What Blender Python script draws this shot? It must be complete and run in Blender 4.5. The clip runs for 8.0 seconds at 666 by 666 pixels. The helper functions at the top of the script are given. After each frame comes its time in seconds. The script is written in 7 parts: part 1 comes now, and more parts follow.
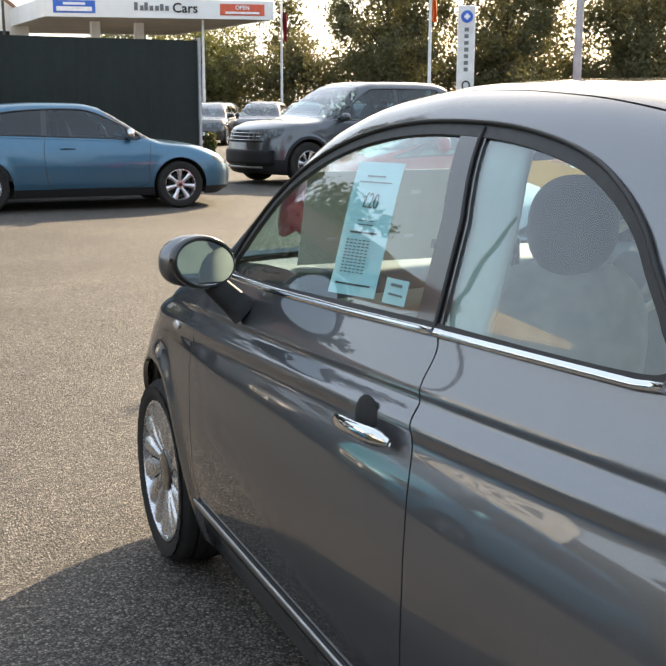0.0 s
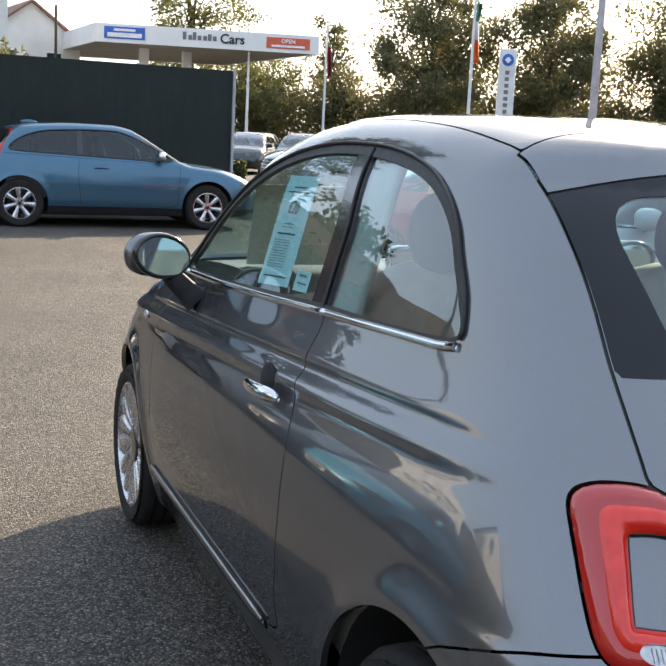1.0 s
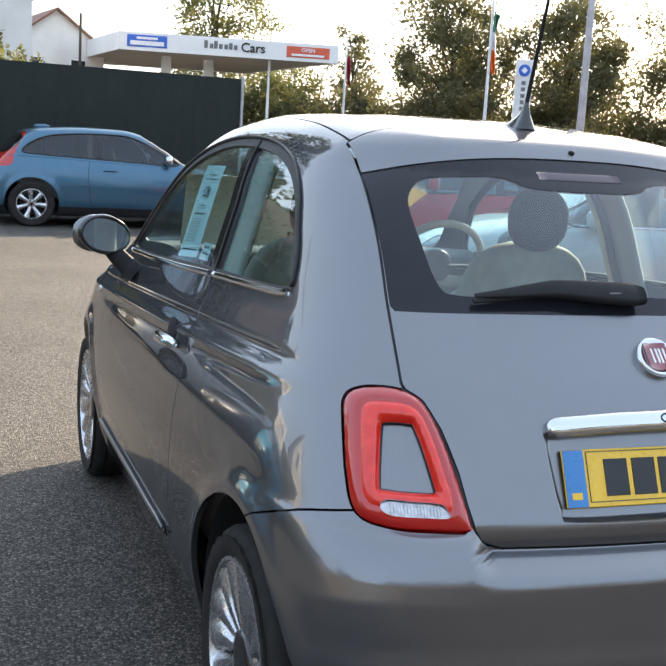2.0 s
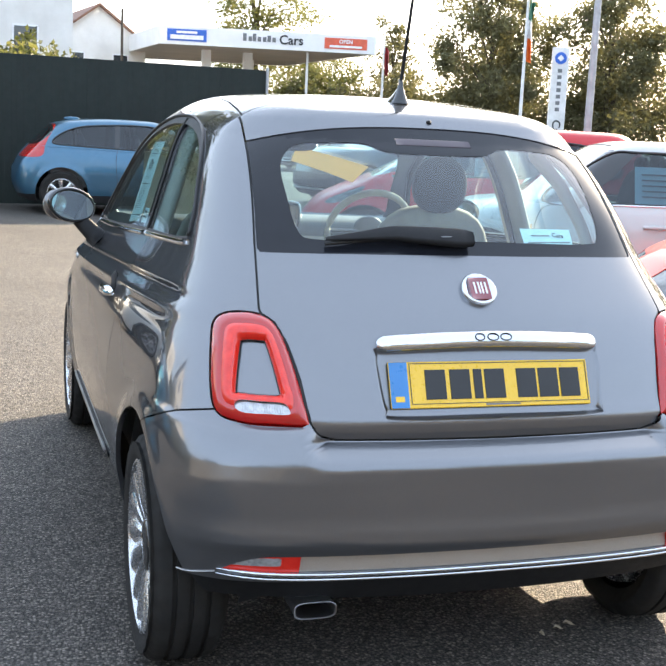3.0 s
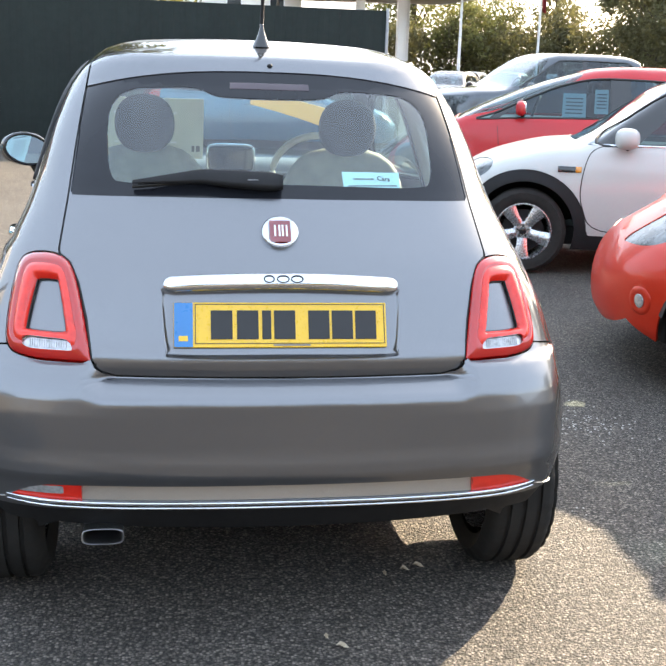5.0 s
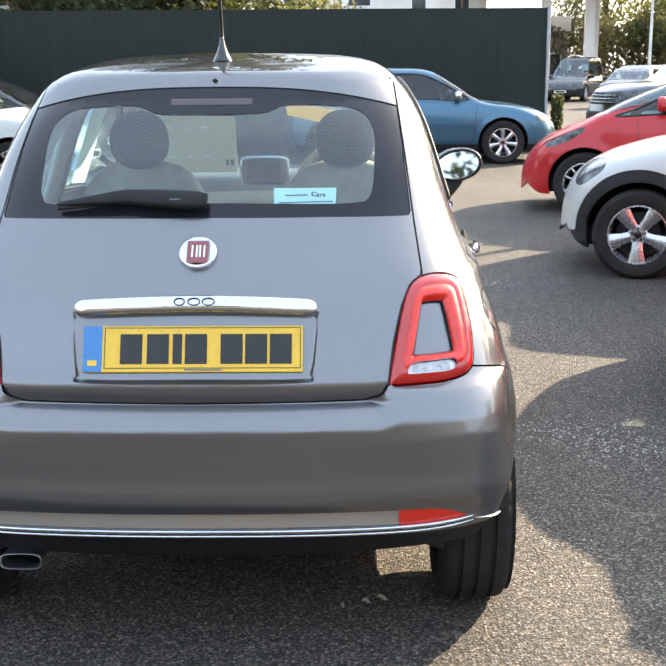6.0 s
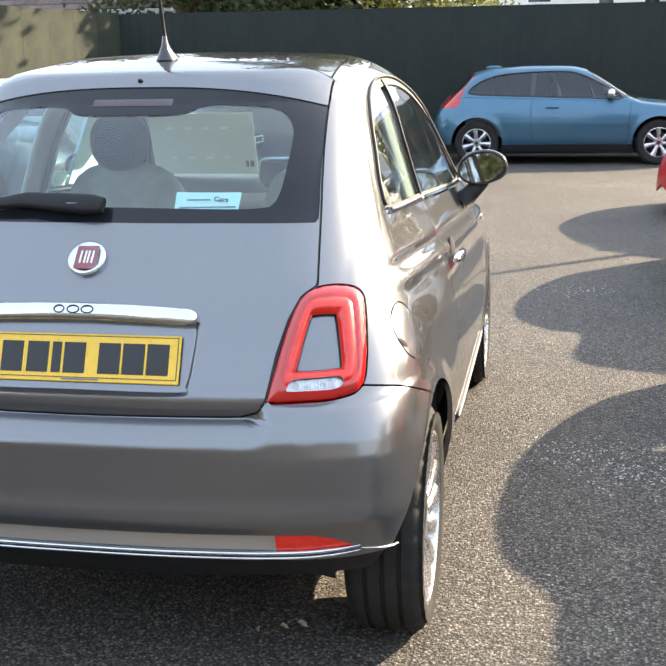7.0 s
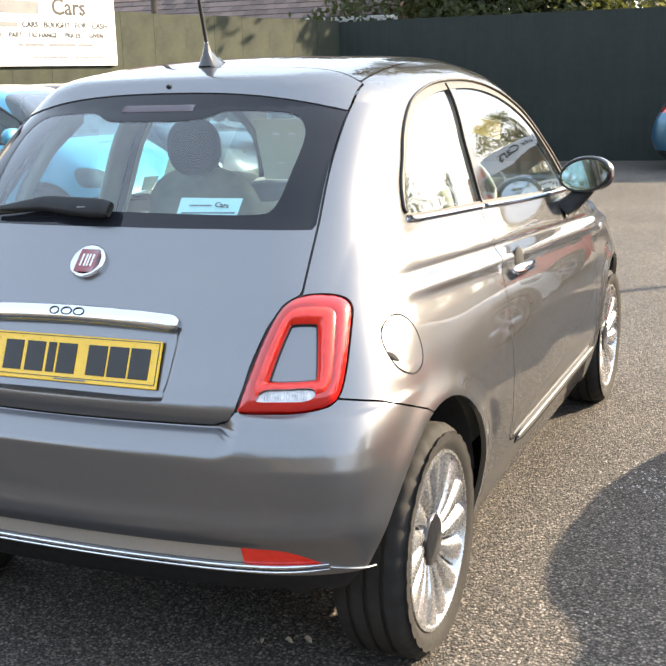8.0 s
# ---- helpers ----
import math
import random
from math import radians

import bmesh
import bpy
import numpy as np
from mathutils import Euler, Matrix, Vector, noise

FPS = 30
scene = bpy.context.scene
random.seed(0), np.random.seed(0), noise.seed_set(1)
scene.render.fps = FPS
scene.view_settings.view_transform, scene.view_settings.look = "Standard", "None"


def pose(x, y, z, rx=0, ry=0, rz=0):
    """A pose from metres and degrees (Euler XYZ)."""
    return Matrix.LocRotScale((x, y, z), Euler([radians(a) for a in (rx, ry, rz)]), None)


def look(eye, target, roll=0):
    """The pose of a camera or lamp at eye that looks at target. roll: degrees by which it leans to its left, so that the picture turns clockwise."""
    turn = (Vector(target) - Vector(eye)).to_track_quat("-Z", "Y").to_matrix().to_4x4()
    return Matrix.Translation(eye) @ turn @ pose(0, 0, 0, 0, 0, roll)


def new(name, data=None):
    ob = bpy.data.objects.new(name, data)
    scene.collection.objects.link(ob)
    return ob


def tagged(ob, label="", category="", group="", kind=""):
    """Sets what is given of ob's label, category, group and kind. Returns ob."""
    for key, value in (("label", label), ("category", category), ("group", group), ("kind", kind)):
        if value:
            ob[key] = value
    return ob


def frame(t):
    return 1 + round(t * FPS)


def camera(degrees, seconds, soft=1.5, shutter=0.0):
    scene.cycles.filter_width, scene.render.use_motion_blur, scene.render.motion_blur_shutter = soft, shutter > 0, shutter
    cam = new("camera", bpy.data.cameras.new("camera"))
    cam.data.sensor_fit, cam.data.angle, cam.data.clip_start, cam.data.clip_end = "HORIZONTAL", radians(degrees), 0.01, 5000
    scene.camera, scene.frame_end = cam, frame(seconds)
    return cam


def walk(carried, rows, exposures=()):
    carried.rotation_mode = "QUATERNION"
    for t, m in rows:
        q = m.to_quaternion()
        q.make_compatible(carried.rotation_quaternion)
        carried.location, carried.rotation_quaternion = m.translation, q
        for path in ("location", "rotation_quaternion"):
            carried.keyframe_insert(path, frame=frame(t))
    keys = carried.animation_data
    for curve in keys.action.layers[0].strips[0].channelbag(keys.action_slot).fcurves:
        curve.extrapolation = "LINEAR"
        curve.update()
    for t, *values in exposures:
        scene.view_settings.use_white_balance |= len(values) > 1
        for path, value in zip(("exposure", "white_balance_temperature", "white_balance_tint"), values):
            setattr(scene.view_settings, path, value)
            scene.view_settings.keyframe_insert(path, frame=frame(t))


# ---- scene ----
cam = camera(33.1, 8.0, soft=1.85)
PATH = [
    (0, (-1.621, -2.242, 1.441), (-0.852, -0.44, 1.04), 0.2),
    (0.5, (-1.595, -2.491, 1.423), (-0.842, -0.674, 1.062), 1.1),
    (1, (-1.54, -2.794, 1.418), (-0.825, -0.958, 1.075), 2.9),
    (1.5, (-1.489, -3.135, 1.396), (-0.789, -1.29, 1.072), 3.3),
    (2, (-1.393, -3.442, 1.399), (-0.717, -1.589, 1.069), 3.4),
    (2.2, (-1.325, -3.578, 1.387), (-0.673, -1.717, 1.056), 3.7),
    (3.3, (-1.107, -4.176, 1.369), (-0.561, -2.288, 0.998), 1.3),
    (3.5, (-1.05, -4.24, 1.394), (-0.514, -2.367, 0.939), -0.1),
    (4, (-0.802, -4.375, 1.376), (-0.311, -2.488, 0.935), 0.9),
    (4.2, (-0.715, -4.394, 1.378), (-0.225, -2.506, 0.937), 1.5),
    (5.3, (-0.09, -4.288, 1.425), (0.086, -2.351, 0.96), 1.0),
    (5.5, (0.060, -4.282, 1.431), (0.143, -2.337, 0.973), -0.0),
    (6, (0.386, -4.224, 1.441), (0.341, -2.278, 0.982), -0.5),
    (6.5, (0.711, -4.089, 1.44), (0.565, -2.147, 0.985), -0.6),
    (7, (1.062, -3.999, 1.432), (0.689, -2.088, 0.975), -1.0),
    (7.5, (1.332, -3.87, 1.41), (0.73, -2.016, 0.963), -1.6),
    (8, (1.594, -3.755, 1.414), (0.813, -1.966, 0.976), -1.7),
]
TINT = 10
EXPOSURES = [(0.0, 1.46, 7700), (0.5, 1.28, 7350), (1.0, 1.30, 7150), (1.5, 1.45, 7050), (2.0, 1.55, 7050), (3.3, 2.15, 7100), (4.2, 2.25, 7200), (5.5, 2.05, 7300), (6.5, 1.97, 7200), (8.0, 1.96, 7350)]
walk(cam, [(t, look(eye, target, roll)) for t, eye, target, roll in PATH], exposures=[(t, stops, kelvin, TINT) for t, stops, kelvin in EXPOSURES])

# ---- light ----
SUN_TURN, SUN_HEIGHT = radians(47.5), radians(24.8)
world = bpy.data.worlds.new("sky")
scene.world = world
world.use_nodes = True
sky = world.node_tree.nodes.new("ShaderNodeTexSky")
sky.sky_type, sky.sun_disc = "NISHITA", False
sky.sun_elevation, sky.sun_rotation = SUN_HEIGHT, SUN_TURN
sky.air_density, sky.dust_density, sky.ozone_density = 1.0, 2.4, 1.0
background = world.node_tree.nodes["Background"]
background.inputs["Strength"].default_value = 0.128
haze = world.node_tree.nodes.new("ShaderNodeMixRGB")  # thin bright cloud veil
haze.inputs[0].default_value, haze.inputs[2].default_value = 0.52, (4.9, 6.2, 8.3, 1)
world.node_tree.links.new(sky.outputs[0], haze.inputs[1])
world.node_tree.links.new(haze.outputs[0], background.inputs["Color"])
sun = new("sun", bpy.data.lights.new("sun", "SUN"))
sun.data.energy, sun.data.angle, sun.data.color = 4.6, radians(0.6), (1.0, 0.86, 0.67)
sun.matrix_world = look((30 * math.sin(SUN_TURN), 30 * math.cos(SUN_TURN), 30 * math.tan(SUN_HEIGHT)), (0, 0, 0))

# ---- materials ----
def node_mat(name):
    m = bpy.data.materials.new(name)
    m.use_nodes = True
    return m, m.node_tree, m.node_tree.nodes["Principled BSDF"]


def put(tree, kind, **values):
    n = tree.nodes.new(kind)
    for k, v in values.items():
        n.inputs[k.replace("_", " ")].default_value = v
    return n


def noise_at(tree, scale, detail=4.0, rough=0.6, coords="Object"):
    c = tree.nodes.new("ShaderNodeTexCoord")
    n = put(tree, "ShaderNodeTexNoise", Scale=scale, Detail=detail, Roughness=rough)
    tree.links.new(c.outputs[coords], n.inputs["Vector"])
    return n


def ramp(tree, source, stops):
    r = tree.nodes.new("ShaderNodeValToRGB")
    while len(r.color_ramp.elements) < len(stops):
        r.color_ramp.elements.new(0.5)
    for e, (p, c) in zip(r.color_ramp.elements, stops):
        e.position, e.color = p, (*c, 1)
    tree.links.new(source, r.inputs["Fac"])
    return r.outputs["Color"]


def bumped(tree, shader, source, strength, distance):
    b = put(tree, "ShaderNodeBump", Strength=strength, Distance=distance)
    tree.links.new(source, b.inputs["Height"])
    tree.links.new(b.outputs[0], shader.inputs["Normal"])
    return b


def surface(name, a, b=None, scale=6.0, rough=0.5, metal=0.0, coat=0.0, relief=0.0, relief_scale=60.0, spread=0.12, spec=0.5):
    """A plain material whose colour drifts between a and b, with a finer grain and relief."""
    m, t, p = node_mat(name)
    b = b or tuple(c * 0.8 for c in a)
    n = noise_at(t, scale, 6.0)
    t.links.new(ramp(t, n.outputs["Fac"], [(0.35, b), (0.65, a)]), p.inputs["Base Color"])
    g = noise_at(t, scale * 7, 3.0)
    r = put(t, "ShaderNodeMapRange")
    r.inputs["To Min"].default_value, r.inputs["To Max"].default_value = max(rough - spread, 0.02), min(rough + spread, 1.0)
    t.links.new(g.outputs["Fac"], r.inputs["Value"])
    t.links.new(r.outputs[0], p.inputs["Roughness"])
    p.inputs["Metallic"].default_value = metal
    p.inputs["Coat Weight"].default_value = coat
    p.inputs["Specular IOR Level"].default_value = spec
    p.inputs["Coat Roughness"].default_value = 0.04
    if relief:
        h = noise_at(t, relief_scale, 5.0)
        bumped(t, p, h.outputs["Fac"], 0.6, relief)
    return m


def car_paint(name, colour, metal=0.75, rough=0.34, dust=0.02, coat=1.0, gloss=1.62, flop=1.0):
    """Clear-coated paint with fine metal flakes, a slight orange peel and a film of dust."""
    m, t, p = node_mat(name)
    flakes = noise_at(t, 1400.0, 2.0)
    dark = tuple(c * 0.86 for c in colour)
    light = tuple(min(c * 1.14, 1) for c in colour)
    base = ramp(t, flakes.outputs["Fac"], [(0.38, dark), (0.62, light)])
    film = noise_at(t, 3.0, 8.0, 0.7)
    k = put(t, "ShaderNodeMapRange")
    k.inputs["From Min"].default_value, k.inputs["From Max"].default_value, k.inputs["To Max"].default_value = 0.45, 0.8, dust * 3
    t.links.new(film.outputs["Fac"], k.inputs["Value"])
    mix = t.nodes.new("ShaderNodeMixRGB")
    mix.inputs[2].default_value = (0.42, 0.38, 0.33, 1)
    t.links.new(k.outputs[0], mix.inputs[0])
    t.links.new(base, mix.inputs[1])
    t.links.new(mix.outputs[0], p.inputs["Base Color"])
    p.inputs["Metallic"].default_value, p.inputs["Roughness"].default_value = metal, rough
    p.inputs["Coat Weight"].default_value, p.inputs["Coat Roughness"].default_value, p.inputs["Coat IOR"].default_value = coat, 0.012, gloss
    p.inputs["Specular IOR Level"].default_value = 0.25
    p.inputs["Specular Tint"].default_value = (flop, flop, flop, 1)
    peel = noise_at(t, 55.0, 2.0)
    b = put(t, "ShaderNodeBump", Strength=0.05, Distance=0.0006)
    t.links.new(peel.outputs["Fac"], b.inputs["Height"])
    t.links.new(b.outputs[0], p.inputs["Coat Normal"])
    return m


def clear_glass(name, tint, bare=0.08, dirt=0.04):
    """A thin pane: clear seen square on, a mirror at a grazing angle, with a little dirt."""
    m, t, p = node_mat(name)
    t.nodes.remove(p)
    out = t.nodes["Material Output"]
    see = put(t, "ShaderNodeBsdfTransparent", Color=(*tint, 1))
    gloss = put(t, "ShaderNodeBsdfGlossy", Roughness=0.015, Color=(0.95, 0.97, 1, 1))
    film = put(t, "ShaderNodeBsdfDiffuse", Color=(0.5, 0.5, 0.47, 1))
    facing = put(t, "ShaderNodeLayerWeight", Blend=0.5)
    steep = t.nodes.new("ShaderNodeMath")
    steep.operation = "POWER"
    steep.inputs[1].default_value = 3.6
    fres = put(t, "ShaderNodeMapRange")
    fres.inputs["To Min"].default_value, fres.inputs["To Max"].default_value = bare, 0.95
    t.links.new(facing.outputs["Facing"], steep.inputs[0])
    t.links.new(steep.outputs[0], fres.inputs["Value"])
    one, two = t.nodes.new("ShaderNodeMixShader"), t.nodes.new("ShaderNodeMixShader")
    spots = noise_at(t, 8.0, 8.0, 0.7)
    k = put(t, "ShaderNodeMapRange")
    k.inputs["From Min"].default_value, k.inputs["From Max"].default_value, k.inputs["To Max"].default_value = 0.4, 0.8, dirt * 2
    t.links.new(spots.outputs["Fac"], k.inputs["Value"])
    t.links.new(k.outputs[0], one.inputs[0])
    t.links.new(see.outputs[0], one.inputs[1])
    t.links.new(film.outputs[0], one.inputs[2])
    t.links.new(fres.outputs[0], two.inputs[0])
    t.links.new(one.outputs[0], two.inputs[1])
    t.links.new(gloss.outputs[0], two.inputs[2])
    t.links.new(two.outputs[0], out.inputs["Surface"])
    return m


def asphalt(name):
    """Worn open tarmac: pale chippings in dark binder, broad stains and a few dusty patches."""
    m, t, p = node_mat(name)
    c = t.nodes.new("ShaderNodeTexCoord")
    chips = put(t, "ShaderNodeTexVoronoi", Scale=122.0)
    t.links.new(c.outputs["Object"], chips.inputs["Vector"])
    stone = t.nodes.new("ShaderNodeSeparateColor")
    t.links.new(chips.outputs["Color"], stone.inputs[0])
    tone = ramp(t, stone.outputs[0], [(0.0, (0.044, 0.039, 0.034)), (0.45, (0.090, 0.079, 0.068)), (0.8, (0.158, 0.138, 0.117)), (1.0, (0.290, 0.254, 0.219))])
    gap = ramp(t, chips.outputs["Distance"], [(0.35, (1, 1, 1)), (0.72, (0.20, 0.19, 0.18))])
    mul = t.nodes.new("ShaderNodeMixRGB")
    mul.blend_type = "MULTIPLY"
    mul.inputs[0].default_value = 1.0
    t.links.new(tone, mul.inputs[1])
    t.links.new(gap, mul.inputs[2])
    broad = noise_at(t, 0.55, 7.0, 0.62)
    stain = ramp(t, broad.outputs["Fac"], [(0.32, (0.72, 0.71, 0.70)), (0.55, (1.0, 1.0, 1.0)), (0.72, (1.35, 1.31, 1.26))])
    mul2 = t.nodes.new("ShaderNodeMixRGB")
    mul2.blend_type = "MULTIPLY"
    mul2.inputs[0].default_value = 1.0
    t.links.new(mul.outputs[0], mul2.inputs[1])
    t.links.new(stain, mul2.inputs[2])
    t.links.new(mul2.outputs[0], p.inputs["Base Color"])
    p.inputs["Roughness"].default_value = 0.76
    p.inputs["Specular IOR Level"].default_value = 0.45
    fine = noise_at(t, 260.0, 3.0)
    add = t.nodes.new("ShaderNodeMath")
    add.operation = "SUBTRACT"
    t.links.new(fine.outputs["Fac"], add.inputs[0])
    t.links.new(chips.outputs["Distance"], add.inputs[1])
    bumped(t, p, add.outputs[0], 0.85, 0.007)
    return m


def leaf_mat(name, low, high):
    m, t, p = node_mat(name)
    g = t.nodes.new("ShaderNodeNewGeometry")
    t.links.new(ramp(t, g.outputs["Random Per Island"], [(0.0, low), (0.6, tuple((a + b) / 2 for a, b in zip(low, high))), (1.0, high)]), p.inputs["Base Color"])
    p.inputs["Roughness"].default_value = 0.6
    p.inputs["Specular IOR Level"].default_value = 0.3
    back = put(t, "ShaderNodeBsdfTranslucent", Color=(high[0] * 1.3, high[1] * 1.3, high[2] * 0.9, 1))
    mix = t.nodes.new("ShaderNodeMixShader")
    mix.inputs[0].default_value = 0.36
    t.links.new(p.outputs[0], mix.inputs[1])
    t.links.new(back.outputs[0], mix.inputs[2])
    t.links.new(mix.outputs[0], t.nodes["Material Output"].inputs["Surface"])
    return m


def random_tint(name, a, b, rough=0.6, relief=0.002, scale=30.0):
    """A material whose pieces differ by object."""
    m, t, p = node_mat(name)
    o = t.nodes.new("ShaderNodeObjectInfo")
    n = noise_at(t, scale, 5.0)
    add = t.nodes.new("ShaderNodeMath")
    add.operation = "MULTIPLY_ADD"
    add.inputs[1].default_value = 0.6
    t.links.new(o.outputs["Random"], add.inputs[0])
    half = t.nodes.new("ShaderNodeMath")
    half.operation = "MULTIPLY"
    half.inputs[1].default_value = 0.4
    t.links.new(n.outputs["Fac"], half.inputs[0])
    t.links.new(half.outputs[0], add.inputs[2])
    t.links.new(ramp(t, add.outputs[0], [(0.1, a), (0.9, b)]), p.inputs["Base Color"])
    p.inputs["Roughness"].default_value = rough
    bumped(t, p, n.outputs["Fac"], 0.5, relief)
    return m


M_GREY = car_paint("grey metallic paint", (0.150, 0.154, 0.165), 0.82, 0.32, 0.012, 1.0, 1.66, 0.10)
M_BLUE = car_paint("blue metallic paint", (0.034, 0.115, 0.185), 0.65, 0.36, 0.02, 0.7)
M_WHITE = car_paint("white car paint", (0.43, 0.435, 0.42), 0.0, 0.4, 0.02, 0.6)
M_RED = car_paint("red car paint", (0.42, 0.010, 0.016), 0.0, 0.45, 0.01, 0.45)
M_ORANGE = car_paint("orange red car paint", (0.48, 0.022, 0.006), 0.0, 0.45, 0.01, 0.35)
M_SLATE = car_paint("slate grey car paint", (0.050, 0.058, 0.070), 0.7, 0.32)
M_TURQ = car_paint("turquoise car paint", (0.045, 0.28, 0.42), 0.1, 0.4)
M_NAVY = car_paint("dark navy car paint", (0.016, 0.020, 0.035), 0.4, 0.35)
M_BAND = car_paint("silver grey trim paint", (0.40, 0.375, 0.345), 0.7, 0.36, 0.02, 0.6)
M_BLACKCAR = car_paint("black car paint", (0.013, 0.013, 0.015), 0.3, 0.35)
M_SILVER = car_paint("silver car paint", (0.52, 0.53, 0.54), 0.8, 0.36)
M_GLASS = clear_glass("greenish car glass", (0.64, 0.82, 0.84), 0.075, 0.045)
M_GLASS_DARK = clear_glass("smoked car glass", (0.27, 0.38, 0.43), 0.05, 0.012)
M_FRIT = surface("black printed glass edge", (0.013, 0.014, 0.018), rough=0.06, spread=0.02, spec=0.3)
M_GASKET = surface("black rubber seal", (0.012, 0.012, 0.012), rough=0.55)
M_GLOSSBLACK = surface("gloss black trim", (0.014, 0.014, 0.015), rough=0.12, spread=0.04, coat=0.5)
M_PLASTIC = surface("black textured plastic", (0.013, 0.013, 0.014), rough=0.6, spec=0.25, relief=0.0006, relief_scale=400)
M_TYRE = surface("tyre rubber", (0.014, 0.0135, 0.013), (0.025, 0.023, 0.021), 9.0, 0.8, relief=0.001, relief_scale=90, spec=0.25)
M_LINER = surface("dark wheel arch liner", (0.014, 0.013, 0.013), rough=0.9)
M_RIM = surface("bright alloy", (0.56, 0.57, 0.59), (0.48, 0.49, 0.51), 14.0, 0.27, 0.9, spread=0.03)
M_CHROME = surface("chrome", (0.60, 0.62, 0.65), (0.56, 0.58, 0.61), 4.0, 0.06, 1.0, spread=0.03)
M_STEEL = surface("brushed steel", (0.42, 0.42, 0.42), rough=0.35, metal=1.0)
M_MIRROR = surface("mirror glass", (0.50, 0.54, 0.56), (0.49, 0.53, 0.55), 3.0, 0.02, 1.0, spread=0.01)
M_LAMPRED = surface("red lamp plastic", (0.46, 0.010, 0.008), (0.36, 0.007, 0.006), 5.0, 0.10, coat=1.0, spread=0.03, spec=0.4)
M_LAMPGLOW = surface("bright red light guide", (0.74, 0.028, 0.014), (0.62, 0.018, 0.010), 40.0, 0.2, coat=0.8, spread=0.05, spec=0.3)
M_LAMPCLEAR = surface("clear ribbed lamp", (0.62, 0.63, 0.64), (0.36, 0.37, 0.38), 80.0, 0.12, 0.5, coat=1.0)
M_HEADLAMP = surface("headlamp", (0.13, 0.15, 0.16), (0.014, 0.017, 0.02), 11.0, 0.2, 0.0, coat=0.1, spec=0.3)
M_AMBER = surface("amber lamp", (0.75, 0.28, 0.02), rough=0.15, coat=1.0)
M_YELLOW = surface("yellow plate", (0.76, 0.455, 0.012), (0.70, 0.41, 0.010), 20.0, 0.3, coat=0.4)
M_PLATEBLUE = surface("plate blue", (0.008, 0.19, 0.50), rough=0.3, coat=0.4)
M_INK = surface("black print", (0.012, 0.012, 0.013), rough=0.45)
M_GREYINK = surface("grey print", (0.15, 0.155, 0.16), rough=0.5)
M_WHITEPRINT = surface("white print", (0.80, 0.80, 0.80), rough=0.5)
M_BADGE = surface("dark red enamel", (0.20, 0.018, 0.028), rough=0.2, coat=1.0)
M_SEAT = surface("ivory seat cloth", (0.44, 0.42, 0.36), (0.36, 0.34, 0.30), 14.0, 0.85)
M_SEATDARK = surface("dark grey seat cloth", (0.024, 0.026, 0.030), (0.017, 0.019, 0.022), 9.0, 0.85)
M_LINING = surface("ivory cabin lining", (0.46, 0.44, 0.39), (0.40, 0.385, 0.345), 8.0, 0.8)
M_DASH = surface("grey dashboard", (0.10, 0.105, 0.11), rough=0.5)
M_SHEET = surface("pale aqua paper", (0.58, 0.77, 0.77), (0.54, 0.74, 0.74), 4.0, 0.6)
M_PAPER = surface("white paper", (0.78, 0.80, 0.80), rough=0.6)
M_ASPHALT = asphalt("worn tarmac")
M_FENCE = surface("dark green painted sheet", (0.0115, 0.0185, 0.0160), (0.0085, 0.0135, 0.0120), 1.2, 0.7, spec=0.35, relief=0.0005, relief_scale=20)
M_WALL = surface("weathered olive boards", (0.030, 0.036, 0.021), (0.008, 0.012, 0.008), 1.3, 0.9, relief=0.004, relief_scale=24)
M_BOUND = surface("brown brick boundary", (0.17, 0.15, 0.12), (0.10, 0.09, 0.07), 2.0, 0.85, relief=0.004, relief_scale=20)
M_BUFF = leaf_mat("buff card", (0.58, 0.47, 0.33), (0.64, 0.52, 0.37))
M_BACKLIT = surface("thin display paper", (0.62, 0.64, 0.56), (0.56, 0.58, 0.51), 3.0, 0.7)
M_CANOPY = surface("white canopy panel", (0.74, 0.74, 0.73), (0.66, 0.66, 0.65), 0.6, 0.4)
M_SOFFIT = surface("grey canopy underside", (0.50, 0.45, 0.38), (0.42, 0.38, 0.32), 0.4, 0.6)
M_SIGNBLUE = surface("blue sign", (0.02, 0.12, 0.52), rough=0.4)
M_SIGNRED = surface("orange red sign", (0.66, 0.10, 0.045), rough=0.4)
M_POLE = surface("white painted pole", (0.70, 0.70, 0.69), (0.55, 0.55, 0.54), 3.0, 0.5)
M_GALV = surface("galvanised steel", (0.40, 0.41, 0.42), (0.30, 0.31, 0.32), 8.0, 0.5, 0.4)
M_ROOF = random_tint("red clay tile", (0.055, 0.038, 0.032), (0.17, 0.115, 0.095), 0.8)
M_ROOFBROWN = surface("brown clay roof", (0.24, 0.12, 0.075), (0.15, 0.075, 0.05), 3.0, 0.8, relief=0.02, relief_scale=9)
M_SLATES = surface("dark roof slates", (0.06, 0.062, 0.068), (0.035, 0.036, 0.04), 3.0, 0.6, relief=0.01, relief_scale=9)
M_RENDER = surface("white rendered wall", (0.74, 0.72, 0.68), (0.62, 0.60, 0.56), 0.8, 0.8, relief=0.003, relief_scale=30)
M_BRICK = surface("brick wall", (0.30, 0.15, 0.10), (0.20, 0.10, 0.07), 9.0, 0.85, relief=0.004, relief_scale=30)
M_WINDOW = surface("dark window pane", (0.03, 0.035, 0.04), rough=0.05, spread=0.02, coat=0.5)
M_BARK = surface("bark", (0.09, 0.07, 0.05), (0.05, 0.04, 0.03), 9.0, 0.9, relief=0.02, relief_scale=12)
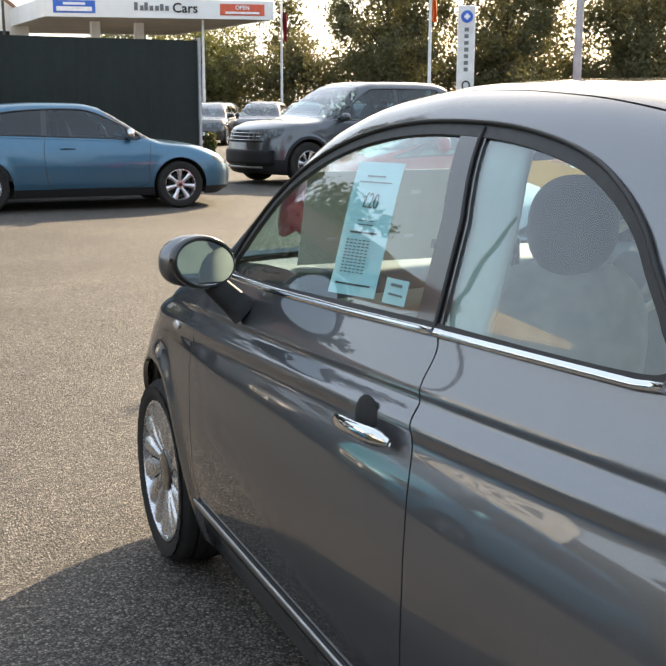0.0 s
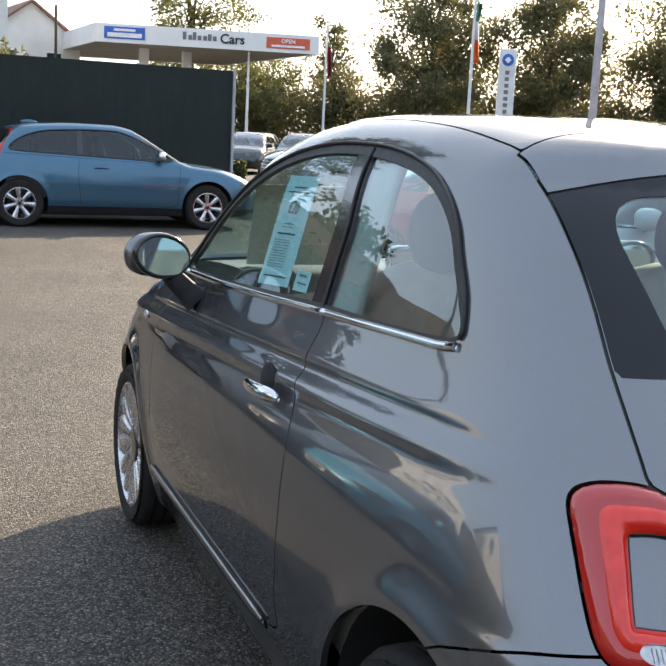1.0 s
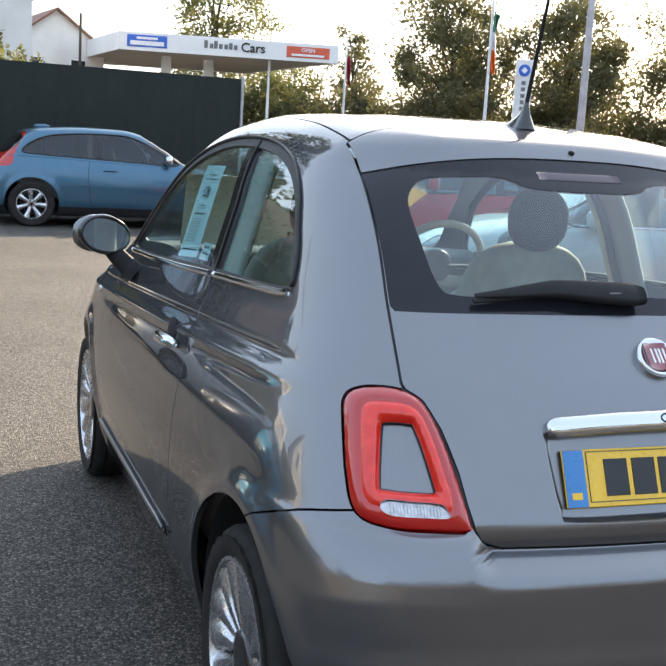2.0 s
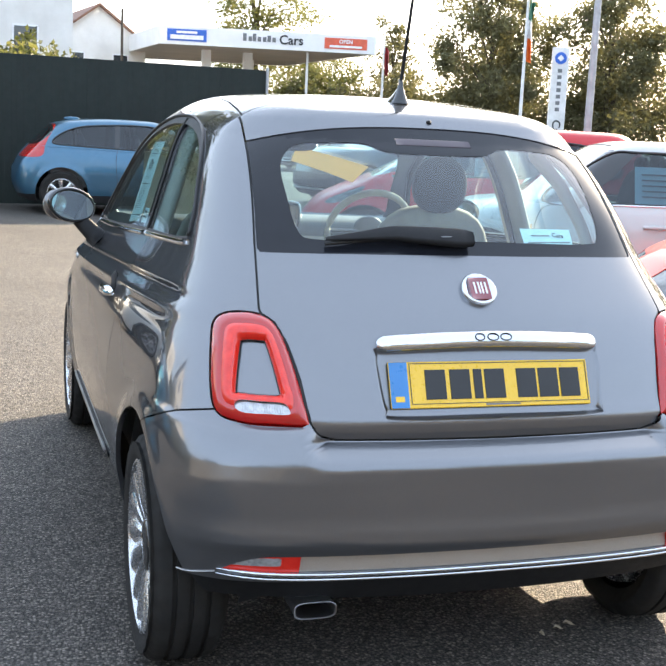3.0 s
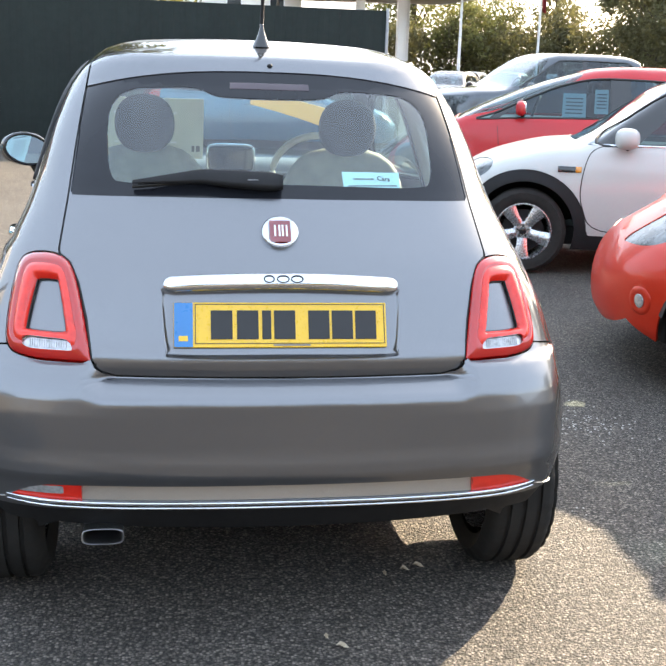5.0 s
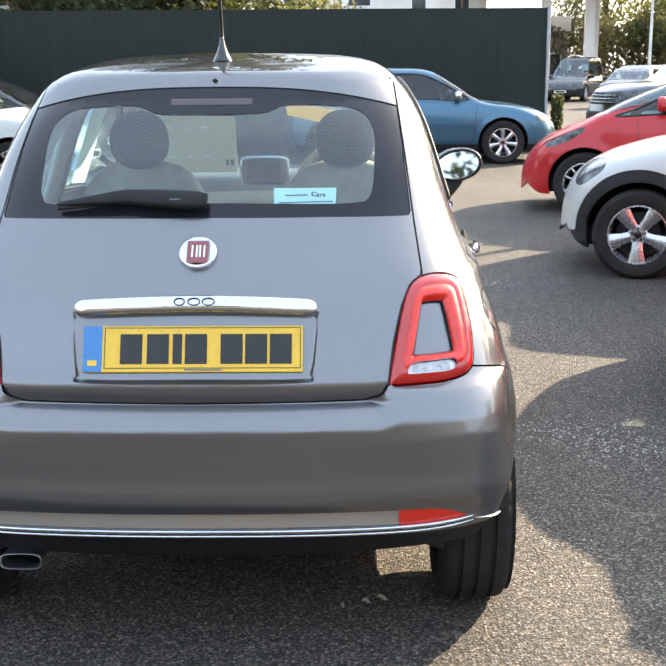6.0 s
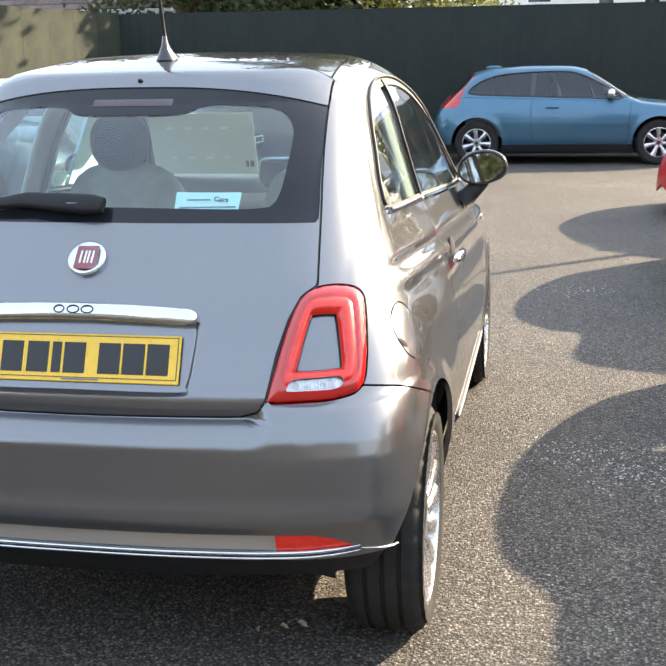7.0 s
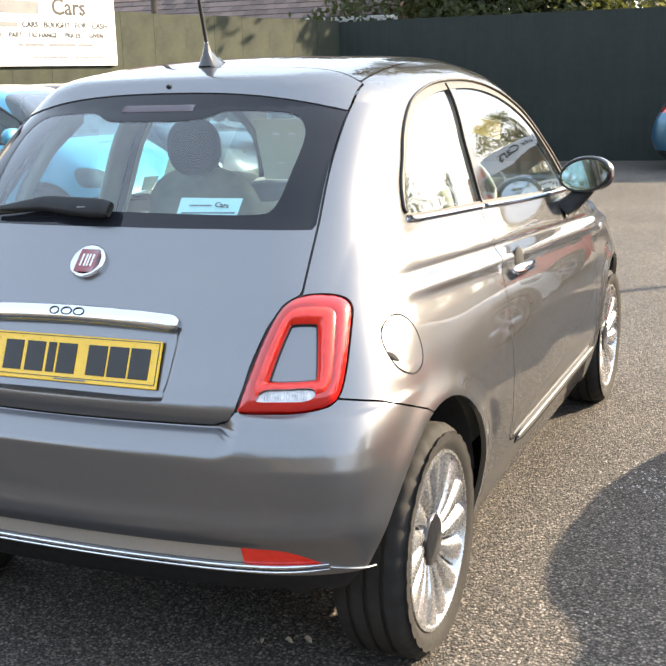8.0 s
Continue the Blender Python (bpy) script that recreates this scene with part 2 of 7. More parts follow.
M_LEAF = leaf_mat("tree leaves", (0.060, 0.060, 0.034), (0.150, 0.138, 0.072))
M_LEAFGREEN = leaf_mat("fresh leaves", (0.070, 0.078, 0.032), (0.18, 0.175, 0.070))
M_LEAFDARK = leaf_mat("dark hedge leaves", (0.022, 0.028, 0.014), (0.075, 0.085, 0.032))
M_FLAG1 = surface("orange flag cloth", (0.80, 0.16, 0.02), rough=0.7)
M_FLAG2 = surface("green flag cloth", (0.03, 0.16, 0.10), rough=0.7)
M_FLAG3 = surface("dark red flag cloth", (0.24, 0.015, 0.02), rough=0.7)
M_FALLEN = surface("dry leaf", (0.50, 0.44, 0.34), (0.28, 0.20, 0.12), 40.0, 0.8)

# ---- mesh helpers ----
def weighted_normals(verts, faces):
    """Vertex normals in which large faces count most, so that bevelled flats stay flat."""
    v = np.array([tuple(p) for p in verts], float)
    n = np.zeros_like(v)
    for size in {len(f) for f in faces}:
        f = np.array([q for q in faces if len(q) == size])
        a = sum(np.cross(v[f[:, i]] - v[f[:, 0]], v[f[:, i + 1]] - v[f[:, 0]]) for i in range(1, size - 1))
        for i in range(size):
            np.add.at(n, f[:, i], a)
    return n / np.maximum(np.linalg.norm(n, axis=1), 1e-12)[:, None]


def mesh_of(name, verts, faces, normals=None, smooth=True, weighted=True):
    me = bpy.data.meshes.new(name)
    me.from_pydata([tuple(map(float, v)) for v in verts], [], [tuple(int(i) for i in f) for f in faces])
    me.update()
    if smooth and weighted and normals is None:
        normals = weighted_normals(verts, faces)
    if smooth:
        me.polygons.foreach_set("use_smooth", np.ones(len(me.polygons), bool))
    if normals is not None:
        me.normals_split_custom_set_from_vertices([tuple(map(float, n)) for n in normals])
    return me


def part(name, shape, material, parent, label=""):
    """Links a mesh, a bmesh or (verts, faces) as one mesh object under a thing or a part."""
    if isinstance(shape, tuple):
        shape = mesh_of(name, *shape)
    elif isinstance(shape, bmesh.types.BMesh):
        bm, shape = shape, bpy.data.meshes.new(name)
        bm.to_mesh(shape)
        bm.free()
    if not shape.materials:
        shape.materials.append(material)
    ob = new(name, shape)
    ob.parent = parent
    if label:
        tagged(ob, label)
    return ob


def thing(name, m=None, label="", category="", group="", kind=""):
    ob = new(name)
    ob.empty_display_size = 0.2
    if m is not None:
        ob.matrix_world = m
    return tagged(ob, label, category, group, kind)


def solid(name, shape, material, label="", category="", group="", kind="", m=None):
    ob = part(name, shape, material, None)
    if m is not None:
        ob.matrix_world = m
    return tagged(ob, label, category, group, kind)


def join(*pieces):
    vs, fs, n = [], [], 0
    for v, f in pieces:
        vs.extend(v)
        fs.extend(tuple(i + n for i in q) for q in f)
        n += len(v)
    return vs, fs


def moved(piece, m):
    return [tuple(m @ Vector(v)) for v in piece[0]], piece[1]


def block(x0, x1, y0, y1, z0, z1, bevel=0.01, segments=2):
    bm = bmesh.new()
    bmesh.ops.create_cube(bm, size=1.0, matrix=Matrix.LocRotScale(((x0 + x1) / 2, (y0 + y1) / 2, (z0 + z1) / 2), None, (x1 - x0, y1 - y0, z1 - z0)))
    if bevel:
        bmesh.ops.bevel(bm, geom=list(bm.edges), offset=bevel, segments=segments, affect="EDGES", profile=0.5)
    else:
        bmesh.ops.split_edges(bm, edges=list(bm.edges))
    bm.verts.index_update()
    out = [tuple(v.co) for v in bm.verts], [tuple(v.index for v in f.verts) for f in bm.faces]
    bm.free()
    return out


def blob(c, s, p=2.5, n=24, k=14, m=None):
    """A rounded cushion shape: a superellipsoid of half sizes s at c."""
    sg = lambda v, e: math.copysign(abs(v) ** e, v)
    vs, e = [], 2.0 / p
    for j in range(k + 1):
        b = -math.pi / 2 + math.pi * j / k
        for i in range(n):
            a = 2 * math.pi * i / n
            vs.append((s[0] * sg(math.cos(b), e) * sg(math.cos(a), e), s[1] * sg(math.cos(b), e) * sg(math.sin(a), e), s[2] * sg(math.sin(b), e)))
    fs = [(j * n + i, j * n + (i + 1) % n, (j + 1) * n + (i + 1) % n, (j + 1) * n + i) for j in range(k) for i in range(n)]
    if m is not None:
        vs = [tuple(m @ Vector(v)) for v in vs]
    return [(v[0] + c[0], v[1] + c[1], v[2] + c[2]) for v in vs], fs


def lathe(profile, n=48, axis="x"):
    """Turns (radius, along) points round an axis."""
    vs = []
    for r, a in profile:
        for i in range(n):
            u, w = r * math.cos(2 * math.pi * i / n), r * math.sin(2 * math.pi * i / n)
            vs.append({"x": (a, u, w), "y": (u, a, w), "z": (u, w, a)}[axis])
    fs = [(j * n + i, j * n + (i + 1) % n, (j + 1) * n + (i + 1) % n, (j + 1) * n + i) for j in range(len(profile) - 1) for i in range(n)]
    return vs, fs


def sweep(points, wide, high, ups=None, n=8, closed=False, power=2.0, taper=None):
    """A bar of elliptic section along points; ups: outward directions, along which its height lies."""
    pts = [Vector(p) for p in points]
    vs, fs, m = [], [], len(pts)
    for i, p in enumerate(pts):
        a, b = pts[(i - 1) % m] if closed or i else p, pts[(i + 1) % m] if closed or i < m - 1 else p
        d = (b - a).normalized()
        up = Vector(ups[i]) if ups is not None else (Vector((0, 0, 1)) if abs(d.z) < 0.9 else Vector((1, 0, 0)))
        s = d.cross(up).normalized()
        up = s.cross(d).normalized()
        k = taper[i] if taper else 1.0
        for j in range(n):
            t = 2 * math.pi * j / n
            c, q = math.cos(t), math.sin(t)
            c, q = math.copysign(abs(c) ** (2 / power), c), math.copysign(abs(q) ** (2 / power), q)
            vs.append(tuple(p + s * (wide * k * c) + up * (high * k * q)))
    last = m if closed else m - 1
    fs = [(i * n + j, i * n + (j + 1) % n, ((i + 1) % m) * n + (j + 1) % n, ((i + 1) % m) * n + j) for i in range(last) for j in range(n)]
    if not closed:
        fs += [tuple(range(n)), tuple((m - 1) * n + j for j in reversed(range(n)))]
    return vs, fs


def spline(points, closed=True, steps=6):
    """A Catmull-Rom curve through points of any dimension."""
    p = np.array(points, float)
    n, out = len(p), []
    for i in range(n if closed else n - 1):
        a, b, c, d = (p[(i - 1) % n], p[i], p[(i + 1) % n], p[(i + 2) % n]) if closed else (p[max(i - 1, 0)], p[i], p[i + 1], p[min(i + 2, n - 1)])
        for k in range(steps):
            t = k / steps
            out.append(0.5 * (2 * b + (c - a) * t + (2 * a - 5 * b + 4 * c - d) * t * t + (3 * b - a - 3 * c + d) * t ** 3))
    if not closed:
        out.append(p[-1])
    return np.array(out)


def apart_from(u, v, poly):
    """Signed distances of the points (u, v) from a closed polygon, negative inside."""
    poly = np.asarray(poly, float)
    best, inside = np.full(len(u), 1e9), np.zeros(len(u), bool)
    for a, b in zip(poly, np.roll(poly, -1, 0)):
        e = b - a
        t = np.clip(((u - a[0]) * e[0] + (v - a[1]) * e[1]) / max(e @ e, 1e-12), 0, 1)
        best = np.minimum(best, np.hypot(u - a[0] - t * e[0], v - a[1] - t * e[1]))
        if a[1] != b[1]:
            inside ^= ((a[1] > v) != (b[1] > v)) & (u < e[0] * (v - a[1]) / (b[1] - a[1]) + a[0])
    return np.where(inside, -best, best)


def finer(low, top, step, bands):
    """Grid lines from low to top, closer inside the (from, to, step) bands."""
    line, a = [], low
    for b0, b1, s in bands:
        line += list(np.arange(a, b0 - step / 3, step)) + list(np.arange(b0, b1 - s / 3, s))
        a = b1
    return np.array(line + list(np.arange(a, top - step / 3, step)) + [top])


def shell(shape, y0, y1, step, top=1.7, half=1.05, low=0.02, fine=None, across=()):
    """The car's skin as triangles: a box's grid pulled in to the shape."""
    nx, ny, nz = max(int(2 * half / step), 8), int((y1 - y0 + 0.3) / step), int((top - low) / step)
    xs, ys, zs = np.linspace(-half, half, nx + 1), np.linspace(y0 - 0.15, y1 + 0.15, ny + 1), np.linspace(low, top, nz + 1)
    if fine:
        zs = finer(low, top, step, fine)
        nz = len(zs) - 1
    if across:
        xs = finer(-half, half, step, across)
        nx = len(xs) - 1
    index, pts, quads = {}, [], []

    def at(i, j, k):
        key = (i, j, k)
        if key not in index:
            index[key] = len(pts)
            pts.append((xs[i], ys[j], zs[k]))
        return index[key]

    for j in range(ny):
        for k in range(nz):
            quads.append((at(nx, j, k), at(nx, j + 1, k), at(nx, j + 1, k + 1), at(nx, j, k + 1)))
            quads.append((at(0, j, k), at(0, j, k + 1), at(0, j + 1, k + 1), at(0, j + 1, k)))
        for i in range(nx):
            quads.append((at(i, j, nz), at(i + 1, j, nz), at(i + 1, j + 1, nz), at(i, j + 1, nz)))
    for i in range(nx):
        for k in range(nz):
            quads.append((at(i, 0, k), at(i + 1, 0, k), at(i + 1, 0, k + 1), at(i, 0, k + 1)))
            quads.append((at(i, ny, k), at(i, ny, k + 1), at(i + 1, ny, k + 1), at(i + 1, ny, k)))
    p = np.array(pts)
    mid, reach = (y0 + y1) / 2, (y1 - y0) / 2
    o = np.stack([np.zeros(len(p)), mid + (p[:, 1] - mid) * 0.68, np.full(len(p), 0.66)], 1)
    v = shape.cast(o, p)
    q = np.array(quads)
    return v, np.concatenate([q[:, [0, 1, 2]], q[:, [0, 2, 3]]])


def clip(v, t, d):
    """Parts a triangle mesh along d = 0: the side where d < 0 and the other, each (verts, tris)."""
    neg = d < 0
    count = neg[t].sum(1)
    mixed = t[(count > 0) & (count < 3)]
    extra, made, low, high = [], {}, [], []

    def cut(a, b):
        key = (a, b) if a < b else (b, a)
        if key not in made:
            k = d[a] / (d[a] - d[b])
            made[key] = len(v) + len(extra)
            extra.append(v[a] + (v[b] - v[a]) * k)
        return made[key]

    for tri in mixed:
        a, b, c = (int(i) for i in tri)
        while not (neg[a] != neg[b] and neg[a] != neg[c]):
            a, b, c = b, c, a
        ab, ac = cut(a, b), cut(a, c)
        (low if neg[a] else high).append((a, ab, ac))
        (high if neg[a] else low).extend([(ab, b, c), (ab, c, ac)])
    allv = np.concatenate([v, np.array(extra)]) if extra else v
    return tuple(tidy(allv, np.concatenate([t[count == n], np.array(more, int).reshape(-1, 3)])) for n, more in ((3, low), (0, high)))


def tidy(v, t):
    if not len(t):
        return np.zeros((0, 3)), np.zeros((0, 3), int)
    used = np.unique(t)
    back = np.zeros(len(v), int)
    back[used] = np.arange(len(used))
    return v[used], back[t]


def panel(name, shape, piece, material, parent, label="", out=0.0, rim=0.014, normals=True):
    """A piece of a car's skin with its true normals; its edges turn inward by rim."""
    v, t = piece
    if not len(t):
        return None
    n = shape.normal(v)
    e = np.concatenate([t[:, [0, 1]], t[:, [1, 2]], t[:, [2, 0]]])
    key = np.sort(e, 1)
    _, first, times = np.unique(key, axis=0, return_index=True, return_counts=True)
    edge = e[first[times == 1]]
    w = v + n * out
    verts, faces, norms = [w], [tuple(f) for f in t], [n]
    if rim and len(edge):
        ids = np.unique(edge)
        back = np.full(len(v), -1)
        back[ids] = np.arange(len(ids))
        a, b = len(v), len(v) + len(ids)
        verts += [w[ids], w[ids] - n[ids] * rim]
        norms += [np.zeros((len(ids), 3)), np.zeros((len(ids), 3))]
        faces += [(a + back[q], a + back[p], b + back[p], b + back[q]) for p, q in edge]
    me = mesh_of(name, np.concatenate(verts), faces, np.concatenate(norms) if normals else None)
    return part(name, me, material, parent, label)


def plate_text(text, size, m, material, parent, name, depth=0.002, bold=False):
    """Raised lettering in the built-in font."""
    cu = bpy.data.curves.new(name, "FONT")
    cu.body, cu.size, cu.extrude, cu.align_x, cu.align_y, cu.resolution_u = text, size, depth, "CENTER", "CENTER", 3
    if bold:
        cu.offset = size * 0.018
    ob = bpy.data.objects.new(name, cu)
    me = bpy.data.meshes.new_from_object(ob)
    bpy.data.objects.remove(ob)
    me.materials.clear()
    me.materials.append(material)
    made = new(name, me)
    made.parent = parent
    made.matrix_local = m
    return made


# ---- car bodies: one smooth shell from side, roof, nose and tail curves, parted into panels ----
def pchip(knots):
    """A smooth monotone curve through (a, b) knots."""
    k = np.array(knots, float)
    a, b = k[:, 0], k[:, 1]
    h, d = np.diff(a), np.diff(b) / np.diff(a)
    m = np.zeros(len(a))
    m[0], m[-1] = d[0], d[-1]
    for i in range(1, len(a) - 1):
        if d[i - 1] * d[i] > 0:
            w1, w2 = 2 * h[i] + h[i - 1], h[i] + 2 * h[i - 1]
            m[i] = (w1 + w2) / (w1 / d[i - 1] + w2 / d[i])

    def curve(v):
        v = np.clip(v, a[0], a[-1])
        i = np.clip(np.searchsorted(a, v) - 1, 0, len(h) - 1)
        t = (v - a[i]) / h[i]
        t2, t3 = t * t, t * t * t
        return (2 * t3 - 3 * t2 + 1) * b[i] + (t3 - 2 * t2 + t) * h[i] * m[i] + (3 * t2 - 2 * t3) * b[i + 1] + (t3 - t2) * h[i] * m[i + 1]

    return curve


def smax(a, b, k):
    h = np.maximum(k - np.abs(a - b), 0) / k
    return np.maximum(a, b) + h * h * h * k / 6


class Shape:
    """The outside of a car, nose along +y: inside where value() < 0."""

    def __init__(self, side, plan, top, tail, nose, arches, crown=0.10, tail_bow=(0.1, 0.1), nose_bow=0.25, round_top=0.25, round_tail=0.30, round_nose=0.35,
                 flare=0.012, crease=None, lip=0.05, corner=None, crest=0.0):
        self.side, self.plan, self.top, self.tail, self.nose = pchip(side), pchip(plan), pchip(top), pchip(tail), pchip(nose)
        self.arches, self.crown, self.tail_bow, self.nose_bow = arches, crown, tail_bow, nose_bow
        self.round_top, self.round_tail, self.round_nose, self.flare, self.crease, self.lip = round_top, round_tail, round_nose, flare, crease, lip
        self.crest = crest
        self.corner = (pchip(corner[0]), corner[1], corner[2]) if corner else None

    def width(self, y, z):
        w = self.side(z) * self.plan(y)
        for ya, za, r in self.arches:
            d = np.hypot(y - ya, z - za)
            w = w + self.flare * np.exp(-(((d - r) / self.lip) ** 2)) * (z < za + r + 0.2)
        if self.crease:
            w = w + self.crease(y, z)
        return w

    def value(self, x, y, z):
        ax = np.abs(x)
        a = ax - self.width(y, z)
        c = z - self.top(y) + self.crown * ax ** 2.2
        back = self.tail(z)
        if self.corner:
            k = np.clip((ax - self.corner[1]) / (self.corner[2] - self.corner[1]), 0, 1)
            k = k * k * (3 - 2 * k)
            back = back * (1 - k) + self.corner[0](z) * k
        b = back + (self.tail_bow[0] + self.tail_bow[1] * np.clip((z - 0.6) / 0.5, 0, 1)) * ax ** 2.4 - y
        d = y - self.nose(z) + self.nose_bow * ax ** 2.4
        k = self.round_tail * (0.35 + 0.65 * np.clip(ax / 0.6, 0, 1) ** 2) * (1 - self.crest * np.clip((z - 1.36) / 0.05, 0, 1) * (0.35 + 0.65 * np.clip((0.47 - ax) / 0.17, 0, 1)))
        return smax(smax(smax(a, c, self.round_top), b, k), d, self.round_nose)

    def cast(self, o, p, steps=34):
        """Where the ways from o to p leave the shape."""
        lo, hi = np.zeros(len(o)), np.ones(len(o))
        for _ in range(steps):
            t = (lo + hi) / 2
            q = o + (p - o) * t[:, None]
            inside = self.value(q[:, 0], q[:, 1], q[:, 2]) < 0
            lo, hi = np.where(inside, t, lo), np.where(inside, hi, t)
        return o + (p - o) * lo[:, None]

    def on_side(self, y, z, s=1, out=0.0):
        """The points of the flank s at (y, z)."""
        y, z = np.atleast_1d(np.asarray(y, float)), np.atleast_1d(np.asarray(z, float))
        o = np.stack([np.zeros_like(y), y, z], 1)
        p = self.cast(o, o + np.array([1.2 * s, 0, 0]))
        return p + self.normal(p) * out

    def on_tail(self, x, z, out=0.0):
        x, z = np.atleast_1d(np.asarray(x, float)), np.atleast_1d(np.asarray(z, float))
        o = np.stack([x, np.full_like(x, -0.3), z], 1)
        p = self.cast(o, o + np.array([0, -2.6, 0]))
        return p + self.normal(p) * out

    def on_nose(self, x, z, out=0.0):
        x, z = np.atleast_1d(np.asarray(x, float)), np.atleast_1d(np.asarray(z, float))
        o = np.stack([x, np.full_like(x, 0.3), z], 1)
        p = self.cast(o, o + np.array([0, 3.2, 0]))
        return p + self.normal(p) * out

    def on_top(self, x, y, out=0.0):
        x, y = np.atleast_1d(np.asarray(x, float)), np.atleast_1d(np.asarray(y, float))
        o = np.stack([x, y, np.full_like(x, 0.6)], 1)
        p = self.cast(o, o + np.array([0, 0, 1.8]))
        return p + self.normal(p) * out

    def normal(self, p, e=2e-3):
        g = np.stack([self.value(p[:, 0] + e * (i == 0), p[:, 1] + e * (i == 1), p[:, 2] + e * (i == 2))
                      - self.value(p[:, 0] - e * (i == 0), p[:, 1] - e * (i == 1), p[:, 2] - e * (i == 2)) for i in range(3)], 1)
        return g / np.maximum(np.linalg.norm(g, axis=1), 1e-9)[:, None]
def fiat_crease(y, z):
    """The fold below the windows that fades before the tail."""
    fade = np.clip((y + 1.42) / 0.30, 0, 1)
    line = 0.884 - 0.048 * y
    u = z - line
    return fade * (0.010 * np.exp(-((u + 0.026) / 0.020) ** 2) - 0.006 * np.exp(-((u - 0.008) / 0.013) ** 2))


FIAT = Shape(
    side=[(0.10, 0.700), (0.20, 0.745), (0.33, 0.785), (0.45, 0.805), (0.55, 0.810), (0.65, 0.803), (0.75, 0.785), (0.836, 0.758), (0.93, 0.715), (1.04, 0.664), (1.12, 0.638),
          (1.20, 0.613), (1.30, 0.580), (1.38, 0.550), (1.50, 0.500)],
    plan=[(-1.80, 0.930), (-1.60, 0.950), (-1.35, 0.972), (-1.05, 0.984), (-0.60, 0.997), (-0.3, 1.0), (0.5, 1.0), (1.05, 0.985), (1.4, 0.95), (1.8, 0.86)],
    top=[(-1.80, 0.85), (-1.60, 1.10), (-1.45, 1.335), (-1.30, 1.392), (-1.15, 1.428), (-0.95, 1.464), (-0.60, 1.492), (-0.20, 1.497), (0.10, 1.475), (0.32, 1.425), (0.60, 1.265), (0.90, 1.065), (1.02, 1.00), (1.2, 0.96),
         (1.45, 0.88), (1.62, 0.76), (1.80, 0.50)],
    tail=[(0.10, -1.50), (0.20, -1.62), (0.30, -1.715), (0.36, -1.752), (0.43, -1.777), (0.450, -1.786), (0.460, -1.7885), (0.478, -1.7885), (0.497, -1.7868), (0.522, -1.7854), (0.58, -1.7855), (0.626, -1.7862), (0.638, -1.783), (0.648, -1.773), (0.660, -1.753), (0.671, -1.733), (0.680, -1.717), (0.690, -1.7195), (0.706, -1.7235), (0.722, -1.7245), (0.76, -1.704), (0.85, -1.662), (0.93, -1.613), (0.955, -1.594),
          (1.02, -1.535), (1.07, -1.488), (1.20, -1.375), (1.30, -1.270), (1.36, -1.204), (1.40, -1.160), (1.46, -1.100), (1.54, -1.02)],
    corner=([(0.10, -1.50), (0.20, -1.62), (0.30, -1.715), (0.36, -1.752), (0.43, -1.777), (0.450, -1.786), (0.460, -1.7885), (0.478, -1.7885), (0.497, -1.7868), (0.522, -1.7854), (0.58, -1.7855), (0.635, -1.785), (0.662, -1.778), (0.692, -1.762), (0.708, -1.748), (0.7165, -1.728), (0.722, -1.7225), (0.76, -1.704), (0.85, -1.662), (0.93, -1.613), (0.955, -1.594),
             (1.02, -1.535), (1.07, -1.488), (1.20, -1.375), (1.30, -1.270), (1.36, -1.204), (1.40, -1.160), (1.46, -1.100), (1.54, -1.02)], 0.420, 0.482),
    nose=[(0.10, 1.55), (0.25, 1.72), (0.5, 1.78), (0.7, 1.72), (0.85, 1.6), (0.95, 1.4), (1.05, 1.3), (1.5, 1.0)],
    arches=[(-1.262, 0.298, 0.358), (1.115, 0.298, 0.358)], crown=0.11, tail_bow=(0.16, 0.26), nose_bow=0.42, round_top=0.22, round_tail=0.30, round_nose=0.4, crease=fiat_crease, lip=0.045, crest=0.8)
# ---- the setting ----
solid("ground", ([(-260, -160, 0), (260, -160, 0), (260, 360, 0), (-260, 360, 0)], [(0, 1, 2, 3)]), M_ASPHALT,
      "worn grey tarmac of a car dealer's forecourt", "ground", kind="structure")


def profiled_sheet(length, height, pitch=0.19, depth=0.004, thick=0.012):
    """Upright box-profile cladding along x."""
    xs, n = [], max(round(length / pitch), 1)
    pitch = length / n
    for i in range(n):
        a = i * pitch
        xs += [(a, 0.0), (a + pitch * 0.52, 0.0), (a + pitch * 0.62, depth), (a + pitch * 0.90, depth)]
    xs.append((n * pitch, 0.0))
    vs, fs = [], []
    for x, y in xs:
        vs += [(x, y, 0.0), (x, y, height), (x, y + thick, height), (x, y + thick, 0.0)]
    for i in range(len(xs) - 1):
        a, b = 4 * i, 4 * i + 4
        fs += [(a, b, b + 1, a + 1), (a + 1, b + 1, b + 2, a + 2), (a + 3, a + 2, b + 2, b + 3)]
    fs += [(0, 1, 2, 3), tuple(4 * (len(xs) - 1) + k for k in (3, 2, 1, 0))]
    return vs, fs


FENCE_END, FENCE_CORNER = Vector((3.62, 15.60, 0)), Vector((-6.30, 14.95, 0))
run = FENCE_END - FENCE_CORNER
fence = thing("fence_north", Matrix.Translation(FENCE_CORNER) @ Matrix.Rotation(math.atan2(run.y, run.x), 4, "Z"),
              "tall dark green fence of ribbed metal sheets", "fence", kind="structure")
sheet_w = 0.19 * 6
for i in range(int(run.length / sheet_w) + 1):
    w = min(sheet_w, run.length - i * sheet_w)
    if w > 0.05:
        ob = part("sheet", (*profiled_sheet(w, 2.42, 0.19), None, False), M_FENCE, fence)
        ob.location = (i * sheet_w, 0.004 * (i % 2), 0.0)
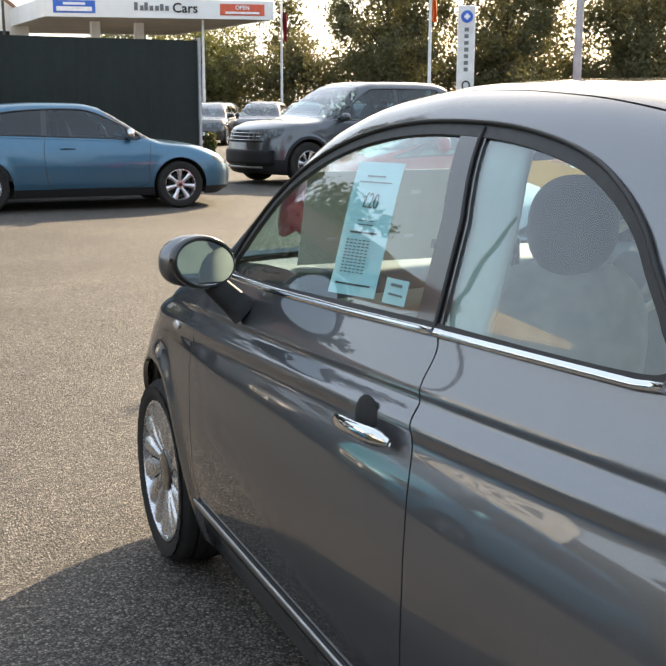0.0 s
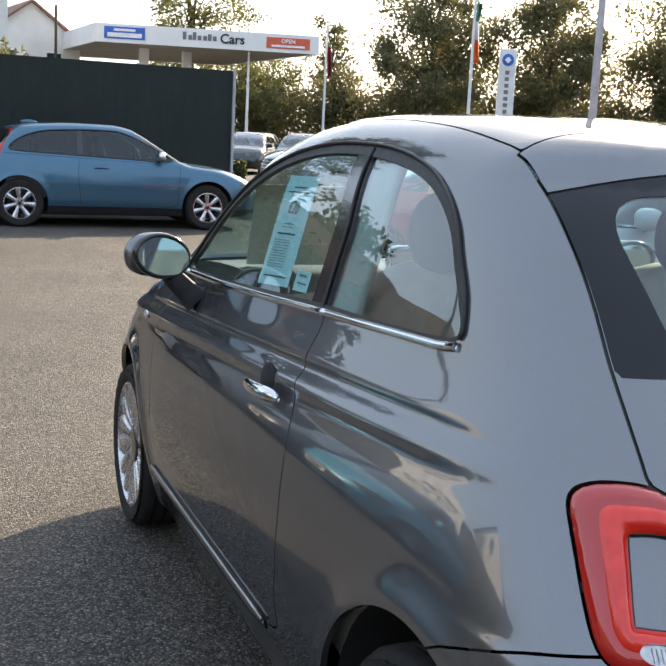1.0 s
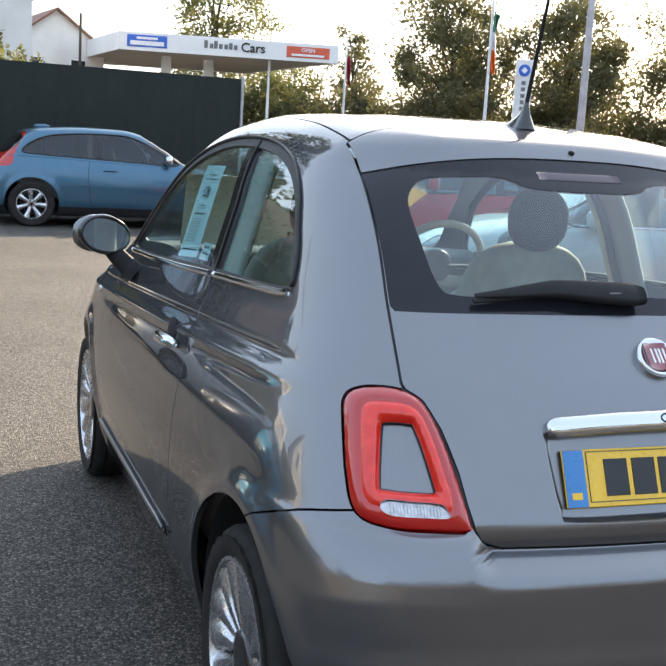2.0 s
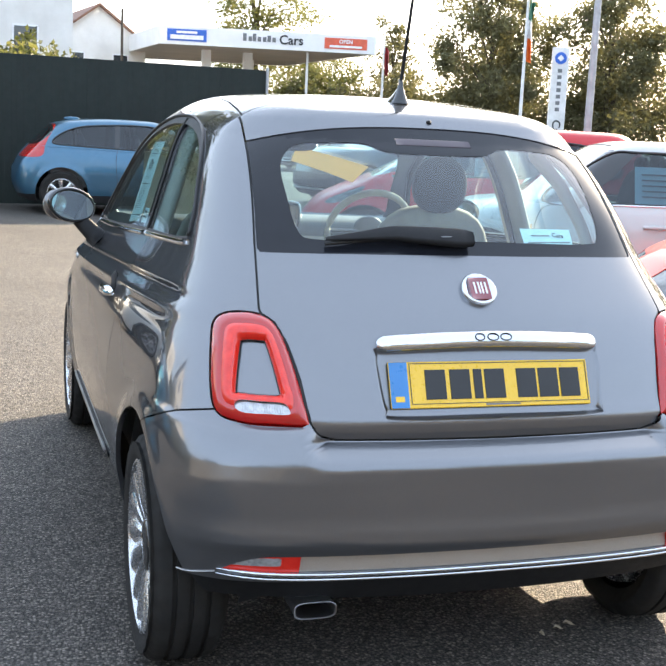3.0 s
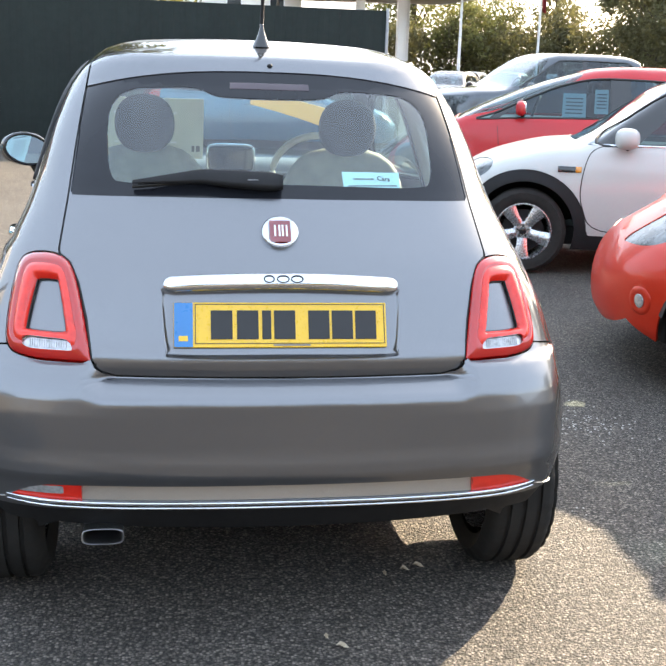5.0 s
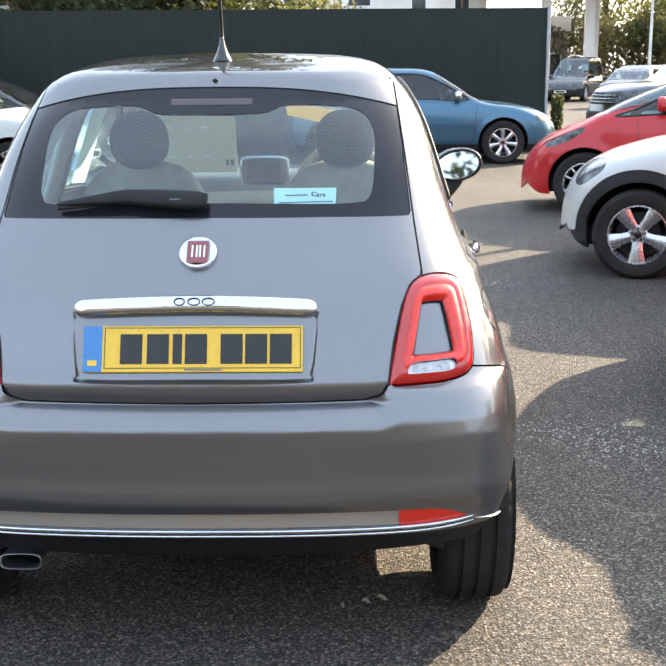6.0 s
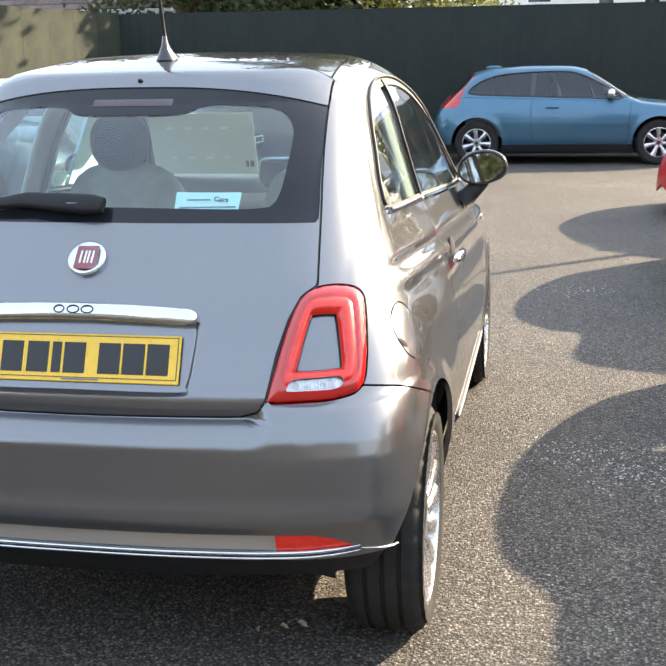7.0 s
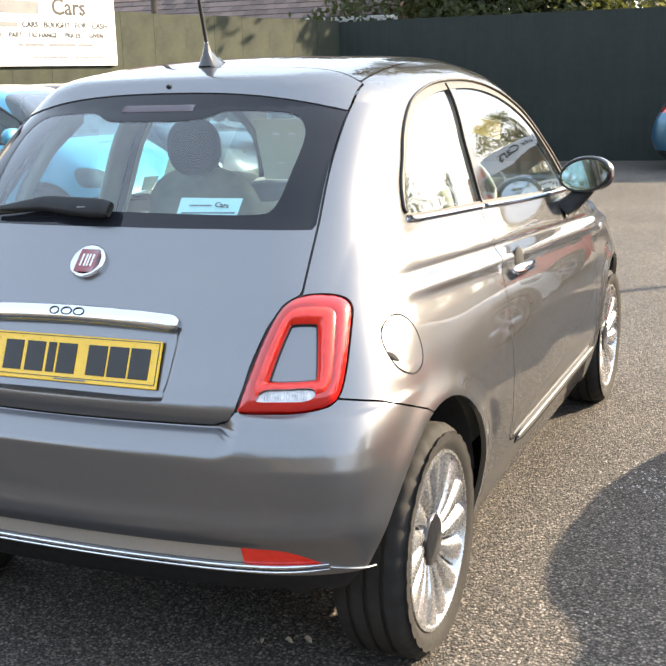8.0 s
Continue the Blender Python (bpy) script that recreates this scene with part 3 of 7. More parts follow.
part("post", block(run.length - 0.005, run.length + 0.04, -0.04, 0.03, 0, 2.46, 0.006), M_GALV, fence, "bare galvanised end post")
part("rail", block(0, run.length, 0.05, 0.10, 2.05, 2.13, 0.005), M_GALV, fence)
part("rail", block(0, run.length, 0.05, 0.10, 0.5, 0.58, 0.005), M_GALV, fence)

# boundary of old boards along the yard's other side
WALL_END = Vector((-10.2, -0.4, 0))
run2 = FENCE_CORNER - WALL_END
yard = thing("wall_west", Matrix.Translation(WALL_END) @ Matrix.Rotation(math.atan2(run2.y, run2.x), 4, "Z"),
             "weathered olive green boarded wall stained with algae", "wall", kind="structure")
boards = int(run2.length / 0.62)
for i in range(boards):
    a = i * run2.length / boards
    ob = part("board", block(0.0008, run2.length / boards - 0.0008, -0.02, 0.03, 0, 2.44 + 0.006 * ((i * 7) % 3), 0.001, 1), M_WALL, yard)
    ob.location = (a, 0.001 * ((i * 5) % 3), 0)
part("rail", block(0, run2.length, 0.034, 0.10, 1.9, 2.0, 0.006), M_WALL, yard)


def dealer_sign():
    """The white board on the boarded wall, its right edge away from the corner."""
    d = run2.normalized()
    right = WALL_END + d * 10.62
    m = Matrix.Translation(right + Vector((d.y, -d.x, 0)) * 0.05) @ Matrix.Rotation(math.atan2(d.y, d.x), 4, "Z")
    sign = thing("sign_board", m, "white dealer sign with black lettering on a boarded wall", "sign")
    part("board", block(-3.0, 0.0, -0.02, 0.02, 1.72, 2.95, 0.006), M_WHITEPRINT, sign)
    part("border", join(block(-2.96, -0.04, -0.024, -0.018, 1.78, 1.795, 0), block(-2.96, -0.04, -0.024, -0.018, 1.87, 1.882, 0)), M_GREYINK, sign)
    face = lambda x, z: Matrix.Translation((x, -0.024, z)) @ Matrix.Rotation(radians(90), 4, "X")
    plate_text("Cars", 0.30, face(-0.80, 2.47), M_INK, sign, "word", 0.002, True)
    for line, size, x, z, wide in (("CARS BOUGHT FOR CASH", 0.105, -1.595, 2.24, 0.0725), ("PART EXCHANGE PRICES GIVEN", 0.088, -1.815, 2.11, 0.062)):
        at = 0
        for word in line.split():
            plate_text(word, size, face(x + wide * (at + len(word) / 2), z), M_INK, sign, "word", 0.002, True)
            at += len(word) + 1
    bars = [(-1.78, 2.24, 0.26, 0.06), (-2.2, 2.24, 0.4, 0.06), (-2.05, 2.11, 0.3, 0.05), (-0.95, 1.99, 0.44, 0.035), (-0.55, 1.99, 0.24, 0.035), (-1.40, 1.99, 0.3, 0.035), (-1.62, 1.99, 0.08, 0.035),
            (-0.5, 1.83, 0.5, 0.018), (-1.15, 1.83, 0.6, 0.018), (-1.9, 2.46, 1.2, 0.16), (-0.30, 2.60, 0.44, 0.012)]
    for x, z, w, h in bars:
        part("bar", block(x - w / 2, x + w / 2, -0.026, -0.019, z - h / 2, z + h / 2, 0), M_GREYINK, sign)


dealer_sign()


# plain walls that close the yard behind the walk
solid("wall_south", block(-10.6, 24.0, -19.3, -19.0, 0, 3.0, 0.01), M_BOUND, "plain brown boundary wall of the yard", "wall", kind="structure")
solid("wall_southwest", block(-10.5, -10.2, -19.0, -0.45, 0, 2.5, 0.01), M_BOUND, "plain brown boundary wall of the yard", "wall", kind="structure")
# ---- wheels ----
WHEELS = {}


def wheel_meshes(radius, width, rim, spokes, kind):
    key = (radius, width, rim, spokes, kind)
    if key in WHEELS:
        return WHEELS[key]
    r, w, q = radius, width / 2, rim
    tread = [(r, -0.72 * w)]
    for g in (-0.45, 0.0, 0.45):
        tread += [(r + 0.001, (g - 0.07) * w), (r - 0.007, (g - 0.05) * w), (r - 0.007, (g + 0.05) * w), (r + 0.001, (g + 0.07) * w)]
    tyre = lathe([(q - 0.012, -0.80 * w), (q + 0.012, -0.98 * w), (q + (r - q) * 0.45, -1.06 * w), (r - 0.022, -0.96 * w), (r - 0.006, -0.86 * w)] + tread
                 + [(r, 0.72 * w), (r - 0.006, 0.86 * w), (r - 0.022, 0.96 * w), (q + (r - q) * 0.72, 1.05 * w), (q + (r - q) * 0.66, 1.035 * w), (q + (r - q) * 0.45, 1.06 * w), (q + 0.012, 0.98 * w), (q - 0.004, 0.88 * w)], 112)
    tyre = ([(x, y * k, z * k) for i, (x, y, z) in enumerate(tyre[0]) for k in (1 - 0.006 / r if abs(x) > 0.7 * w and math.hypot(y, z) > r - 0.03 and i % 112 % 4 == 0 else 1,)], tyre[1])
    barrel = lathe([(q + 0.003, 0.88 * w), (q + 0.001, 0.97 * w), (q - 0.007, 0.98 * w), (q - 0.011, 0.90 * w), (q - 0.020, 0.55 * w), (q - 0.026, -0.2 * w), (q - 0.03, -0.8 * w)], 56)
    disc = lathe([(0.0, 0.02), (q * 0.74, 0.02), (q * 0.74, 0.0), (0.0, 0.0)], 32)
    pieces, spoke_shapes = [barrel], []
    hub = 0.074 if kind == "blade" else 0.056
    pieces.append(lathe([(hub + 0.012, 0.30 * w), (hub + 0.010, 0.62 * w), (hub, 0.70 * w), (0.0, 0.72 * w)], 28))
    for i in range(spokes):
        a = 2 * math.pi * i / spokes
        if kind == "blade":
            stations = [(hub * 0.9, 0.0125, 0.74 * w, 0.00), (q * 0.50, 0.0205, 0.84 * w, 0.05), (q * 0.75, 0.0315, 0.90 * w, 0.10), (q - 0.010, 0.0425, 0.93 * w, 0.13)]
        elif kind == "star":
            fat = 1.75 if spokes == 5 else 1.15
            stations = [(hub * 0.9, 0.020 * fat, 0.70 * w, 0.0), (q * 0.5, 0.022 * fat, 0.80 * w, 0.0), (q * 0.75, 0.028 * fat, 0.86 * w, 0.0), (q - 0.010, 0.033 * fat, 0.88 * w, 0.0)]
        else:
            stations = [(hub * 0.9, 0.016, 0.68 * w, 0.0), (q * 0.6, 0.013, 0.80 * w, 0.04 * (-1) ** i), (q - 0.010, 0.016, 0.88 * w, 0.07 * (-1) ** i)]
        vs = []
        for rad, half, x, turn in stations:
            c, s = math.cos(a + turn), math.sin(a + turn)
            for off, dx in ((-half, -0.013), (-half * 0.55, -0.001), (0.0 if kind != "blade" else half * 0.25, 0.002), (half * 0.55, -0.001), (half, -0.013), (half * 0.8, -0.034), (-half * 0.8, -0.034)):
                vs.append((x + dx, rad * c - off * s, rad * s + off * c))
        n = 7
        fs = [(k * n + j, k * n + (j + 1) % n, (k + 1) * n + (j + 1) % n, (k + 1) * n + j) for k in range(len(stations) - 1) for j in range(n)]
        spoke_shapes.append((vs, fs))
    if kind == "star":
        spoke_cut = [lathe([(0.0085, 0.715 * w), (0.0085, 0.735 * w), (0.0, 0.735 * w)], 10) for _ in range(5)]
        nuts = join(*[moved(c, Matrix.Rotation(2 * math.pi * (i + 0.5) / 5, 4, "X") @ Matrix.Translation((0.004, 0.040, 0))) for i, c in enumerate(spoke_cut)])
    cap = lathe([(hub * 0.90, 0.70 * w), (hub * 0.88, 0.80 * w), (hub * 0.70, 0.83 * w), (0.0, 0.84 * w)], 28) if kind == "blade" else lathe([(hub * 0.5, 0.70 * w), (hub * 0.48, 0.755 * w), (hub * 0.36, 0.78 * w), (0.0, 0.785 * w)], 28)
    if kind == "star":
        cap = join(cap, nuts)
    if kind == "far":
        pieces, spoke_shapes = pieces + spoke_shapes, []
    spoke_me = [mesh_of("spoke", *q, weighted=False) for q in spoke_shapes[:2 if kind == "thin" else 1]]
    for q in spoke_me:
        q.set_sharp_from_angle(angle=radians(32))
        q.materials.append(M_RIM)
    rim_me, tyre_me, cap_me, disc_me = mesh_of("rim", *join(*pieces), weighted=False), mesh_of("tyre", *tyre, weighted=False), mesh_of("hub_cap", *cap), mesh_of("brake", *disc)
    rim_me.set_sharp_from_angle(angle=radians(32))
    tyre_me.set_sharp_from_angle(angle=radians(40))
    rim_me.materials.append(M_RIM), tyre_me.materials.append(M_TYRE), cap_me.materials.append(M_GLOSSBLACK), disc_me.materials.append(M_PLASTIC)
    WHEELS[key] = rim_me, tyre_me, cap_me, disc_me, spoke_me
    return WHEELS[key]


def add_wheel(car, x, y, radius, width, rim, spokes, kind, turn=0.0):
    """A wheel whose outer face lies at x (its sign tells the side)."""
    rim_me, tyre_me, cap_me, disc_me, spoke_me = wheel_meshes(radius, width, rim, spokes, kind)
    s = 1 if x > 0 else -1
    wheel = part("wheel", rim_me, M_RIM, car, "silver alloy wheel with many spokes")
    wheel.matrix_local = Matrix.Translation((x - s * width / 2, y, radius)) @ Matrix.Rotation(0 if s > 0 else math.pi, 4, "Z") @ Matrix.Rotation(turn, 4, "X")
    part("tyre", tyre_me, M_TYRE, wheel, "black rubber tyre")
    part("hub_cap", cap_me, M_PLASTIC, wheel)
    part("brake_disc", disc_me, M_PLASTIC, wheel)
    if spoke_me:
        for i in range(spokes):
            n = len(spoke_me)
            part("spoke", spoke_me[i % n], M_RIM, wheel).matrix_local = Matrix.Rotation(2 * math.pi * (i - i % n) / spokes, 4, "X")
    return wheel


def arch_liner(y, z, r, inner, outer, s, tuck=0.0):
    """A half drum inside the wheel arch of the flank s, drawn in by tuck towards the car's end."""
    vs, n = [], 18
    for i in range(n + 1):
        a = 0.16 + (math.pi - 0.32) * i / n
        for x in (inner, outer - tuck * max(0.0, math.copysign(1, y) * math.cos(a)) ** 2):
            vs.append((s * x, y + (r + 0.004) * math.cos(a), z + (r + 0.004) * math.sin(a)))
    fs = [(2 * i, 2 * i + 1, 2 * i + 3, 2 * i + 2) for i in range(n)] + [(len(vs), 2 * i, 2 * i + 2) for i in range(n)]
    return vs + [(s * inner, y, z)], fs


# ---- the grey hatchback ----
def both(poly):
    return np.array(poly, float)


DLO = spline([(0.66, 0.985), (0.30, 0.995), (-0.10, 1.018), (-0.47, 1.040), (-0.80, 1.054), (-1.03, 1.068), (-1.085, 1.085), (-1.085, 1.11), (-1.055, 1.16), (-1.00, 1.215), (-0.945, 1.27), (-0.865, 1.32),
              (-0.75, 1.363), (-0.58, 1.393), (-0.38, 1.406), (-0.13, 1.402), (0.10, 1.372), (0.31, 1.312), (0.50, 1.220), (0.62, 1.115), (0.68, 1.03)], steps=5)
TAILGATE = np.array([(-0.488, 1.62), (-0.488, 1.40), (-0.495, 1.34), (-0.512, 1.20), (-0.527, 1.07), (-0.543, 0.95), (-0.512, 0.93), (-0.490, 0.885), (-0.470, 0.81), (-0.456, 0.72), (-0.441, 0.695), (-0.40, 0.683),
                     (0.0, 0.681), (0.40, 0.683), (0.441, 0.695), (0.456, 0.72), (0.470, 0.81), (0.490, 0.885), (0.512, 0.93), (0.543, 0.95), (0.527, 1.07), (0.512, 1.20), (0.495, 1.34), (0.488, 1.40), (0.488, 1.62)])
LAMP = spline([(0.548, 0.945), (0.600, 0.943), (0.635, 0.924), (0.650, 0.88), (0.662, 0.795), (0.657, 0.738), (0.612, 0.722), (0.535, 0.7195), (0.466, 0.719), (0.460, 0.724), (0.472, 0.79), (0.493, 0.88), (0.514, 0.928)], steps=6)
LAMP_IN = spline([(0.546, 0.889), (0.582, 0.888), (0.593, 0.877), (0.612, 0.787), (0.604, 0.778), (0.522, 0.777), (0.518, 0.784), (0.536, 0.878)], steps=6)
LAMP_REV = spline([(0.512, 0.757), (0.56, 0.7595), (0.605, 0.7595), (0.617, 0.748), (0.602, 0.736), (0.55, 0.735), (0.503, 0.735), (0.500, 0.742)], steps=5)
SCREEN = np.array([(-0.522, 1.078), (-0.509, 1.20)] + [(x, 1.397 - 0.054 * (abs(x) / 0.494) ** 2.6) for x in np.linspace(-0.494, 0.494, 27)] + [(0.509, 1.20), (0.522, 1.078), (0.3, 1.083), (0.0, 1.085), (-0.3, 1.083)])
CLEAR = spline([(-0.420, 1.135), (-0.430, 1.20), (-0.428, 1.29), (-0.385, 1.338), (-0.30, 1.350), (-0.20, 1.352), (-0.150, 1.335), (-0.10, 1.330), (0.0, 1.329), (0.10, 1.330), (0.150, 1.335), (0.20, 1.352), (0.30, 1.350),
                (0.385, 1.338), (0.428, 1.29), (0.430, 1.20), (0.420, 1.135), (0.385, 1.115), (0.2, 1.117), (0.0, 1.12), (-0.2, 1.117), (-0.385, 1.115)], steps=4)
RECESS = spline([(-0.294, 0.868), (-0.270, 0.885), (0.0, 0.888), (0.270, 0.885), (0.294, 0.868), (0.291, 0.80), (0.282, 0.745), (0.262, 0.7285), (0.0, 0.7275), (-0.262, 0.7285), (-0.282, 0.745), (-0.291, 0.80)], steps=5)
DOOR = spline([(-0.480, 1.036), (-0.505, 0.935), (-0.555, 0.86), (-0.590, 0.78), (-0.620, 0.68), (-0.635, 0.56), (-0.622, 0.43), (-0.59, 0.345), (-0.30, 0.335), (0.2, 0.335), (0.60, 0.340), (0.668, 0.40), (0.672, 0.56),
               (0.712, 0.68), (0.742, 0.76), (0.745, 0.90), (0.735, 0.975), (0.62, 1.00), (0.2, 1.03), (-0.2, 1.05)], steps=5)
FUEL = spline([(-1.432, 0.863), (-1.370, 0.884), (-1.318, 0.862), (-1.300, 0.815), (-1.320, 0.765), (-1.38, 0.749), (-1.438, 0.775), (-1.452, 0.825)], steps=6)
WINDSCREEN = spline([(-0.50, 0.42), (-0.30, 0.33), (0.0, 0.30), (0.30, 0.33), (0.50, 0.42), (0.585, 0.70), (0.60, 0.92), (0.30, 0.985), (0.0, 1.0), (-0.30, 0.985), (-0.60, 0.92), (-0.585, 0.70)], steps=4)
GAP = 0.0024


def hatchback():
    s_ = FIAT
    car = thing("small_hatchback", Matrix.Identity(4), "dark grey metallic three-door retro hatchback parked on tarmac", "car")
    v, t = shell(s_, -1.80, 1.80, 0.0195, top=1.62, half=0.98, fine=[(0.25, 0.37, 0.006), (0.615, 0.640, 0.006), (0.640, 0.730, 0.0021), (0.86, 1.10, 0.0065)], across=[(-0.67, -0.57, 0.007), (-0.49, -0.41, 0.003), (0.41, 0.49, 0.003), (0.57, 0.67, 0.007)])
    (_, _), (v, t) = clip(v, t, v[:, 2] - 0.185)
    for ya, za, r in s_.arches:
        (_, _), (v, t) = clip(v, t, np.maximum(np.hypot(v[:, 1] - ya, v[:, 2] - za) - r, 0.40 - np.abs(v[:, 0])))

    def side(poly, grow=0.0, s=0):
        d = apart_from(v[:, 1], v[:, 2], poly) - grow
        return np.maximum(d, 0.3 - (np.abs(v[:, 0]) if not s else v[:, 0] * s))

    def rear(poly, grow=0.0):
        return np.maximum(apart_from(v[:, 0], v[:, 2], poly) - grow, v[:, 1] + 0.5)

    # windows out of the skin
    dlo, (v, t) = clip(v, t, side(DLO))
    screen, (v, t) = clip(v, t, np.maximum(apart_from(v[:, 0], v[:, 1], WINDSCREEN), 0.85 - v[:, 2]))
    # lamps
    lamps = []
    for s in (-1, 1):
        poly = LAMP * np.array([s, 1])
        _, (v, t) = clip(v, t, rear(poly, GAP + 0.0015))
    # tailgate
    def gate(grow):
        return np.maximum(rear(TAILGATE, grow), v[:, 1] + 0.975 - grow)
    _, keep = clip(v, t, gate(GAP))
    hatch, _ = clip(v, t, gate(-GAP))
    v, t = keep
    # bumper
    seam = lambda: np.maximum(v[:, 2] - np.interp(v[:, 1], [-1.62, -1.53, -1.37, -1.25], [0.745, 0.722, 0.664, 0.60]), v[:, 1] + 1.262)
    _, keep = clip(v, t, seam() - GAP)
    bumper, _ = clip(v, t, seam() + GAP)
    v, t = keep
    # doors and the fuel flap
    doors = {}
    for s in (-1, 1):
        d = side(DOOR, 0, s)
        doors[s], _ = clip(v, t, d + GAP)
        _, (v, t) = clip(v, t, d - GAP)
    d = side(FUEL, 0, 1)
    flap, _ = clip(v, t, d + GAP)
    _, (v, t) = clip(v, t, d - GAP)
    # roof panel between the black-sealed ditches
    ditch = lambda: np.maximum(np.maximum(np.abs(v[:, 0]) - np.interp(v[:, 1], [-1.0, -0.8, -0.4, 0.0, 0.35], [0.482, 0.466, 0.432, 0.425, 0.43]), 1.36 - v[:, 2]), np.maximum(v[:, 1] - 0.28, -0.9725 - v[:, 1]))
    roof, _ = clip(v, t, ditch() + GAP)
    _, (v, t) = clip(v, t, ditch() - GAP)
    panel("body", s_, (v, t), M_GREY, car)
    panel("roof", s_, roof, M_GREY, car)
    fuel = panel("fuel_flap", s_, flap, M_GREY, car)
    p = s_.on_side(FUEL[:, 0], FUEL[:, 1], 1, -0.006)
    part("flap_seal", sweep(p, 0.0045, 0.003, s_.normal(p), 6, True), M_LINER, fuel)
    p = s_.on_side(np.linspace(-1.452, -1.425, 5), np.linspace(0.812, 0.790, 5), 1, 0.0)
    part("finger_notch", sweep(p, 0.009, 0.0025, s_.normal(p), 8, taper=[0.5, 0.9, 1.0, 0.8, 0.3]), M_LINER, fuel)
    door_parts = {s: panel("door", s_, doors[s], M_GREY, car) for s in (-1, 1)}

    # tailgate: skin, plate recess, glass
    v, t = hatch
    shoulders, s_.corner = s_.corner, None  # the tailgate's own foot runs straight across
    low = v[:, 2] < 0.77
    v[low] = s_.on_tail(v[low, 0], v[low, 2])
    glass, (v, t) = clip(v, t, rear(SCREEN))
    _, (v, t) = clip(v, t, rear(RECESS))
    tailgate = panel("tailgate", s_, (v, t), M_GREY, car)
    s_.corner = shoulders
    v, t = glass
    clear, frit = clip(v, t, rear(CLEAR))
    v, t = frit
    panel("window_border", s_, frit, M_FRIT, tailgate, "black printed border of the rear window", out=-0.003, rim=0.006)
    ob = panel("rear_window", s_, clear, M_GLASS, tailgate, "clear rear window", out=-0.004, rim=0)
    ob.visible_shadow = False
    # recess for the plate: a rounded lip running in to a flat floor
    ring, rings = RECESS, []
    for g, k in ((1.0, 0.0), (0.993, 0.05), (0.986, 0.20), (0.980, 0.45), (0.974, 0.75), (0.965, 0.93), (0.950, 1.0), (0.60, 1.0), (0.05, 1.0)):
        x, z = ring[:, 0] * g, 0.812 + (ring[:, 1] - 0.812) * (1 - min((1 - g) * 1.6, 1 - g * 0.9))
        q = s_.on_tail(x, z)
        q[:, 1] += (-1.662 + (z - 0.8005) * 0.45 - q[:, 1]) * k
        rings.append(q)
    k = len(ring)
    vs = [tuple(v) for q in rings for v in q]
    fs = [(j * k + i, j * k + (i + 1) % k, (j + 1) * k + (i + 1) % k, (j + 1) * k + i) for j in range(len(rings) - 1) for i in range(k)] + [tuple((len(rings) - 1) * k + i for i in range(k))]
    part("plate_recess", (vs, fs), M_GREY, tailgate)
    for s in (-1, 1):
        line = [(s * abs(x), z) for x, z in TAILGATE[2:10]]
        p = s_.on_tail([q[0] for q in line], [q[1] for q in line], -0.009)
        part("edge_seal", sweep(p, 0.008, 0.006, s_.normal(p), 6), M_GASKET, tailgate)
    xs = np.linspace(-0.45, 0.45, 31)
    p = s_.on_tail(xs, np.interp(np.abs(xs), [0, 0.40, 0.441, 0.456], [0.681, 0.683, 0.695, 0.72])) + np.array([0, 0.014, 0.0])
    part("edge_seal", sweep(p, 0.010, 0.007, [(0, -1, 0)] * 31, 6), M_GASKET, tailgate)
    bow = [(x, 0.887 + 0.012 * (1 - (x / 0.29) ** 2)) for x in 0.287 * np.sin(np.linspace(-1.57, 1.57, 41))]
    p = s_.on_tail([b[0] for b in bow], [b[1] for b in bow], 0.006)
    up = s_.normal(p)
    part("chrome_bar", sweep(p, 0.0215, 0.017, up, 20, power=2.3, taper=[0.25 + 0.75 * math.sqrt(max(0.0, 1 - max(0.0, (abs(b[0]) - 0.262) / 0.0252) ** 2)) for b in bow]), M_CHROME, tailgate, "chrome tailgate handle bar")
    for x, w in ((-0.034, 0.022), (0.0, 0.026), (0.034, 0.026)):
        c = s_.on_tail([x], [0.899], 0.0235)[0]
        nn = s_.normal(s_.on_tail([x], [0.899]))[0]
        ringp = [Vector(c) + Vector((w * 0.55 * math.cos(a), 0, 0)) + Vector((0, -nn[2], nn[1])) * (-0.009 * math.sin(a)) for a in np.linspace(0, 2 * math.pi, 15)[:-1]]
        part("emblem", sweep(ringp, 0.0016, 0.0014, [nn] * 14, 6, True), M_GASKET, tailgate)

    # number plate: yellow, blue strip, bars in place of its characters
    plate = part("number_plate", block(-0.26, 0.26, -0.003, 0.003, -0.0555, 0.0555, 0.002, 1), M_YELLOW, tailgate, "yellow rear number plate with a blue strip")
    lean = math.atan2(0.043, 0.1)
    plate.matrix_local = Matrix.Translation((-0.004, -1.669, 0.8005)) @ Matrix.Rotation(-lean, 4, "X")
    part("blue_strip", block(-0.259, -0.214, -0.0045, -0.002, -0.0545, 0.0545, 0.0008, 1), M_PLATEBLUE, plate)
    part("bar", block(-0.248, -0.226, -0.0052, -0.004, -0.040, -0.027, 0), M_YELLOW, plate)
    for x in (-0.145, -0.082, -0.036, 0.008, 0.092, 0.150, 0.208):
        wide = 0.011 if x == -0.036 else 0.026
        part("bar", block(x - wide, x + wide, -0.0052, -0.002, -0.0355, 0.0355, 0.0008, 1), M_INK, plate)
    part("bar", block(-0.02, 0.07, -0.0045, -0.002, -0.0515, -0.048, 0), M_GREYINK, plate)
    edge = [(-0.208, 0.0505), (0.254, 0.0505), (0.254, -0.0455), (-0.208, -0.0455)]
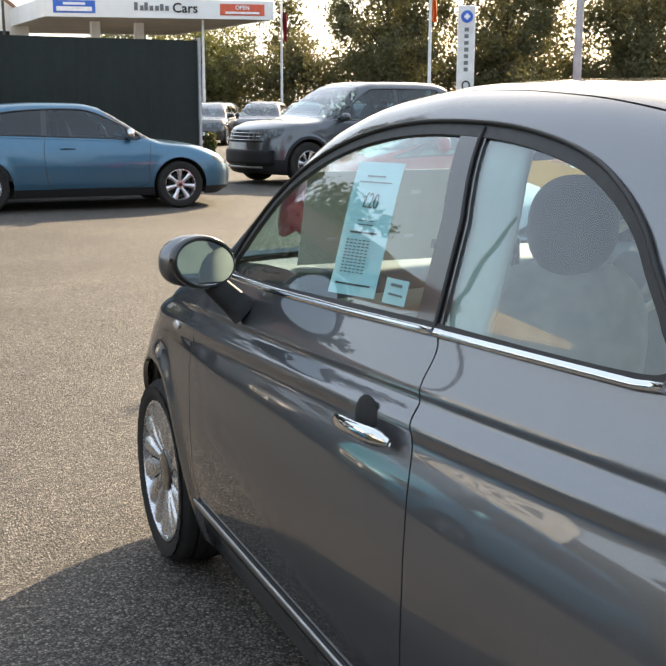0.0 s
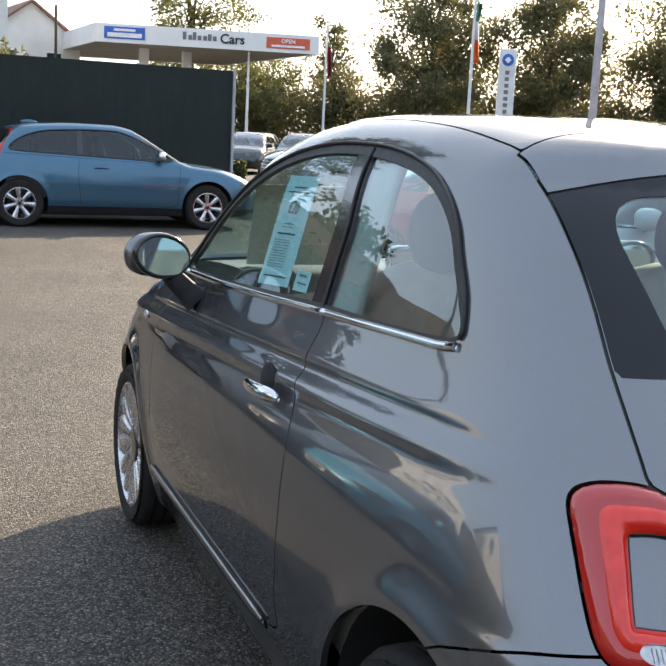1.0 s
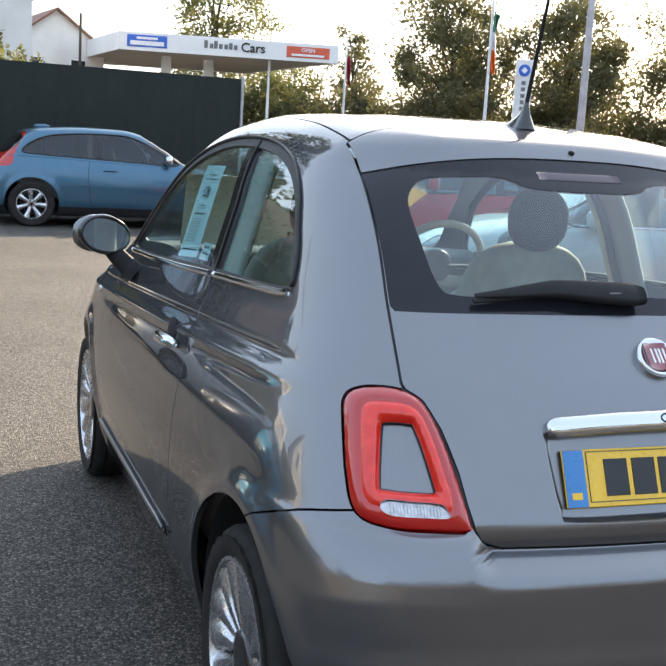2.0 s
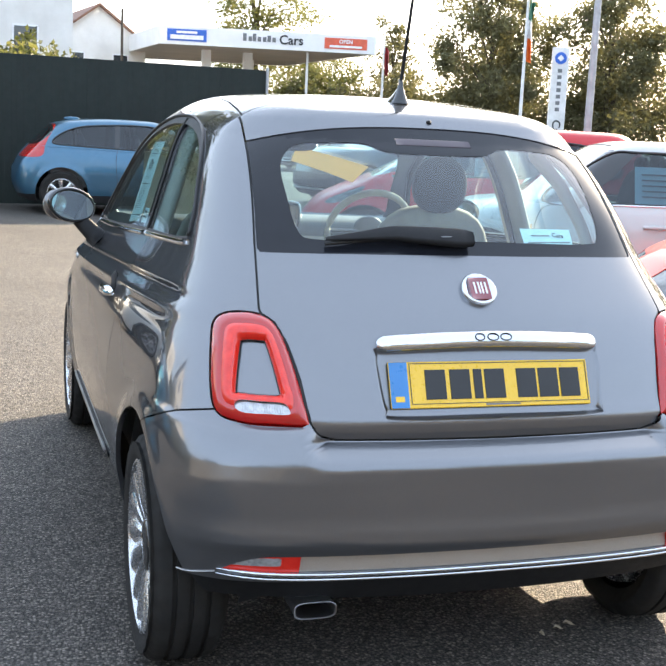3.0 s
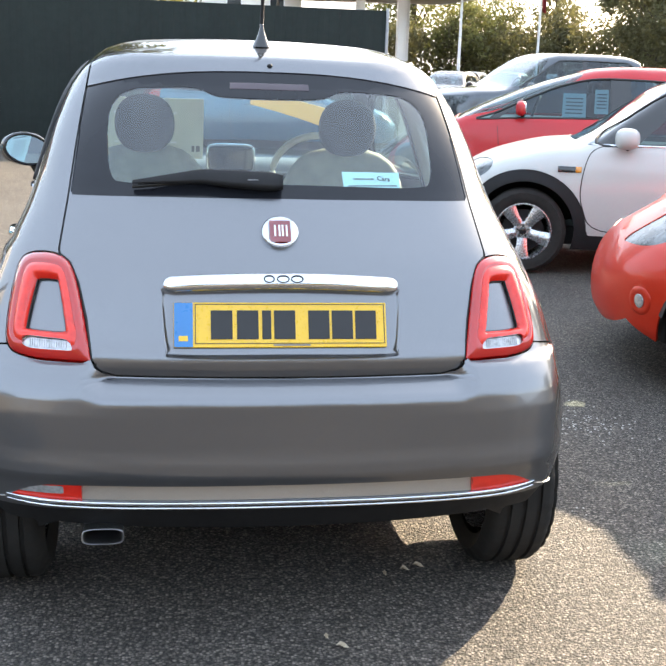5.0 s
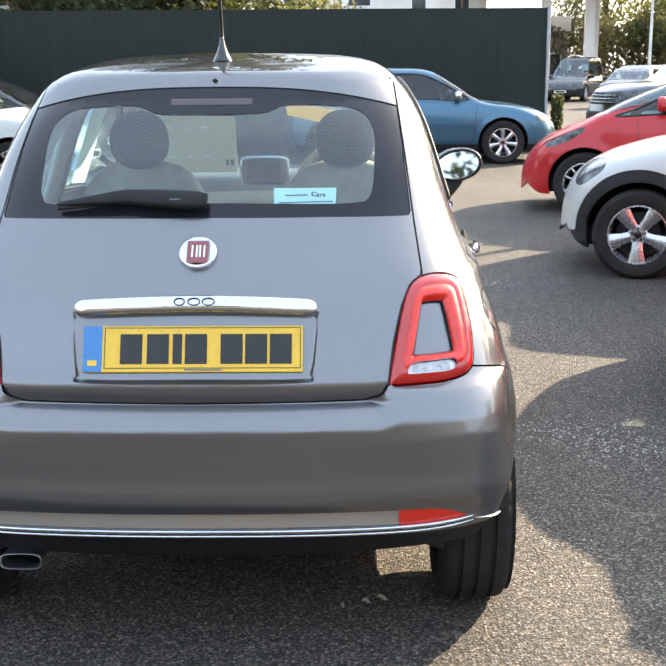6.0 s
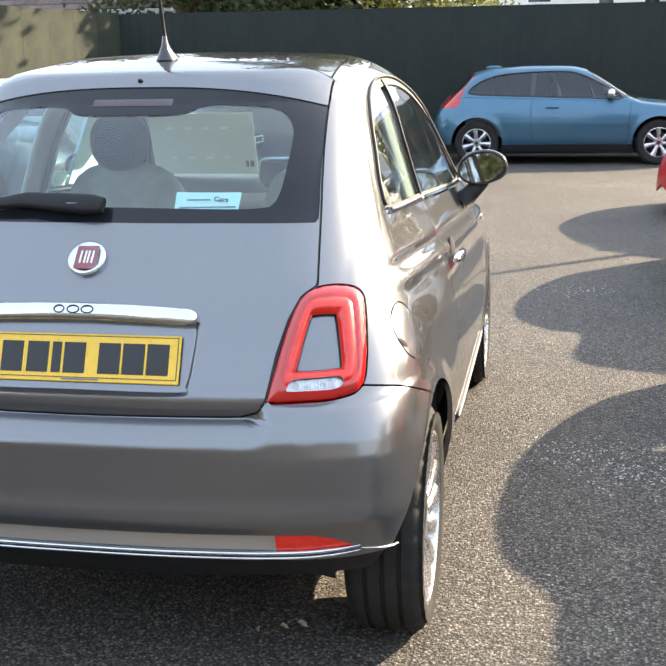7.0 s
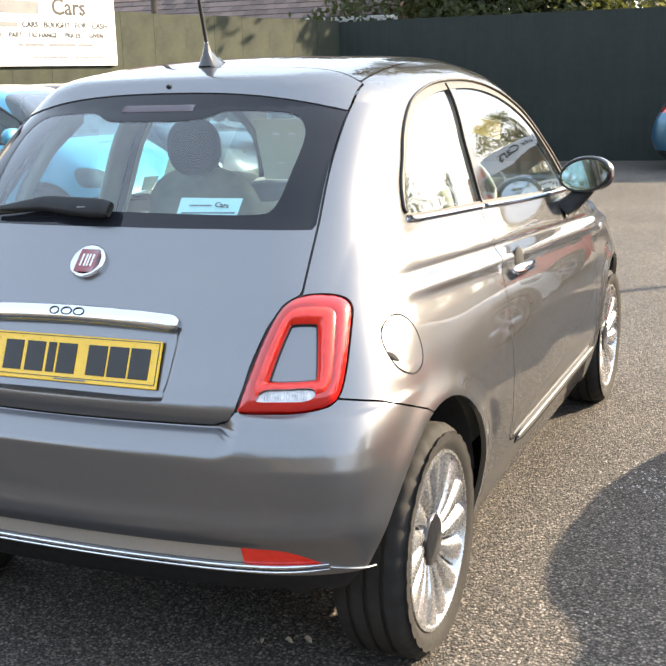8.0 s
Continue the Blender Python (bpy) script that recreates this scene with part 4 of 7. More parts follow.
    part("key_line", join(*[block(min(a[0], b[0]) - 0.0008, max(a[0], b[0]) + 0.0008, -0.0042, -0.002, min(a[1], b[1]) - 0.0008, max(a[1], b[1]) + 0.0008, 0) for a, b in zip(edge, edge[1:] + edge[:1])]), M_INK, plate)

    # badge
    c = s_.on_tail([0.0], [1.006], 0.004)[0]
    nn = Vector(s_.normal(s_.on_tail([0.0], [1.006]))[0])
    m = Matrix.Translation(c) @ nn.to_track_quat("Y", "Z").to_matrix().to_4x4()
    badge = part("badge", lathe([(0.0, 0.004), (0.036, 0.006), (0.041, 0.010), (0.046, 0.008), (0.047, 0.0), (0.046, -0.006)], 40, "y"), M_CHROME, tailgate, "round chrome badge with a dark red shield")
    badge.matrix_local = m
    part("shield", sweep([(-0.026, 0.008, 0.0), (0.026, 0.008, 0.0)], 0.033, 0.0025, [(0, 1, 0)] * 2, 14, power=4.0), M_BADGE, badge)
    for i, x in enumerate((-0.016, -0.006, 0.002, 0.013)):
        part("bar", block(x - 0.0022, x + 0.0022, 0.0095, 0.0118, -0.017, 0.017, 0.0004, 1), M_WHITEPRINT, badge)

    # rear wiper, washer, brake light, aerial
    axis = s_.on_tail(np.linspace(0.014, -0.36, 16), np.interp(np.linspace(0.014, -0.36, 16), [-0.36, -0.19, 0.014], [1.104, 1.122, 1.112]), 0.022)
    wiper = part("rear_wiper", sweep(axis, 0.026, 0.014, s_.normal(axis), 12, power=3, taper=list(np.interp(np.linspace(0, 1, 16), [0, 0.08, 0.3, 0.6, 1], [0.75, 1.0, 0.95, 0.72, 0.18]))), M_PLASTIC, tailgate, "black rear wiper arm")
    part("blade", sweep(axis[3:] + np.array([0, 0.006, -0.012]), 0.006, 0.006, s_.normal(axis[3:]), 6), M_GASKET, wiper)
    part("clip", blob(tuple(axis[3] + np.array([0, -0.012, 0.0])), (0.018, 0.004, 0.004), 4, 12, 6), M_GREYINK, wiper)
    lampz = s_.on_tail(np.linspace(-0.108, 0.108, 9), np.full(9, 1.360), -0.0035)
    part("brake_light", sweep(lampz, 0.0135, 0.0022, s_.normal(lampz), 12, power=5), surface("smoked brake light", (0.055, 0.035, 0.045), rough=0.12, coat=0.2), tailgate, "smoked high-level brake light")
    c = s_.on_tail([0.005], [1.413], 0.0)[0]
    part("washer_jet", blob(tuple(c), (0.008, 0.008, 0.006), 2, 12, 6), M_PLASTIC, tailgate)
    c = Vector(s_.on_top([0.0], [-0.895], -0.004)[0])
    vs, fs, k = [], [], 20
    for h in np.linspace(0, 1, 9):
        half, front, back = 0.0055 + 0.022 * (1 - h) ** 1.8, 0.007 + 0.140 * (1 - h) ** 2.5, 0.007 + 0.022 * (1 - h) ** 1.3
        for a in np.linspace(0, 2 * math.pi, k + 1)[:-1]:
            vs.append(c + Vector((half * math.cos(a), -0.030 + (front if math.sin(a) > 0 else back) * math.sin(a), 0.070 * h)))
    fs = [(j * k + i, j * k + (i + 1) % k, (j + 1) * k + (i + 1) % k, (j + 1) * k + i) for j in range(8) for i in range(k)] + [tuple(8 * k + i for i in range(k))]
    fin = (vs, fs)
    aerial = part("aerial", fin, M_GLOSSBLACK, car, "black stubby roof aerial")
    mast = [c + Vector((0, -0.030 - 0.105 * k, 0.060 + 0.40 * k)) for k in np.linspace(0, 1, 8)]
    part("mast", sweep(mast, 0.0048, 0.0048, None, 8, taper=list(np.linspace(1.2, 0.75, 8))), M_PLASTIC, aerial)

    # tail lamps: red ring, painted centre, ribbed reversing light
    for s in (-1, 1):
        base, tt = shell_cache["fiat"]
        bv = base
        sel, _ = clip(bv, tt, np.maximum(apart_from(bv[:, 0], bv[:, 2], LAMP * np.array([s, 1])), bv[:, 1] + 0.5))
        lv, lt = sel
        inner, ringp = clip(lv, lt, apart_from(lv[:, 0], lv[:, 2], LAMP_IN * np.array([s, 1])))
        rv, rt = ringp
        rev, red = clip(rv, rt, apart_from(rv[:, 0], rv[:, 2], LAMP_REV * np.array([s, 1])))
        outline, opening = LAMP * np.array([s, 1]), LAMP_IN * np.array([s, 1])

        def rise(w):
            do, di = np.abs(apart_from(w[:, 0], w[:, 2], outline)), np.abs(apart_from(w[:, 0], w[:, 2], opening))
            u = do / np.maximum(do + di, 1e-6)
            return u, 0.017 * np.sqrt(np.clip(u / 0.38, 0, 1)) - 0.0035 * np.exp(-((u - 0.46) / 0.05) ** 2) + 0.004 * np.sin(math.pi * np.clip((u - 0.5) / 0.5, 0, 1)) - 0.013 * np.clip((u - 0.82) / 0.18, 0, 1) ** 2

        guide, cover = clip(*red, 0.48 - rise(red[0])[0])
        one = cover[0] + s_.normal(cover[0]) * rise(cover[0])[1][:, None]
        lamp = panel("tail_lamp", s_, (one, cover[1]), M_LAMPRED, car, "red ring-shaped tail lamp", rim=0.02, normals=False)
        one = guide[0] + s_.normal(guide[0]) * rise(guide[0])[1][:, None]
        panel("light_guide", s_, (one, guide[1]), M_LAMPGLOW, lamp, "brighter red inner ring", rim=0.006, normals=False)
        panel("insert", s_, inner, M_GREY, lamp, "body-coloured lamp centre", out=-0.004, rim=0.01)
        panel("reversing_light", s_, rev, M_LAMPCLEAR, lamp, "ribbed clear reversing light", out=0.008, rim=0.02)
        p = s_.on_tail(LAMP_IN[:, 0] * s, LAMP_IN[:, 1], 0.001)
        part("seal", sweep(p, 0.0022, 0.003, s_.normal(p), 6, True), M_GASKET, lamp)
        z = np.linspace(0.515, 0.600, 16)
        p0, p1 = s_.on_tail(z * s, np.full(16, 0.739), 0.009), s_.on_tail(z * s, np.full(16, 0.756), 0.009)
        part("ribs", join(*[sweep([a, b], 0.0011, 0.0022, None, 5) for a, b in zip(p0, p1)]), M_LAMPCLEAR, lamp)

    # bumper with its bright band, reflectors and valance
    v, t = bumper
    valance, (v, t) = clip(v, t, v[:, 2] - 0.358)
    band, (v, t) = clip(v, t, np.maximum(np.maximum(np.maximum(0.3845 - v[:, 2], v[:, 2] - 0.4275 + 0.040 * np.clip((np.abs(v[:, 0]) - 0.545) / 0.11, 0, 1) ** 2), np.abs(v[:, 0]) - 0.655), v[:, 1] + 1.3))
    bump = panel("rear_bumper", s_, (v, t), M_GREY, car, rim=0.04)
    valance, _ = clip(*valance, np.minimum(np.abs(valance[0][:, 0]) - 0.60, 0.300 - valance[0][:, 2]))
    panel("valance", s_, valance, M_PLASTIC, bump, "black lower valance", out=-0.010)
    v, t = band
    red, mid = clip(v, t, 0.482 - np.abs(v[:, 0]))
    w = mid[0].copy()
    w[:, 1] += 0.004 + 0.016 * np.clip((w[:, 2] - 0.3845) / 0.043, 0, 1)
    panel("plate_band", s_, (w, mid[1]), M_BAND, bump, "silver grey trim band", normals=False)
    v, t = red
    for s in (-1, 1):
        one, _ = clip(v, t, -s * v[:, 0])
        if s < 0:
            w, u = one
            fog, one = clip(w, u, np.maximum(np.maximum(np.abs(w[:, 0] + 0.580) - 0.055, np.abs(w[:, 2] - 0.4115) - 0.011), 0.399 + (w[:, 0] + 0.56) * -0.02 - w[:, 2]))
            panel("fog_light", s_, fog, M_LAMPCLEAR, bump, "clear rear fog lamp", out=-0.002)
        panel("reflector", s_, one, M_LAMPGLOW, bump, "red bumper reflector", out=-0.002)
    xs = np.linspace(-0.662, 0.662, 49)
    for dz, r in ((0.380, 0.0048), (0.367, 0.0042)):
        p = s_.on_tail(xs, dz + 0.010 * np.clip((np.abs(xs) - 0.4) / 0.26, 0, 1) ** 2, 0.003)
        part("chrome_strip", sweep(p, r, 0.006, s_.normal(p), 8, taper=list(np.clip((0.675 - np.abs(xs)) * 14, 0.25, 1))), M_CHROME, bump, "thin chrome bumper strip")
    for s in (-1, 1):
        zz = np.linspace(0, 1, 8)
        p = s_.on_tail(s * (0.664 + 0.072 * zz), 0.381 - 0.020 * zz, 0.002)
        part("seam_strip", sweep(p, 0.0018, 0.003, s_.normal(p), 6), M_STEEL, bump)
    tip = [Vector((-0.435 + 0.052 * math.copysign(abs(math.cos(a)) ** 0.5, math.cos(a)), 0, 0.283 + 0.021 * math.copysign(abs(math.sin(a)) ** 0.6, math.sin(a)))) for a in np.linspace(0, 2 * math.pi, 33)[:-1]]
    vs, k = [], 32
    for y, g in ((-1.55, 0.9), (-1.712, 0.96), (-1.722, 1.0), (-1.720, 0.90), (-1.66, 0.86), (-1.58, 0.84)):
        vs += [(-0.435 + (q.x + 0.435) * g, y, 0.283 + (q.z - 0.283) * (g if g > 0.95 else g - 0.06)) for q in tip]
    part("exhaust_tip", (vs, [(j * k + i, j * k + (i + 1) % k, (j + 1) * k + (i + 1) % k, (j + 1) * k + i) for j in range(5) for i in range(k)]), M_STEEL, car, "chromed flat oval exhaust tip")
    part("silencer", blob((-0.30, -1.44, 0.31), (0.25, 0.12, 0.085), 3.5, 24, 10), M_LINER, car)

    # side windows
    for s in (-1, 1):
        v, t = clip(*dlo, -s * dlo[0][:, 0])[0]
        d = apart_from(v[:, 1], v[:, 2], DLO)
        low = np.interp(-v[:, 1], [-0.66, -0.30, 0.10, 0.47, 0.80, 1.03], [0.985, 0.995, 1.018, 1.040, 1.054, 1.068])
        seal, (v, t) = clip(v, t, -d - np.interp(v[:, 2] - low, [0.03, 0.07], [0.010, 0.024]))
        # the door glass and the rear quarter glass on both sides of the pillar
        line = lambda: v[:, 1] - np.interp(v[:, 2], [1.03, 1.23, 1.40], [-0.478, -0.462, -0.405])
        post, (v, t) = clip(v, t, np.maximum(line() - 0.085, -line() - 0.012))
        front, back = clip(v, t, -line())
        panel("window_seal", s_, seal, M_GASKET, car, "black window surround", out=0.0, rim=0.012)
        panel("pillar", s_, post, M_GLOSSBLACK, door_parts[s], "gloss black door pillar", out=-0.001, rim=0.01)
        for nm, g, mat in (("door_window", front, M_GLASS), ("quarter_window", back, M_GLASS)):
            ob = panel(nm, s_, g, mat, door_parts[s] if nm == "door_window" else car, out=-0.005, rim=0)
            ob.visible_shadow = False
        z = np.linspace(1.045, 1.398, 14)
        p = s_.on_side(np.interp(z, [1.03, 1.23, 1.40], [-0.478, -0.462, -0.405]) + 0.006, z, s, 0.002)
        part("gap_seal", sweep(p, 0.004, 0.004, s_.normal(p), 6), M_GASKET, door_parts[s])
        # drip moulding round the arch of the windows
        arc = DLO[30:105]
        p = s_.on_side(arc[:, 0], arc[:, 1], s, 0.003)
        part("window_moulding", sweep(p, 0.0045, 0.006, s_.normal(p), 8), M_GASKET, car)
        for y0, y1, nm, par in ((0.665, -0.474, "chrome_sill", door_parts[s]), (-0.484, -1.085, "chrome_sill", car)):
            yy = np.linspace(y0, y1, 22)
            zz = np.interp(-yy, [-0.66, -0.30, 0.10, 0.47, 0.80, 1.03, 1.085], [0.978, 0.990, 1.010, 1.033, 1.050, 1.062, 1.070])
            p = s_.on_side(yy, zz, s, 0.004)
            part(nm, sweep(p, 0.0085, 0.006, s_.normal(p), 8, power=3), M_CHROME, par, "chrome strip below the windows")
        # door handle in its cup
        c = s_.on_side([-0.372], [0.856], s)[0]
        nn = s_.normal(np.array([c]))[0]
        m = Matrix.Translation(Vector(c) - Vector(nn) * 0.002) @ Vector(nn).to_track_quat("X", "Z").to_matrix().to_4x4()
        cup = part("handle_cup", moved(blob((0, 0, 0), (0.012, 0.048, 0.044), 2, 24, 8), m), M_LINER, door_parts[s], "dark finger recess")
        yy = np.linspace(-0.262, -0.512, 13)
        p = s_.on_side(yy, 0.826 + (yy + 0.262) * -0.055, s, 0.0)
        p = p + s_.normal(p) * (0.010 + 0.026 * np.sin(np.linspace(0.1, math.pi - 0.35, 13)))[:, None]
        part("door_handle", sweep(p, 0.0155, 0.010, s_.normal(p), 10, power=2.4, taper=[0.35, 0.75, 0.95, 1, 1, 1, 1, 1, 1.05, 1.1, 1.1, 0.9, 0.45]), M_CHROME, door_parts[s], "chrome door handle")
        # mirror
        foot = part("door_mirror", sweep([(s * 0.722, 0.43, 0.918), (s * 0.755, 0.44, 0.950), (s * 0.790, 0.46, 0.985), (s * 0.815, 0.48, 1.01)], 0.034, 0.020, [(0, -1, 0)] * 4, 10, taper=[1.2, 1.0, 0.9, 0.7]), M_PLASTIC, door_parts[s], "door mirror on a black foot")
        mx = -0.832 if s < 0 else 0.800
        turn = Matrix.Translation((mx, 0.44, 1.052)) @ Matrix.Rotation(radians(21 if s < 0 else -6), 4, "Z") @ Matrix.Translation((-mx, -0.44, -1.052))
        part("housing", moved(blob((mx, 0.486, 1.052), (0.094, 0.042, 0.065), 2.3, 32, 18), turn), M_GREY, foot, "grey mirror housing")
        ringp = [(mx + 0.091 * math.cos(a), 0.438, 1.052 + 0.061 * math.sin(a) + 0.010 * math.cos(a) * s) for a in np.linspace(0, 2 * math.pi, 33)[:-1]]
        part("mirror_rim", moved(sweep(ringp, 0.008, 0.014, [(0, -1, 0)] * 32, 8, True), turn), M_GLOSSBLACK, foot)
        vs = [(mx + 0.086 * math.cos(a), 0.430 + 0.007 * math.cos(a) * s + 0.0056 * math.sin(a), 1.052 + 0.056 * math.sin(a) + 0.010 * math.cos(a) * s) for a in np.linspace(0, 2 * math.pi, 33)[:-1]]
        part("mirror_glass", moved((vs + [(mx, 0.430, 1.052)], [(i, (i + 1) % 32, 32) if s > 0 else ((i + 1) % 32, i, 32) for i in range(32)]), turn), M_MIRROR, foot, "mirror glass")
        # sill strip, side repeater
        yy = np.linspace(-0.520, 0.70, 16)
        p = s_.on_side(yy, 0.322 + 0 * yy, s, -0.004)
        sill = part("sill_moulding", sweep(p, 0.026, 0.014, s_.normal(p), 10, power=3, taper=[0.5, 0.9] + [1] * 13 + [0.6]), M_PLASTIC, car, "black sill moulding with a chrome line")
        p = s_.on_side(yy, 0.333 + 0 * yy, s, 0.007)
        part("chrome_line", sweep(p, 0.012, 0.006, s_.normal(p), 8, power=3, taper=[0.6] + [1] * 14 + [0.6]), M_STEEL, sill)
        c = s_.on_side([0.93], [0.80], s, 0.002)[0]
        part("side_repeater", blob(tuple(c), (0.006, 0.032, 0.013), 2.2, 16, 8), M_LAMPCLEAR, car)
        add_wheel(car, s * 0.784, -1.262, 0.292, 0.185, 0.224, 15, "blade", 0.2 * s)
        add_wheel(car, s * 0.790, 1.115, 0.292, 0.185, 0.224, 15, "blade", 0.9 * s)
    ob = panel("windscreen", s_, screen, M_GLASS, car, "windscreen", out=-0.003, rim=0)
    ob.visible_shadow = False
    for ya, za, r in s_.arches:
        for s in (-1, 1):
            part("wheel_arch", arch_liner(ya, za, r, 0.44, 0.765, s, 0.085), M_LINER, car)
    part("underbody", join(block(-0.42, 0.42, -1.46, 1.6, 0.25, 0.34, 0.02), block(-0.72, 0.72, -0.86, 0.72, 0.17, 0.30, 0.02), block(-0.5, 0.5, -1.32, -1.23, 0.22, 0.30, 0.01), block(-0.45, 0.45, 1.07, 1.15, 0.24, 0.30, 0.01)), M_LINER, car)

    # cabin: floor tub and door linings, headlining, dashboard, seats
    v, t = shell_cache["fiat_rough"]
    tub, _ = clip(v, t, np.maximum(np.maximum(v[:, 2] - 1.0, 0.40 - v[:, 2]), v[:, 1] - 0.95))
    tub, _ = clip(*tub, -(tub[0][:, 1] + 1.42))
    for ya, za, r in s_.arches:
        _, tub = clip(*tub, np.hypot(tub[0][:, 1] - ya, tub[0][:, 2] - za) - r - 0.03)
    panel("door_lining", s_, tub, M_LINING, car, "ivory inner lining", out=-0.055, rim=0)
    v, t = shell_cache["fiat_rough"]
    lid, _ = clip(v, t, np.maximum(np.maximum(1.415 - v[:, 2], v[:, 1] - 0.28), -1.02 - v[:, 1]))
    panel("headlining", s_, lid, M_LINING, car, out=-0.022, rim=0)
    part("cabin_floor", block(-0.70, 0.70, -1.40, 0.95, 0.36, 0.40, 0.01), M_DASH, car)
    part("load_shelf", block(-0.52, 0.52, -1.44, -1.12, 0.985, 1.005, 0.006), M_DASH, car, "dark parcel shelf")
    dash = part("dashboard", sweep([(x, 0.66 - 0.10 * (x / 0.6) ** 2, 0.945) for x in np.linspace(-0.62, 0.62, 13)], 0.17, 0.075, [(0, 0, 1)] * 13, 16, power=3), M_DASH, car, "grey dashboard")
    part("fascia", sweep([(x, 0.535 - 0.10 * (x / 0.6) ** 2, 0.925) for x in np.linspace(-0.60, 0.60, 13)], 0.058, 0.05, [(0, -1, 0.35)] * 13, 14, power=3), M_SEAT, dash, "ivory dashboard fascia")
    part("screen_frame", blob((0.0, 0.46, 1.03), (0.105, 0.018, 0.062), 5, 28, 10), M_CHROME, dash)
    part("screen", blob((0.0, 0.448, 1.03), (0.096, 0.014, 0.054), 6, 28, 10), M_GLOSSBLACK, dash)
    ringp = [(0.33 + 0.175 * math.cos(a), 0.24 - 0.075 * math.sin(a), 0.995 + 0.155 * math.sin(a)) for a in np.linspace(0, 2 * math.pi, 41)[:-1]]
    wheel = part("steering_wheel", sweep(ringp, 0.014, 0.014, None, 8, True), M_SEAT, car, "ivory steering wheel")
    part("hub", blob((0.33, 0.25, 0.99), (0.065, 0.02, 0.06), 2.4, 20, 10), M_DASH, wheel)
    part("spokes", join(sweep([(0.17, 0.245, 0.99), (0.49, 0.245, 0.99)], 0.014, 0.008, None, 8), sweep([(0.33, 0.25, 0.98), (0.33, 0.30, 0.85)], 0.016, 0.008, [(1, 0, 0)] * 2, 8)), M_DASH, wheel)
    for s in (-1, 1):
        seat = part("seat", join(blob((s * 0.345, -0.12, 0.62), (0.235, 0.26, 0.10), 3, 24, 12), blob((s * 0.345, -0.36, 0.86), (0.225, 0.075, 0.285), 3, 24, 14, Matrix.Rotation(radians(10), 4, "X"))), M_SEAT, car, "ivory cloth front seat")
        part("headrest", blob((s * 0.345, -0.435, 1.212), (0.100, 0.046, 0.098), 2.3, 28, 16), M_SEATDARK, seat, "round dark headrest")
        for d in (-0.045, 0.045):
            part("headrest_bar", sweep([(s * 0.345 + d, -0.43, 1.08), (s * 0.345 + d, -0.435, 1.16)], 0.006, 0.006, [(0, 1, 0)] * 2, 8), M_CHROME, seat)
        part("rear_seat", blob((s * 0.28, -1.06, 0.80), (0.25, 0.07, 0.22), 3, 20, 12, Matrix.Rotation(radians(14), 4, "X")), M_SEAT, car, "ivory rear seat back")
    for s in (-1, 1):
        z = np.linspace(0.99, 1.405, 9)
        p = s_.on_side(np.interp(z, [1.03, 1.23, 1.40], [-0.478, -0.462, -0.405]) - 0.03, z, s, -0.032)
        part("pillar_trim", sweep(p, 0.095, 0.018, s_.normal(p), 10, power=3), M_LINING, car, "ivory inner pillar trim")
        p = s_.on_side(np.interp(z, [1.03, 1.23, 1.40], [-0.478, -0.462, -0.405]) - 0.02, z, s, -0.055)
        part("seat_belt", sweep(p, 0.024, 0.003, s_.normal(p), 6, power=3), M_SEATDARK, car, "dark seat belt")
        q = [(s * 0.575, -1.12, 1.02), (s * 0.535, -1.08, 1.14), (s * 0.49, -1.02, 1.25), (s * 0.435, -0.94, 1.34)]
        part("pillar_trim", sweep(q, 0.06, 0.018, [(s, -0.6, 0.2)] * 4, 10, power=3), M_LINING, car)
    part("inside_mirror", blob((0.0, 0.25, 1.33), (0.10, 0.02, 0.032), 3, 20, 10), M_PLASTIC, car)
    for s in (-1, 1):
        part("sun_visor", block(s * 0.32 - 0.14, s * 0.32 + 0.14, 0.20, 0.33, 1.375, 1.39, 0.005), M_LINING, car)
    return car


shell_cache = {}


def fine_tail(step=0.005):
    """A closer grid of the tail alone, for the lamps."""
    xs, zs = np.arange(-0.70, 0.7001, step), np.arange(0.69, 0.975, step)
    gx, gz = np.meshgrid(xs, zs)
    v = FIAT.on_tail(gx.ravel(), gz.ravel())
    n, m = len(xs), len(zs)
    q = np.array([(j * n + i, j * n + i + 1, (j + 1) * n + i + 1, (j + 1) * n + i) for j in range(m - 1) for i in range(n - 1)])
    return v, np.concatenate([q[:, [0, 1, 2]], q[:, [0, 2, 3]]])


shell_cache["fiat"] = fine_tail()
shell_cache["fiat_rough"] = shell(FIAT, -1.80, 1.80, 0.05, top=1.62, half=0.98)
fiat = hatchback()


